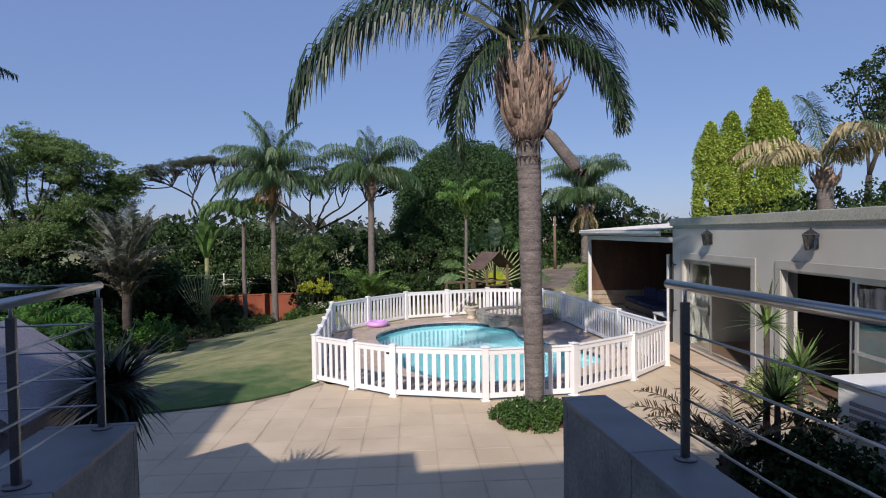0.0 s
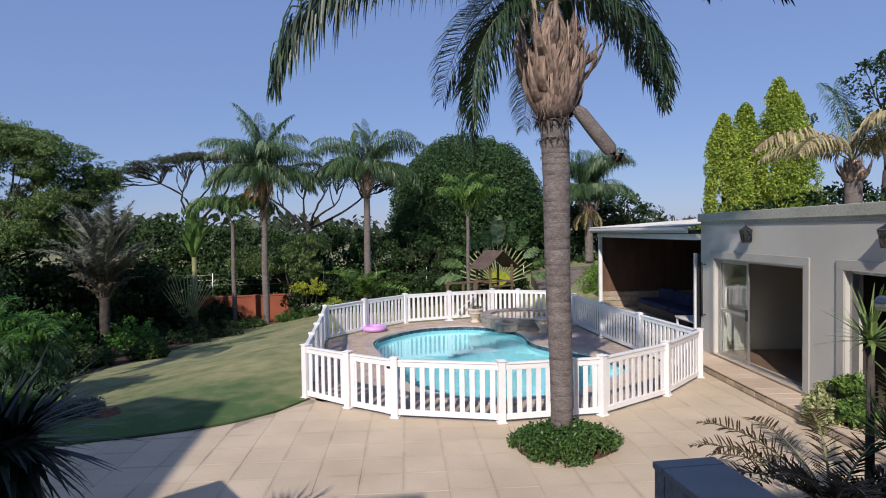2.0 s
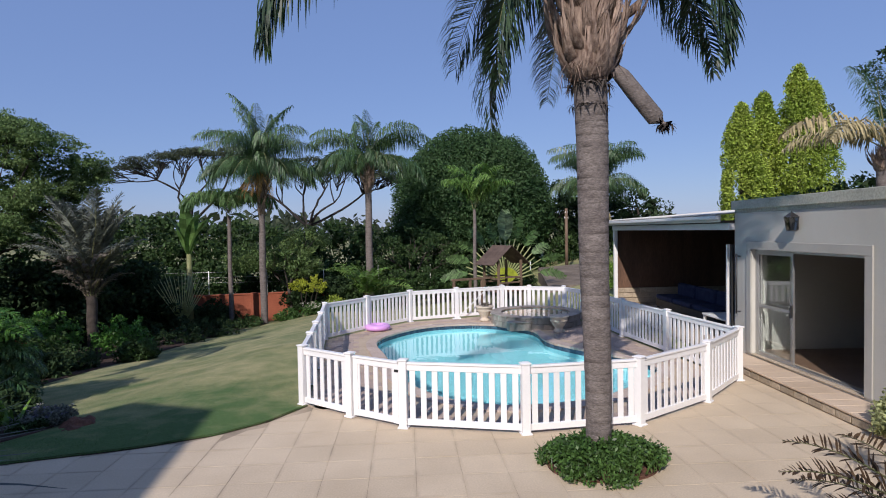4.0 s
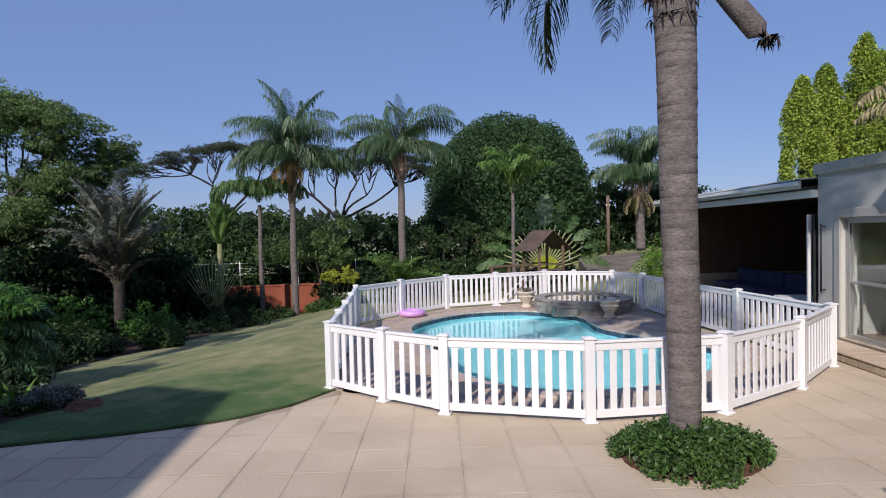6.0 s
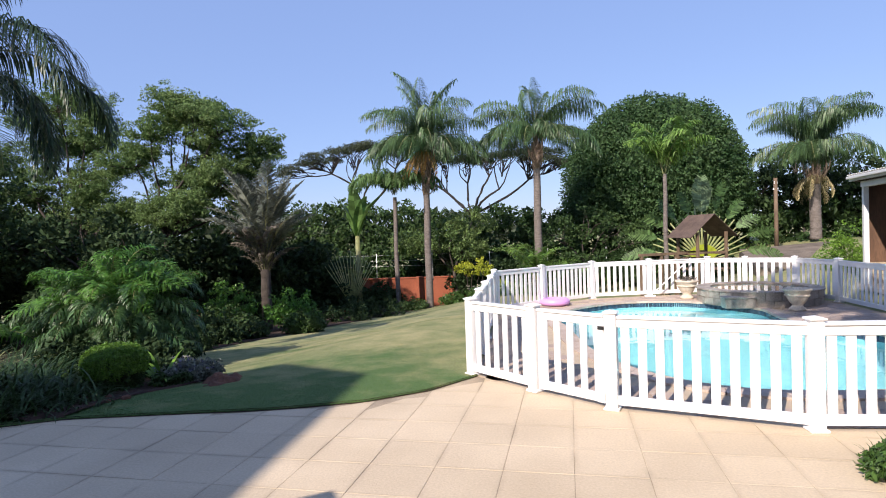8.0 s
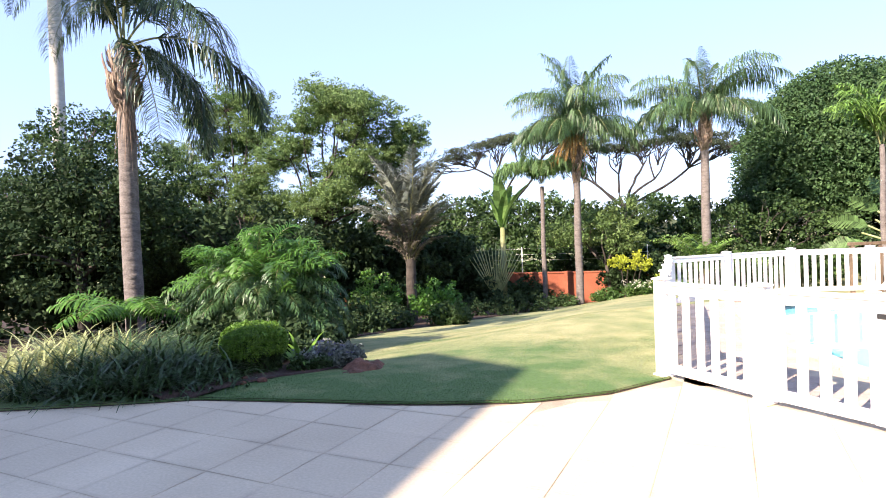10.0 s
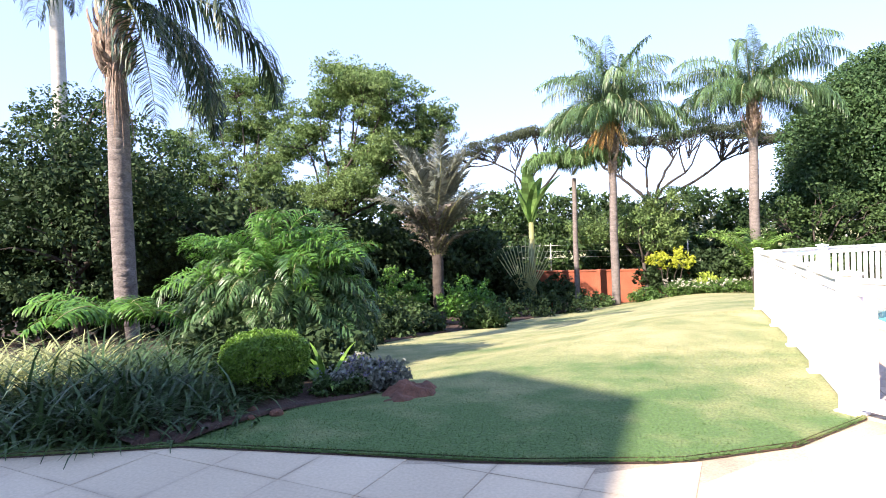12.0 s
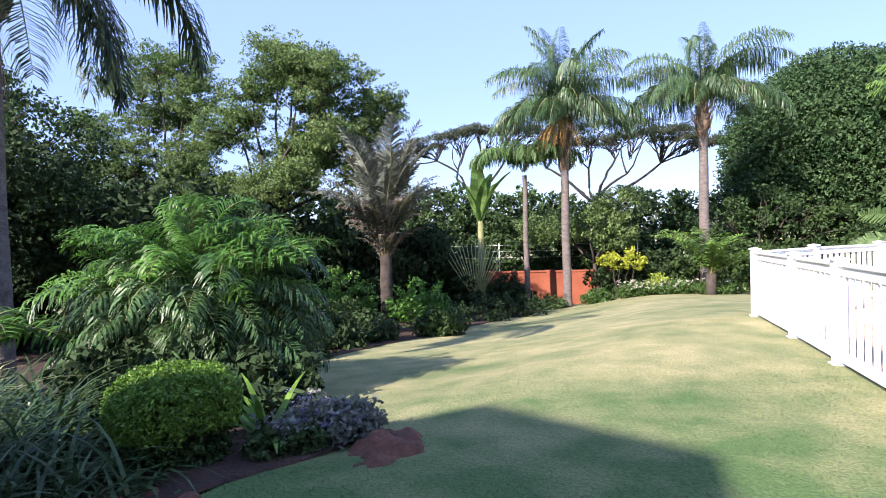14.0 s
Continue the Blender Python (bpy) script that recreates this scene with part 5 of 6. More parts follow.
def clipped_bush():
    e = tagged(empty("clipped_bush", G(-6.02, 12.42)), "bright green bush clipped into a rounded drum", "bush")
    c, low = [], []
    for k in range(2100):
        a, u = rng.uniform(0, 2 * math.pi), rng.random()
        wob = 1 + 0.04 * math.sin(3 * a) + 0.03 * math.sin(5 * a + 1)
        if u < 0.5:
            r = 0.5 * math.sqrt(rng.random())
            z = 0.68 - 0.13 * (r / 0.5) ** 4
        else:
            z = rng.uniform(0.3, 0.58)
            r = 0.515 - 0.05 * ((z - 0.45) / 0.15) ** 2
        c.append((0.76 * r * wob * math.cos(a), 0.76 * r * wob * math.sin(a), 0.9 * z + 0.018 * rng.normal()))
    for k in range(700):
        a, z = rng.uniform(0, 2 * math.pi), rng.uniform(0.02, 0.4)
        r = (0.32 + 0.12 * z) * rng.uniform(0.6, 1.05)
        low.append((r * math.cos(a), r * math.sin(a), z))
    quads("clipped_foliage", leaf_cloud(c, [0.035] * len(c), 22, 0.027, 0.9, up=0.5), M_BALL, e)
    # lower leaves in a darker green, standing in for shade below the clipped top
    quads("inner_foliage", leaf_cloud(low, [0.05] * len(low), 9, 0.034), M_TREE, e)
    for k in range(6):
        limb(e, (0, 0, -0.1), (0.3 * math.cos(k), 0.3 * math.sin(k), 0.5), 0.025, 0.008, 0.1, "stem")


clipped_bush()


def strap_clump(x, y, n, length, material, label, r=0.5, width=0.027, lean=(22, 76)):
    e = tagged(empty("strap_leaf_clump", G(x, y)), label, "plant", "strap-leaved clumps")
    quads("leaves", blades(int(1.5 * n), 0, length, width, "", lean, r, 1.0, 5), material, e)


for x, y, n, l in ((-7.05, 11.85, 150, 0.9), (-7.35, 11.45, 170, 1.0), (-7.4, 12.2, 150, 0.9), (-6.7, 11.2, 150, 0.8), (-6.5, 11.6, 130, 0.7), (-8.0, 12.75, 130, 0.8), (-8.6, 12.9, 130, 0.8), (-9.2, 12.5, 120, 0.8), (-6.2, 11.75, 110, 0.55), (-5.9, 11.55, 60, 0.34), (-6.1, 11.4, 70, 0.38), (-6.55, 11.2, 100, 0.55), (-7.0, 11.0, 120, 0.65), (-7.4, 10.85, 130, 0.7), (-6.7, 11.75, 90, 0.55)):
    strap_clump(x, y, n, l, M_STRAP, "dark green arching strap-leaved clump by the patio")
for x, y in ((-8.0, 11.55), (-8.3, 12.1), (-8.6, 11.5), (-8.1, 11.0)):
    strap_clump(x, y, 220, 0.85, M_STRAPPALE, "pale variegated strap-leaved clump in the sun")


def tree_fern(x, y, h, n, label, mat_leaf=M_FERN, L=1.7, tag="tree fern"):
    e = tagged(empty("tree_fern", G(x, y)), label, tag)
    tube("trunk", [(0, 0, -0.2), (0.02, 0, h * 0.5), (0, 0, h)], [0.13, 0.1, 0.08], M_BARK, e, 9, ripple=0.1)
    me = frond_mesh("frond_fern", L, 38, -35, 44, 0.34, 0.03, 0.35, mat_leaf, vee=0.0, start=0.1, stalk=0.014, lean=0.3)
    for k in range(n):
        put("frond", me, e, pose(0, 0, h, random.uniform(-10, 10), random.uniform(-12, 16), k * 360 / n + random.uniform(-15, 15)), random.uniform(0.8, 1.1))


tree_fern(-9.6, 13.6, 0.85, 12, "tree fern with spreading light green fronds", L=1.25)
bush("flowering_bush", G(-5.15, 13.0), "low grey-green bush with small blue flowers", [(-0.1, 0, 0.15, 0.28), (0.08, 0.12, 0.15, 0.22), (-0.28, -0.1, 0.14, 0.22)], 60, 0.08, 26, 0.05, M_PALMGREY, category="bush")
e = tagged(empty("flower_heads", G(-5.2, 12.9)), "scattered small blue flower heads over the bush", "flowers")
quads("petals", leaf_cloud([(rng.uniform(-0.45, 0.3), rng.uniform(-0.2, 0.3), rng.uniform(0.2, 0.38)) for k in range(38)], [0.03] * 38, 14, 0.018), M_FLOWER, e)
bush("leafy_bush", G(-6.9, 13.3), "deep green leafy underplanting", [(0, 0, 0.3, 0.6), (0.6, 0.5, 0.3, 0.5), (-0.8, 0.3, 0.3, 0.6)], 60, 0.14, 26, 0.11, M_HEDGE, category="bush")
for x, y, w in ((-5.45, 12.6, 0.16), (-6.75, 12.3, 0.34)):
    bush("trailing_plant", G(x, y), "low trailing grey-green plant under the bushes", [(0, 0, 0.08, w), (0.2, 0.15, 0.1, w * 0.8)], 46, 0.06, 20, 0.05, M_TREE, category="plant", stems=3)
e = tagged(empty("lime_cordyline", G(-5.72, 12.98)), "lime green broad-leaved plant beside the clipped bush", "plant")
quads("leaves", blades(16, 0, 0.75, 0.07, "", (30, 75), 0.05, 0.6, 5), M_BALL, e)


def soil_bank():
    verts, faces = [], []
    n = 26
    for i in range(n):
        for j in range(n):
            x, y = -5.02 + 0.56 * i / (n - 1), 12.52 + 0.9 * j / (n - 1)
            u, v = 2 * i / (n - 1) - 1, 2 * j / (n - 1) - 1
            k = max(0, 1 - u * u - v * v + 0.45 * noise.noise((x * 5, y * 5, 7)))
            z = land(x, y) - 0.03 + 0.12 * k ** 0.6 * (1 + 1.1 * noise.noise((x * 5, y * 5, 1))) + 0.05 * noise.noise((x * 14, y * 14, 0)) * (k > 0)
            verts.append((x, y, z))
    for i in range(n - 1):
        for j in range(n - 1):
            faces.append((i * n + j, (i + 1) * n + j, (i + 1) * n + j + 1, i * n + j + 1))
    tagged(ob_from("soil_bank", verts, faces, M_SOIL, smooth=True), "bare red soil bank at the lawn's edge", "soil", kind="structure")
    e = tagged(empty("edging_rock", G(-5.75, 11.75)), "small terracotta-coloured rocks in the border", "rocks")
    for k in range(5):
        bm = bmesh.new()
        bmesh.ops.create_icosphere(bm, subdivisions=2, radius=0.035 + 0.03 * random.random())
        for v in bm.verts:
            v.co *= 1 + 0.35 * noise.noise(v.co * 9 + Vector((k, 0, 0)))
            v.co.z *= 0.7
        r = part("rock", bm, M_SOIL, e)
        r.matrix_local = pose(-0.2 + k * 0.13, random.uniform(-0.12, 0.12), 0.03)


soil_bank()


def planted_bed():
    """Dark mulch under the border, up to the lawn's curved edge."""
    edge = [(9.6, -7.0), (10.5, -6.0), (11.1, -5.62), (11.6, -5.55), (12.2, -5.4), (12.9, -5.0), (13.7, -5.3), (14.6, -6.3), (16.2, -7.6), (18.5, -8.2), (21.0, -7.9), (25.5, -7.2), (29.0, -6.7), (33.2, -5.9)]
    verts, faces, n = [], [], 40
    ys = np.linspace(10.9, 33.2, 110)
    for y in ys:
        for (y0, x0), (y1, x1) in zip(edge, edge[1:]):
            if y0 <= y <= y1:
                xr = x0 + (x1 - x0) * (y - y0) / (y1 - y0)
        xr += 0.06 * noise.noise((y * 2.3, 0, 9))
        for k in range(n):
            x = xr - 22 * (k / (n - 1)) ** 2
            if y < lawn_y(x) + 0.03:
                zz = -0.05
            else:
                zz = land(x, y) + 0.03 + 0.03 * noise.noise((x * 2, y * 2, 4)) + 0.02 * min(1, k)
            verts.append((x, y, zz))
    for i in range(len(ys) - 1):
        for k in range(n - 1):
            faces.append((i * n + k, i * n + k + 1, (i + 1) * n + k + 1, (i + 1) * n + k))
    tagged(ob_from("planting_bed", verts, faces, M_MULCH, smooth=True), "dark mulched soil of the planted border", "soil", kind="structure")


planted_bed()


def lawn_gap():
    """Narrow dark strip for the bare-soil gap and its shadow line between turf and paving."""
    verts, faces = [], []
    xs = np.linspace(-9.0, -1.06, 60)
    for x in xs:
        y = lawn_y(float(x))
        verts += [(x, y - 0.02, 0.003), (x, y + 0.03, 0.012), (x, y + 0.03, 0.024)]
    for i in range(len(xs) - 1):
        faces += [(3 * i, 3 * i + 3, 3 * i + 4, 3 * i + 1), (3 * i + 1, 3 * i + 4, 3 * i + 5, 3 * i + 2)]
    tagged(ob_from("trim_lawn_edge", verts, faces, M_MULCH), "dark strip of soil and shadow along the turf", "edge", kind="structure")


lawn_gap()

# ---- shrubs along the lawn's far edge ----
for x, y, R, h, m, lab in ((-8.3, 24.0, 0.75, 1.15, M_FERN, "rounded bright green shrub"), (-10.3, 23.6, 0.7, 1.5, M_FERN, "rounded bright green shrub"), (-9.6, 21.6, 0.7, 0.7, M_TREE, "low olive shrub under the silver palm"), (-8.15, 16.9, 0.55, 0.45, M_HEDGE, "low dark groundcover shrub at the lawn's edge"), (-8.75, 18.3, 0.6, 0.5, M_HEDGE, "low dark groundcover shrub at the lawn's edge"), (-8.8, 19.8, 0.6, 0.5, M_HEDGE, "low dark groundcover shrub at the lawn's edge"), (-8.6, 21.2, 0.6, 0.45, M_HEDGE, "low dark groundcover shrub at the lawn's edge"), (-7.3, 22.6, 0.55, 0.45, M_TREE, "low green shrub at the lawn's edge"),
                           (-7.9, 27.5, 1.3, 0.55, M_HEDGE, "low dark grey-green shrub"), (-6.9, 29.5, 1.2, 0.6, M_HEDGE, "low dark grey-green shrub"), (-6.0, 33.6, 0.7, 0.4, M_TREE, "low leafy shrub against the wall"),
                           (-3.9, 33.9, 0.6, 0.35, M_BED, "low flowering edging shrub"), (-2.4, 33.8, 0.7, 0.4, M_BED, "low flowering edging shrub"), (-0.9, 33.6, 0.8, 0.35, M_BED, "low flowering edging shrub"), (0.6, 33.2, 0.8, 0.35, M_BED, "low flowering edging shrub"),
                           (-1.5, 34.6, 0.45, 0.6, M_CYPRESS, "small lime green clipped shrub")):
    bush("garden_shrub", G(x, y), lab, [(0, 0, h * 0.8, R), (R * 0.5, 0.1, h * 0.6, R * 0.7), (-R * 0.5, -0.1, h * 0.6, R * 0.7)], 42, 0.16, 22, 0.10, m, squash=min(1, h / R))
e = tagged(empty("white_flowers", G(-1.2, 33.3)), "scattered small white flowers along the edging", "flowers")
quads("petals", leaf_cloud([(rng.uniform(-2, 2.4), rng.uniform(-0.3, 0.4), rng.uniform(0.25, 0.6)) for k in range(160)], [0.06] * 160, 7, 0.05), M_PALEFLOWER, e)
bush("yellow_shrub", G(-2.9, 35.0), "bright yellow-leaved shrub before the wall", [(0, 0, 1.75, 0.75), (0.5, 0, 1.55, 0.5), (-0.5, 0, 1.6, 0.5)], 36, 0.15, 20, 0.10, M_YELLOW, squash=0.7)
tree("leafy_tree", G(-4.0, 36.0), "small leafy tree with rounded green crowns", [(0, 0, 3.7, 1.3), (1.0, 0, 4.3, 1.2), (-1.4, 0.3, 3.5, 1.2), (-2.6, 0, 3.3, 0.9), (0.7, 0.2, 2.9, 1.0)], 60, 0.3, 36, 0.14, M_TREELIGHT, 0.09, 0.4)
for x, y, R, h in ((-7.9, 35.2, 0.8, 1.5), (-9.6, 34.6, 1.0, 2.0), (-3.3, 36.2, 0.9, 1.9), (-1.6, 36.4, 1.0, 2.2), (0.2, 36.8, 1.1, 2.3), (2.2, 36.0, 1.1, 2.2), (4.2, 36.4, 1.2, 2.4), (6.2, 35.0, 1.2, 2.2), (8.3, 34.2, 1.1, 1.6), (-11.0, 33.4, 1.1, 2.2)):
    bush("garden_shrub", G(x, y), "dark green shrub in front of the boundary wall", [(0, 0, h * 0.6, R), (R * 0.6, 0.2, h * 0.4, R * 0.8), (-R * 0.6, 0, h * 0.45, R * 0.8)], 44, 0.24, 28, 0.17, M_HEDGE if x < 0 else M_TREE, squash=0.9)
tree("leafy_tree", G(3.0, 37.5), "loose grey-green tree behind the wall", [(0, 0, 3.8, 1.5), (1.5, 0.5, 3.3, 1.5), (-1.6, 0, 3.2, 1.3), (3.0, 0, 3.0, 1.3)], 40, 0.32, 24, 0.16, M_TREE, 0.09, 0.4)
# broad cycad by the far fence corner
e = tagged(empty("cycad", G(0.2, 32.6)), "large cycad with wide bright green fronds", "cycad")
me = frond_mesh("frond_cycad", 2.6, 62, -10, 46, 0.42, 0.05, 0.25, M_LIME, vee=0.3, start=0.1, stalk=0.02, lean=0.5)
tube("trunk", [(0, 0, -0.2), (0, 0, 0.8)], [0.2, 0.18], M_BARK, e, 9)
for k in range(18):
    put("frond", me, e, pose(0, 0, 0.75, random.uniform(-10, 10), random.uniform(-15, 25), k * 20 + random.uniform(-8, 8)), random.uniform(0.85, 1.15))


def traveller_palm(at, label, n, stalk, blade, spread=75, s=1.0, dark=False):
    e = tagged(empty("fan_palm", at), label, "palm")
    tube("trunk", [(0, 0, -0.4), (0, 0, 0.4)], [0.2, 0.16], M_BARK, e, 10)
    for k in range(n):
        a = radians(90 - spread + 2 * spread * k / (n - 1))
        l = stalk * random.uniform(0.92, 1.06)
        d = Vector((math.cos(a), 0.04 * math.sin(k), math.sin(a)))
        base = Vector((0.02 * (k - n / 2), 0, 0.35))
        tip = base + d * l
        tube("stalk", [base, base + d * l * 0.5, tip], [0.05 * s, 0.042 * s, 0.028 * s], M_STRAPPALE, e, 6)
        c = abs(k - (n - 1) / 2)
        if blade and k % 2 == 0:
            middle = c < 0.6
            bl = blade * (1.0 if middle else random.uniform(0.7, 0.95))
            wide, sag, m = (0.40, 0.04, 22) if middle else (0.25, 0.12 + 0.035 * c, 20)
            side = Vector((-d.z, 0.5 * math.sin(2.1 * k) * (not middle), d.x)).normalized()
            q = []
            for i in range(m):
                t0, t1 = i / m, (i + (1.0 if middle else 0.86)) / m
                p0 = tip + d * bl * t0 + Vector((0, 0, -sag * bl * t0 * t0))
                p1 = tip + d * bl * t1 + Vector((0, 0, -sag * bl * t1 * t1))
                for sd in (-1, 1):
                    w0 = wide * math.sin(math.pi * min(1, 0.1 + t0 * 0.87)) ** 0.6 * random.uniform(0.9, 1.05)
                    out = side * sd * w0 + d * 0.12 + Vector((0, -0.12 * w0, -(0.1 if middle else random.uniform(0.15, 0.6)) * w0))
                    q.append((p0, p1, p1 + out, p0 + out))
            quads("leaf_blade", [[tuple(v) for v in f] for f in q], M_PALEFAN if middle else M_FANLEAF, e)
    return e


fan = traveller_palm((6.9, 30.0, 0.1), "traveller's palm fanned out behind the play hut", 21, 2.15, 1.5, 76)
sheath = [(0.62 * math.cos(radians(20 + 14 * k)), 0.15 + 0.62 * math.sin(radians(20 + 14 * k))) for k in range(11)] + [(-0.15, 0.0), (0.15, 0.0)]
o = extrude_poly("leaf_sheath", sheath, -0.05, 0.05, M_YELLOW, fan)
o.matrix_local = pose(0, -0.12, 0.35, 90, 0, 0)
traveller_palm(G(-8.6, 32.0), "small spiky fan of pale stalks below the banana leaves", 17, 2.7, 0, 34, 0.6)


def banana(at, n, label):
    e = tagged(empty("banana_plant", at), label, "banana plant")
    tube("stem", [(0, 0, -0.3), (0, 0, 4.1)], [0.18, 0.12], M_RACHIS, e, 9)
    for k in range(n):
        az, el = k * 137.5, random.uniform(74, 89)
        L = random.uniform(2.0, 2.9)
        q, p, a = [], Vector((0, 0, 4.0)), radians(el)
        h = Vector((math.cos(radians(az)), math.sin(radians(az)), 0))
        s = Vector((-h.y, h.x, 0))
        for i in range(10):
            d = h * math.cos(a) + Vector((0, 0, math.sin(a)))
            nx = p + d * L / 10
            w0 = 0.36 * math.sin(math.pi * (0.06 + 0.9 * i / 10)) ** 0.7
            w1 = 0.36 * math.sin(math.pi * (0.06 + 0.9 * (i + 1) / 10)) ** 0.7
            u = Vector((0, 0, 0.25))
            q += [(p, nx, nx + (s + u) * w1, p + (s + u) * w0), (nx, p, p + (u - s) * w0, nx + (u - s) * w1)]
            p, a = nx, a - 0.07
        quads("leaf", [[tuple(v) for v in f] for f in q], M_BANANA, e)


banana(G(-8.9, 34.4), 6, "banana plant with broad upright leaves")

# ---- big trees ----
def airy_tree(x, y, label, crown_at, fork):
    """A thin-limbed tree whose foliage sits in flat separate sprays. crown_at: x, z and radius of each spray."""
    g = land(x, y)
    e = tagged(empty("shade_tree", (x, y, g)), label, "tree")
    tube("trunk", [(0, 0, -0.3), (0.06, 0, (fork - g) * 0.5), (-0.05, 0, fork - g)], [0.15, 0.11, 0.09], M_BARK, e, 10)
    c, r = [], []
    for cx, cz, R in crown_at:
        at = (cx - x, random.uniform(-0.9, 0.9), cz - g)
        mid = (at[0] * 0.55, at[1] * 0.5, (fork - g) + (at[2] - fork + g) * 0.5)
        limb(e, (0, 0, fork - g - 0.15), mid, 0.065, 0.04, 0.12)
        limb(e, mid, at, 0.04, 0.015, 0.12)
        R *= 1.25
        for k in range(10):
            a, d = random.uniform(0, 6.28), R * random.uniform(0.2, 0.95)
            q = (at[0] + d * math.cos(a), at[1] + d * math.sin(a), at[2] + R * random.uniform(-0.35, 0.5))
            limb(e, (at[0] * 0.8 + mid[0] * 0.2, at[1], at[2] - 0.25 * R), q, 0.022, 0.006, 0.15, "twig", 5)
            for i in range(15):
                c.append((q[0] + rng.normal() * 0.32 * R, q[1] + rng.normal() * 0.32 * R, q[2] + 0.2 + rng.normal() * 0.17 * R))
                r.append(rng.uniform(0.14, 0.27))
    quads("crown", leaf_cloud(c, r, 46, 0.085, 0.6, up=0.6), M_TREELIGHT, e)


airy_tree(-13.8, 25.5, "large airy tree with layered bright green foliage",
          [(-13.5, 6.9, 0.8), (-12.7, 6.8, 0.8), (-11.9, 6.45, 0.85), (-11.0, 6.0, 0.75), (-10.3, 5.3, 0.65), (-12.1, 5.5, 0.8), (-13.9, 6.0, 0.75), (-13.6, 4.3, 0.95), (-12.5, 3.9, 0.9), (-10.7, 4.6, 0.65), (-14.6, 5.0, 0.7), (-11.4, 4.3, 0.7), (-12.0, 3.1, 0.8), (-13.3, 3.0, 0.8), (-10.9, 3.3, 0.7)], 2.3)
airy_tree(-18.2, 26.4, "large airy tree with layered bright green foliage",
          [(-18.8, 7.7, 0.95), (-18.0, 7.2, 0.85), (-19.7, 6.9, 0.85), (-17.4, 6.2, 0.9), (-19.9, 5.9, 0.9), (-18.6, 5.8, 0.9), (-20.7, 5.2, 0.9), (-18.3, 4.5, 1.0), (-16.8, 5.0, 0.75), (-19.6, 4.2, 0.9), (-16.9, 3.9, 0.8), (-17.6, 3.1, 0.9), (-16.0, 3.1, 0.8)], 2.3)
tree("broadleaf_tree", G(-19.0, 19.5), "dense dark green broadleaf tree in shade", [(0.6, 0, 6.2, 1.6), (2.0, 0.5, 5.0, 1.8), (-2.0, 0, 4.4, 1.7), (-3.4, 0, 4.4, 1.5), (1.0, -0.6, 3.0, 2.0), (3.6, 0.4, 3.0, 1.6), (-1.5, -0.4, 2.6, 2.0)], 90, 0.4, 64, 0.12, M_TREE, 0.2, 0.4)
# darker leaf than its neighbour, to put the tree's shade into colour
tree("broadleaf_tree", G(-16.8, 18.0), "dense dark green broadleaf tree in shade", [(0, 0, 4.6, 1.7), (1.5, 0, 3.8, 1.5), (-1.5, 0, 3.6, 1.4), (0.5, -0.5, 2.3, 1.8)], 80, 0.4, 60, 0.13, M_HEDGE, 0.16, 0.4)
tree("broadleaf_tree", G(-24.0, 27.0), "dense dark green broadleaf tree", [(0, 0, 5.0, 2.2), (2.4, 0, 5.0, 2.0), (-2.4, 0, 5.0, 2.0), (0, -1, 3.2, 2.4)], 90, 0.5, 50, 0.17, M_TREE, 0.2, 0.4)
# understorey shade comes from the dark leaf colour
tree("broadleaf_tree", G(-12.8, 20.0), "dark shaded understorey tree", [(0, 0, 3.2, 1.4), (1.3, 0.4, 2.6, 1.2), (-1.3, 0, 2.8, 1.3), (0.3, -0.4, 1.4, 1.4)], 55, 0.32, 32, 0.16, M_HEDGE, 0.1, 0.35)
# domed fig
def domed_fig():
    e = tagged(empty("domed_fig_tree", (7.9, 43.0, -0.6)), "huge dark green tree with a dense domed crown", "tree")
    tube("trunk", [(0, 0, -0.4), (0.1, 0, 1.5), (0, 0, 3.2)], [0.6, 0.45, 0.4], M_BARK, e, 12)
    for k in range(9):
        limb(e, (0, 0, 2.8), (3.4 * math.cos(k * 0.7), 3.0 * math.sin(k * 0.7), 6.2), 0.25, 0.06)
    c, r = [], []
    n = 1150
    for k in range(n):
        a, u = k * 2.39996, 1 - 1.5 * (k + 0.5) / n
        w = math.sqrt(max(0, 1 - u * u)) ** 0.9
        d = Vector((w * math.cos(a), w * math.sin(a), u))
        f = 1 + 0.06 * noise.noise(d * 2.2) + 0.075 * noise.noise(d * 8)
        for depth, size in ((1.0, 0.42), (0.9, 0.5)):
            if depth < 1 and k % 2:
                continue
            c.append((5.35 * d.x * f * depth, 4.6 * d.y * f * depth, 5.3 + 5.2 * d.z * f * depth))
            r.append(size * rng.uniform(0.7, 1.2))
    quads("crown", leaf_cloud(c, r, 40, 0.17, 0.8, up=0.3), M_DOME, e)
    deep = [tuple(0.86 * v + (0.74 if i == 2 else 0) for i, v in enumerate(p)) for p in c]
    quads("inner_foliage", leaf_cloud(deep, [0.5] * len(deep), 9, 0.55, 0.9), M_DOME, e)


domed_fig()
for x, y, h in ((14.0, 45.0, 6.2), (18.0, 47.0, 6.6), (20.5, 44, 5.6)):
    tree("broadleaf_tree", (x, y, 0.5), "dark green dense rounded tree", [(0, 0, h * 0.78, 2.0), (1.6, 0, h * 0.6, 1.8), (-1.6, 0, h * 0.6, 1.8), (0, -0.5, h * 0.4, 2.0)], 40, 0.45, 26, 0.28, M_HEDGE, 0.2, 0.35)


M_ACBARK = mat("black_acacia_bark", (0.016, 0.013, 0.012), (0.036, 0.03, 0.026), 3, 0.95, 0.5, 15)


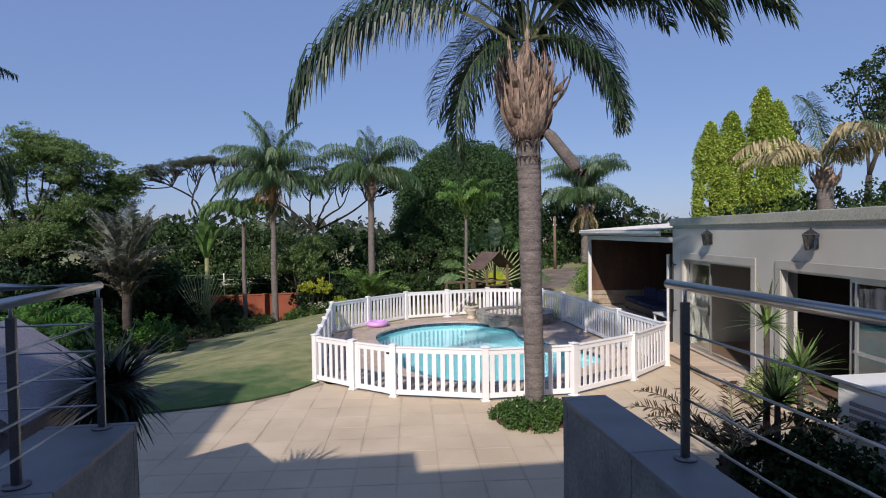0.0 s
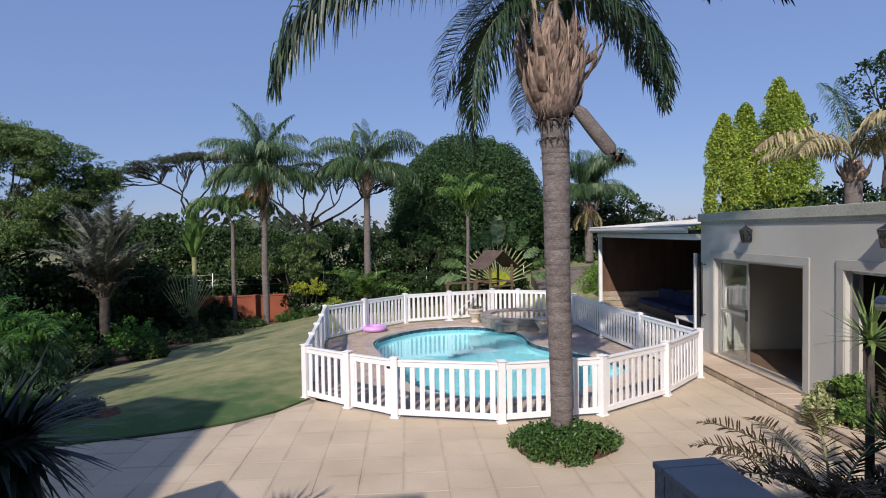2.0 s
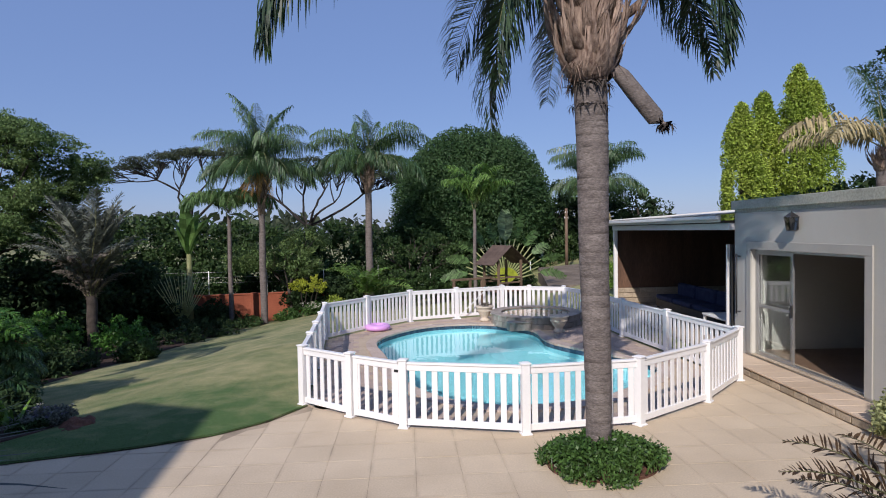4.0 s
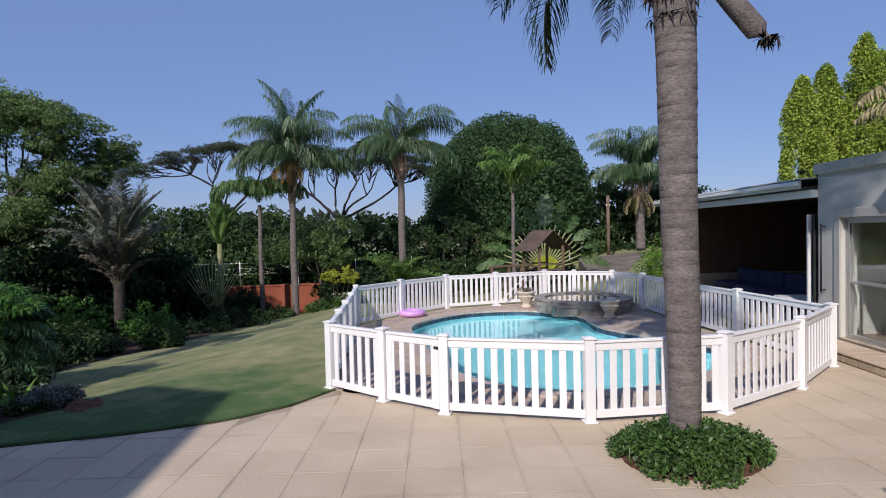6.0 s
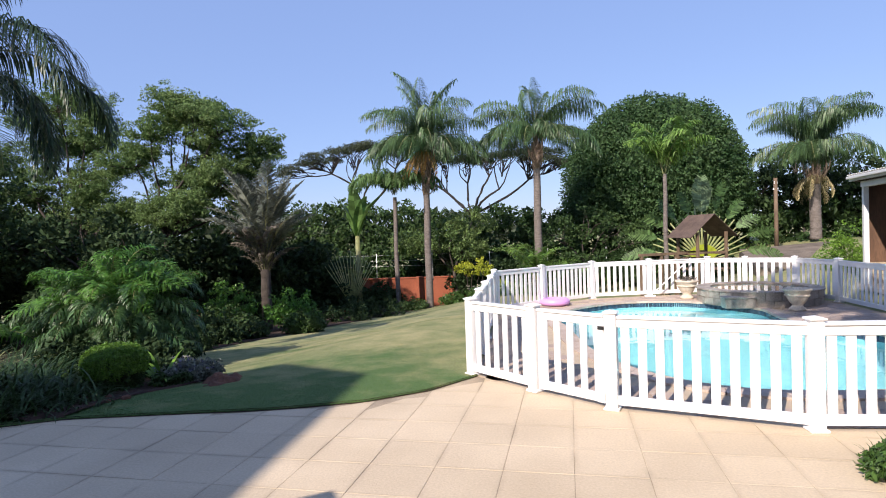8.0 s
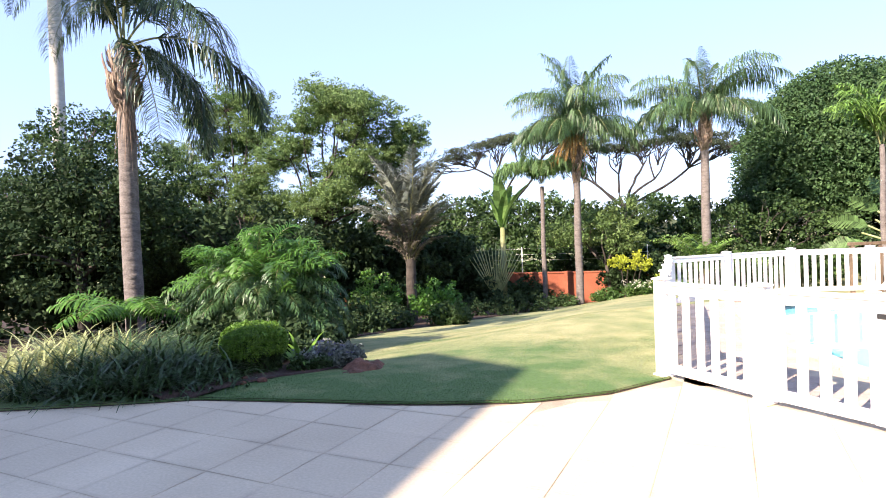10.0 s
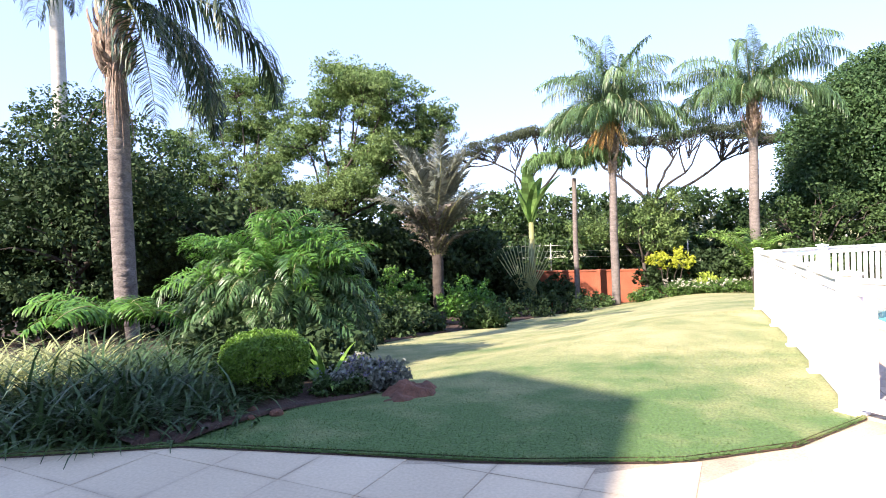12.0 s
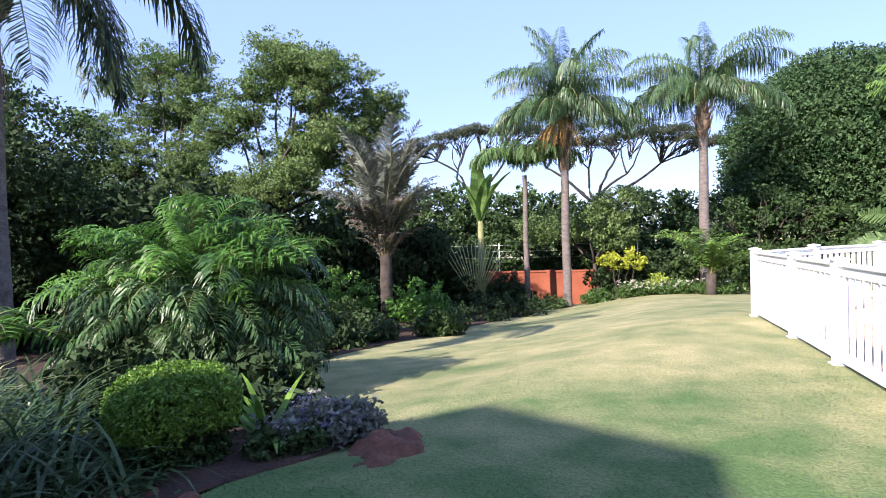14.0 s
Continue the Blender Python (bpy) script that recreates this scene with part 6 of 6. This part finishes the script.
def acacia(at, fork, nodes, x0, x1, rise, pads):
    """A flat umbrella on long crooked limbs. nodes: forks of the main limbs; the crown runs from x0 to x1 at the height that rise gives."""
    e = tagged(empty("umbrella_thorn_tree", at), "wide flat-topped acacia with crooked dark limbs", "tree")
    tube("trunk", [(0, 0, -0.5), (-0.25, 0, fork * 0.5), (0.1, 0, fork)], [0.4, 0.28, 0.22], M_ACBARK, e, 10)
    forks = []
    for x, z in nodes:
        p = (x, random.uniform(-1, 1), z)
        limb(e, (0, 0, fork - 0.3), p, 0.125, 0.075, 0.15, material=M_ACBARK)
        forks.append(p)
    c = []
    for i in range(pads):
        x = x0 + (x1 - x0) * (i + random.uniform(0.2, 0.8)) / pads
        y, R = random.uniform(-2.2, 2.2), random.uniform(0.9, 1.5)
        z = rise(x) + random.uniform(-0.3, 0.3)
        near = min(forks, key=lambda f: abs(f[0] - x) + 0.5 * abs(f[2] - z))
        limb(e, near, (x, y, z), 0.065, 0.03, 0.2, material=M_ACBARK)
        for k in range(6):
            a, d = random.uniform(0, 6.28), R * random.uniform(0.5, 1.1)
            t = random.uniform(0.3, 0.8)
            limb(e, (near[0] + (x - near[0]) * t, near[1] + (y - near[1]) * t, near[2] + (z - near[2]) * t), (x + d * math.cos(a), y + d * math.sin(a), z + random.uniform(0.0, 0.25)), 0.045, 0.012, 0.22, "branch", material=M_ACBARK)
        for k in range(80):
            a, d = rng.uniform(0, 6.28), R * math.sqrt(rng.random())
            c.append((x + d * math.cos(a), y + d * math.sin(a), z + 0.2 + rng.normal() * 0.13 + 0.22 * (1 - (d / R) ** 2)))
    quads("crown", leaf_cloud(c, [0.3] * len(c), 18, 0.13, 0.45, up=0.7), M_ACACIA, e)


acacia((-4.6, 55.0, -1.0), 4.9, [(-2.2, 6.6), (-0.4, 7.4), (2.4, 6.7), (4.9, 7.5), (-3.6, 7.6), (1.6, 7.8)], -4.6, 9.4, lambda x: 9.75 - 0.012 * (x - 1.5) ** 2 - 0.5 * math.sin(x * 1.7) ** 2, 22)
acacia((-15.2, 58.0, -1.0), 5.4, [(-0.9, 8.2), (-2.6, 9.0), (1.6, 8.6), (3.4, 9.2)], -7.2, 6.4, lambda x: 11.3 - 0.032 * (x - 1.6) ** 2, 19)


def cypress(x, y, z0, h, r, lab):
    e = tagged(empty("golden_cypress", (x, y, z0)), lab, "cypress", "golden cypresses")
    tube("trunk", [(0, 0, -0.3), (0, 0, h * 0.9)], [0.2, 0.03], M_BARK, e, 8)
    c = []
    for k in range(620):
        t = rng.random() ** 0.8
        a = rng.uniform(0, 6.28)
        w = r * (math.sin(math.pi * min(1, 0.28 + 0.72 * t)) ** 0.7) * (1 + 0.22 * math.sin(3 * a + 7 * t) + 0.12 * math.sin(9 * t + a * 2))
        k2 = 0.75 + 0.3 * rng.random()
        c.append((w * k2 * math.cos(a), w * k2 * math.sin(a), 0.2 + t * (h - 0.3)))
    quads("foliage", leaf_cloud(c, [0.24] * len(c), 56, 0.13, 1.5, up=0.8), M_CYPRESS, e)


cypress(18.0, 28.0, 0.5, 8.2, 1.0, "golden-green conifer with a pointed top")
cypress(19.6, 28.6, 0.5, 8.9, 1.1, "golden-green conifer with a pointed top")
cypress(21.0, 28.0, 0.5, 10.1, 1.2, "tallest golden-green conifer behind the garden house")
cypress(22.3, 28.6, 0.5, 9.6, 1.2, "golden-green conifer with a pointed top")
D_F = frond_mesh("frond_sunlit_dry", 3.6, 40, -45, 60, 0.9, 0.07, 0.9, M_DRYLEAF, start=0.12, stalk=0.04)
palm("feather_palm", (17.6, 20.0, 0.0), "palm with yellowed drooping fronds behind the garden house", 4.9, 0.3, 0.28, 5.5, [(D_F, 176, 0, 0.2, 1.1), (D_F, 200, 4, 0.1, 1.0), (D_F, 130, 0, 0.1, 0.9), (D_F, 250, -10, 0.2, 1.0), (D_F, 300, -10, 0.2, 1.0), (D_F, 340, 0, 0.2, 1.0), (D_F, 30, 0, 0.2, 1.0),
     (Q_C, 90, 0, 0.3, 0.9), (Q_C, 220, 0, 0.3, 0.8), (Q_A, 270, 0, 0.3, 0.8)], boots=18, rings=20)
bush("garden_shrub", (17.2, 21.5, 0.0), "brown-green shrubbery behind the garden house", [(0, 0, 3.6, 1.6), (2.2, 0, 3.9, 1.6), (-1.6, 1.5, 3.3, 1.2), (3.5, -2, 4.2, 1.6)], 50, 0.35, 26, 0.2, M_TREE)
tree("broadleaf_tree", (29.0, 30.0, 0.0), "tall dark tree over the garden house", [(0, 0, 11.5, 1.8), (1.6, 0, 12.6, 1.6), (0.6, 0, 9.4, 2.0), (2.6, 0, 10, 1.8)], 40, 0.4, 24, 0.24, M_HEDGE, 0.2, 0.5)
tree("broadleaf_tree", (27.5, 34.0, 0.0), "thin half-bare tree near the conifers", [(0, 0, 8.6, 0.8), (0.2, 0, 9.8, 0.6), (-0.6, 0, 7.8, 0.6)], 16, 0.3, 16, 0.22, M_ACACIA, 0.1, 0.55)
tree("broadleaf_tree", (22.5, 56.0, 0.0), "hazy half-bare tree in the distance", [(0, 0, 6.5, 1.6), (2.0, 0, 6.2, 1.4), (-2, 0, 5.6, 1.4)], 20, 0.35, 12, 0.25, M_ACACIA, 0.12, 0.4)


def woods():
    """Belt of dark shrubs and trees behind the boundary wall."""
    c, r = [], []
    for k in range(2100):
        x = rng.uniform(-34, 30)
        y = 40.5 + 4.5 * rng.random() - 0.012 * (x + 2) ** 2 * (x < -2) * 1.2
        top = 3.3 + 0.9 * noise.noise((x * 0.35, 0, 5)) + 0.5 * noise.noise((x * 1.3, 2, 5)) + (0.8 if x < -8 else 0)
        z = -1.8 + (top + 1.8) * rng.random() ** 0.7
        c.append((x, y + 0.4 * z, z))
        r.append(rng.uniform(0.35, 0.75))
    for k in range(420):
        x = rng.uniform(-18, 3)
        y = 38.6 + 1.2 * rng.random() - (0.9 * (-9.6 - x) if x < -9.6 else 0)
        c.append((x, y, rng.uniform(-2.0, 1.2 + 0.5 * noise.noise((x, 0, 3)))))
        r.append(rng.uniform(0.3, 0.6))
    o = quads("distant_trees", leaf_cloud(c, r, 46, 0.28), M_TREE)
    tagged(o, "belt of dark shrubs and trees behind the boundary wall", "trees", kind="stuff")
    c, r = [], []
    for k in range(1250):
        t = rng.random()
        x, y = -10.5 - 9 * t + rng.normal() * 1.0, 34.5 - 18 * t + rng.normal() * 1.2
        z = land(x, y) + 3.6 * rng.random() ** 0.8
        c.append((x, y, z))
        r.append(rng.uniform(0.3, 0.6))
    # the thicket's shade is put into its dark leaves
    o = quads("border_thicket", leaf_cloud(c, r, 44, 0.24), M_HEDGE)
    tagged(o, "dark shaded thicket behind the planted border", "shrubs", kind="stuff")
    c = [(rng.uniform(-400, 400), rng.uniform(180, 420), rng.uniform(-3, 9)) for k in range(500)]
    o = quads("far_woods", leaf_cloud(c, [9.0] * len(c), 30, 4.0, 0.4), M_ACACIA)
    tagged(o, "hazy woods on the horizon", "woods", kind="stuff")


woods()


# ---- boundary wall, play hut, pole, slope ----
def boundary_wall():
    for nm, a, b, z0, z1 in (("wall_boundary_a", (-2.0, 37.6), (-9.6, 36.6), -2.2, -0.35), ("wall_boundary_b", (-9.6, 36.6), (-16.0, 30.0), -2.2, -0.35)):
        a, b = Vector(a), Vector(b)
        d = b - a
        o = tagged(box(nm, 0, d.length, -0.12, 0.12, z0, z1 - 0.08, M_REDWALL), "terracotta-painted boundary wall", "wall", kind="structure")
        o.matrix_world = pose(a.x, a.y, 0, 0, 0, math.degrees(math.atan2(d.y, d.x)))
        part("coping", box_bm(0, d.length, -0.16, 0.16, z1 - 0.08, z1, 0.01), M_REDWALL, o)
        k = 1.2
        while k < d.length:
            part("pier", box_bm(k - 0.2, k + 0.2, -0.17, 0.17, z0, z1 + 0.02, 0.01), M_REDWALL, o)
            k += 3.0
    f = tagged(empty("electric_fence"), "thin white electric fence wires on the boundary", "fence")
    for k in range(9):
        x = -15 + k * 3.2
        y = 38.1 if x > -2 else 37.0
        tube("rod", [(x, y, -0.5), (x, y, 1.0)], 0.025, M_WHITE, f, 6)
    for z in (0.3, 0.6, 0.9):
        tube("wire", [(-15, 37.0, z), (-2, 37.0, z)], 0.008, M_ALU, f, 4)


boundary_wall()


def play_hut():
    e = tagged(empty("play_hut", (5.95, 26.8, 0), 24), "weathered timber play hut with a pitched board roof", "play hut")
    g = land(5.95, 26.8)
    for x in (-0.6, 0.6):
        for y in (-0.5, 0.5):
            box("post", x - 0.045, x + 0.045, y - 0.045, y + 0.045, g, 1.75, M_WOOD, e, 0.006)
    box("floor", -0.68, 0.68, -0.58, 0.58, 0.42, 0.48, M_WOOD, e, 0.005)
    for y in (-0.52, 0.52):
        for z in (0.78, 1.0):
            box("rail", -0.62, 0.62, y - 0.02, y + 0.02, z, z + 0.07, M_WOOD, e, 0.004)
    for x in (-0.62, 0.62):
        box("rail", x - 0.02, x + 0.02, -0.5, 0.5, 0.95, 1.02, M_WOOD, e, 0.004)
    for s in (-1, 1):
        for k in range(6):
            t0, t1 = k / 6, (k + 1.12) / 6
            b = part("roof_board", box_bm(t0 * 1.25, t1 * 1.25, -0.66, 0.66, 0, 0.022, 0.004), M_SHINGLE, e)
            b.matrix_local = pose(0, 0, 2.36 + 0.004 * k, 0, 40, 0) if s > 0 else pose(0, 0, 2.36 + 0.004 * k, 0, 180 - 40, 0) @ pose(0, 0, -0.022)
    box("crossbar", -2.6, -0.6, -0.05, 0.05, 0.98, 1.07, M_WOOD, e, 0.006)
    for x in (-2.5, -1.7, -1.1):
        box("swing_post", x - 0.045, x + 0.045, -0.05, 0.05, g, 0.98, M_WOOD, e, 0.006)


play_hut()
e = tagged(empty("utility_pole", (12.45, 36.6, land(12.45, 36.6))), "weathered wooden utility pole", "pole")
tube("shaft", [(0, 0, -0.3), (0, 0, 3.9)], [0.11, 0.09], M_WOOD, e, 9)
box("insulator", -0.12, 0.12, -0.04, 0.04, 3.3, 3.4, M_WHITE, e, 0.01)
box("insulator", -0.08, 0.08, -0.06, 0.06, 3.6, 3.75, M_WHITE, e, 0.01)
bush("mounded_shrub", (12.4, 28.2, 0.2), "broad yellow-green mounded shrub", [(0, 0, 0.9, 1.4), (1.4, 0.5, 1.2, 1.3), (-1.0, 0.2, 0.5, 0.9)], 110, 0.22, 30, 0.09, M_BALL, squash=0.85)
tagged(ob_from("path_slope", [(9.4, 31.0, 0.1), (13.4, 30.5, 0.3), (14.6, 36.0, 1.0), (10.6, 36.5, 0.7), (9.4, 31.0, -0.6), (13.4, 30.5, -0.6), (14.6, 36.0, -0.6), (10.6, 36.5, -0.6)],
               [(0, 1, 2, 3), (0, 4, 5, 1), (1, 5, 6, 2), (2, 6, 7, 3), (3, 7, 4, 0)], M_SOILPATH), "sloping brown concrete path behind the pool", "path", kind="structure")


# ---- things round the pool ----
def urn(x, y, s, planted):
    e = tagged(empty("garden_urn", (x, y, 0.01)), "weathered footed concrete urn" + (" with a small plant" if planted else " standing empty"), "urn", "pool urns")
    prof = [(0.0, 0), (0.17, 0), (0.17, 0.05), (0.12, 0.09), (0.11, 0.13), (0.17, 0.2), (0.24, 0.34), (0.26, 0.44), (0.30, 0.46), (0.30, 0.5), (0.25, 0.5), (0.22, 0.44), (0.0, 0.42)]
    lathe("bowl", [(r * s, z * s) for r, z in prof], M_URN, e)
    t = lathe("band", [(0.252 * s, 0.33 * s), (0.262 * s, 0.345 * s), (0.262 * s, 0.36 * s), (0.254 * s, 0.375 * s)], M_URN, e)
    if planted:
        quads("plant", leaf_cloud([(rng.normal() * 0.12, rng.normal() * 0.12, 0.52 + 0.08 * rng.random()) for k in range(40)], [0.05] * 40, 6, 0.05), M_DEADFROND, e)


urn(4.0, 21.55, 1.0, True)
urn(5.65, 18.95, 0.98, False)


def swim_ring():
    verts, faces = [], []
    R, r, n, m = 0.28, 0.115, 36, 14
    for i in range(n):
        for j in range(m):
            a, b = 2 * math.pi * i / n, 2 * math.pi * j / m
            verts.append(((R + r * math.cos(b)) * math.cos(a), (R + r * math.cos(b)) * math.sin(a), r * 0.8 * math.sin(b) + r * 0.8))
    for i in range(n):
        for j in range(m):
            faces.append((i * m + j, ((i + 1) % n) * m + j, ((i + 1) % n) * m + (j + 1) % m, i * m + (j + 1) % m))
    o = ob_from("swim_ring", verts, faces, M_RING, smooth=True)
    o.matrix_world = pose(0.42, 20.6, 0.012)
    tagged(o, "lilac inflatable swim ring lying on the deck", "swim ring")


swim_ring()
e = tagged(empty("pool_pole"), "white pool brush pole leaning on the fence", "pole")
tube("pole", [(3.15, 22.1, 0.02), (4.35, 22.42, 1.06)], 0.018, M_WHITE, e, 8)
box("brush_head", 3.0, 3.3, 22.04, 22.14, 0.012, 0.06, M_WHITE, e, 0.01)


# ---- planting beside the steps ----
def spiky(name, at, h, label, n, length, material, width=0.035, lean=(-20, 85), trunk_r=0.04, droop=0.25, cat="yucca", heads=((0, 0),)):
    e = tagged(empty(name, at), label, cat)
    for dx, dz in heads:
        tube("stem", [(0, 0, -0.02), (dx * 0.4, 0, (h + dz) * 0.5), (dx, 0, h + dz)], [trunk_r * 1.2, trunk_r, trunk_r * 0.8], M_BARK, e, 8)
        quads("leaf_rosette", blades(n, 0, length, width, "", lean, 0.03, droop, 3, (dx, 0, h + dz)), material, e)
    return e


spiky("yucca", (5.0, 6.6, 0), 2.1, "tall yucca with a star of narrow green blades", 60, 0.58, M_SPIKE, heads=((0, 0),))
spiky("yucca", (5.55, 6.7, 0), 1.45, "shorter yucca with narrow green blades", 70, 0.6, M_SPIKE)
# dark leaf colour instead of the yucca green: shade painted into the blades
spiky("yucca", (4.8, 6.15, 0), 1.25, "yucca with narrow blades coloured dark for shade", 90, 0.6, M_HEDGE)
e = tagged(empty("bronze_cycad", (4.35, 6.35, 0)), "cycad with long bronze serrated fronds", "cycad")
tube("trunk", [(0, 0, 0), (0, 0, 0.55)], [0.17, 0.15], M_BARK, e, 10, ripple=0.1)
me = frond_mesh("frond_bronze", 1.45, 50, -12, 40, 0.19, 0.026, 0.1, M_CYCADBROWN, vee=0.35, start=0.12, stalk=0.016, lean=0.5)
for a, t in ((150, 4), (128, 0), (172, 10), (95, 0), (60, 0), (20, 0), (200, 0), (240, 0), (290, 0), (330, 0), (115, 18)):
    put("frond", me, e, pose(0, 0, 0.55, random.uniform(-8, 8), t, a), random.uniform(0.9, 1.1))
# this shrub's dark leaves also carry the shade beside the steps
bush("leafy_bush", (5.2, 6.0, 0), "shrub under the yuccas coloured dark for shade", [(0, 0, 0.5, 0.6), (-0.5, 0.1, 0.4, 0.5), (0.6, 0.3, 0.7, 0.6), (0.1, -0.5, 0.3, 0.5)], 70, 0.13, 26, 0.09, M_HEDGE)
e = tagged(empty("dark_cycad", (-2.28, 5.55, 0)), "shaded cycad with a dense dark spiky head", "cycad")
tube("trunk", [(0, 0, 0), (0, 0, 1.0), (0, 0, 2.0)], [0.2, 0.18, 0.16], M_BARK, e, 10, ripple=0.1)
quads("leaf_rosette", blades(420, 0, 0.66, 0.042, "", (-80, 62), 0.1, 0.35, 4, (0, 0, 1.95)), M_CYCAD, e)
e = tagged(empty("pale_cycad", (-2.9, 6.3, 0)), "fan of pale bronze cycad blades behind the railing", "cycad")
tube("trunk", [(0, 0, 0), (0, 0, 1.4)], [0.2, 0.16], M_BARK, e, 10, ripple=0.1)
quads("leaf_rosette", blades(60, 0, 0.58, 0.05, "", (10, 85), 0.08, 0.3, 4, (0, 0, 1.4)), M_DRYLEAF, e)
bush("leafy_bush", (7.4, 9.75, 0), "pale variegated leafy shrub beside the sliding door", [(0, 0, 0.32, 0.36), (0.12, 0.1, 0.5, 0.28), (-0.2, -0.1, 0.22, 0.28)], 70, 0.09, 24, 0.07, M_STRAPPALE)
bush("leafy_bush", (7.3, 9.2, 0), "green broad-leaved shrub beside the door", [(0.1, 0, 0.45, 0.26), (0.15, 0.2, 0.8, 0.2)], 40, 0.1, 18, 0.11, M_LIME)


def spa_cover():
    e = tagged(empty("covered_spa_tub", (-3.42, 5.4, 1.0)), "tall grey box tub under a pitched lilac-grey vinyl cover", "spa tub")
    part("tub", box_bm(-0.7, 0.7, -0.65, 0.65, 0, 0.85, 0.03), M_COVER, e)
    for s in (-1, 1):
        vs = [(s * 0.0, -0.8, 1.52), (s * 0.0, 0.8, 1.52), (s * 0.86, 0.8, 0.9), (s * 0.86, -0.8, 0.9), (s * 0.0, -0.8, 1.44), (s * 0.0, 0.8, 1.44), (s * 0.82, 0.8, 0.84), (s * 0.82, -0.8, 0.84)]
        ob_from("cover_flap", vs, [(0, 1, 2, 3), (7, 6, 5, 4), (0, 3, 7, 4), (1, 5, 6, 2), (3, 2, 6, 7), (0, 4, 5, 1)], M_COVER, e)
    for y in (-0.66, 0.66):
        ob_from("gable", [(-0.72, y, 0.85), (0.72, y, 0.85), (0, y, 1.44)], [(0, 1, 2)], M_COVER, e)


spa_cover()


def low_wall():
    """White rendered barbecue wall with louvres beside the garden house."""
    e = tagged(empty("barbecue_counter", (6.35, 6.3, 0)), "white rendered counter with louvred vents and a block base", "counter")
    part("body", box_bm(-0.45, 0.45, -2.2, 0.2, 0.0, 1.35, 0.02), M_WHITE, e)
    part("counter_slab", box_bm(-0.5, 0.5, -2.25, 0.25, 1.353, 1.42, 0.012), M_WHITE, e)
    for k in range(5):
        part("louvre", box_bm(-0.47, -0.445, -0.7, 0.0, 0.75 + k * 0.09, 0.80 + k * 0.09, 0.004), M_COVER, e)


low_wall()


def lawn_blades():
    n = 52000
    x = rng.uniform(-6.2, -0.9, n)
    y = 11.2 + 8.0 * rng.random(n) ** 1.5
    keep = np.array([b > lawn_y(a) + 0.01 and not inside(a, b, FENCE) for a, b in zip(x, y)])
    x, y = x[keep], y[keep]
    z = np.array([land(a, b) + 0.012 for a, b in zip(x, y)])
    p = np.stack([x, y, z], 1)
    a = rng.uniform(0, 6.28, len(p))
    side = np.stack([np.cos(a), np.sin(a), np.zeros(len(p))], 1) * 0.004
    tip = p + np.stack([rng.normal(size=len(p)) * 0.012, rng.normal(size=len(p)) * 0.012, rng.uniform(0.008, 0.02, len(p))], 1)
    o = quads("grass", np.stack([p - side, p + side, tip + side * 0.2, tip - side * 0.2], 1), M_LAWN)
    tagged(o, "short mown grass blades on the lawn", "grass", kind="stuff")
    m = 4000
    t = rng.random(m)
    xs = -6.0 + 4.95 * t
    ys = np.array([lawn_y(v) for v in xs]) + rng.uniform(0.0, 0.06, m)
    p = np.stack([xs, ys, np.full(m, 0.0)], 1)
    a = rng.uniform(0, 6.28, m)
    side = np.stack([np.cos(a), np.sin(a), np.zeros(m)], 1) * 0.005
    tip = p + np.stack([rng.normal(size=m) * 0.018, rng.normal(size=m) * 0.02 - 0.01, rng.uniform(0.012, 0.035, m)], 1)
    o = quads("edge_grass", np.stack([p - side, p + side, tip + side * 0.2, tip - side * 0.2], 1), M_LAWN)
    tagged(o, "uneven fringe of grass along the patio edge", "grass", kind="stuff")


lawn_blades()
build_patio()
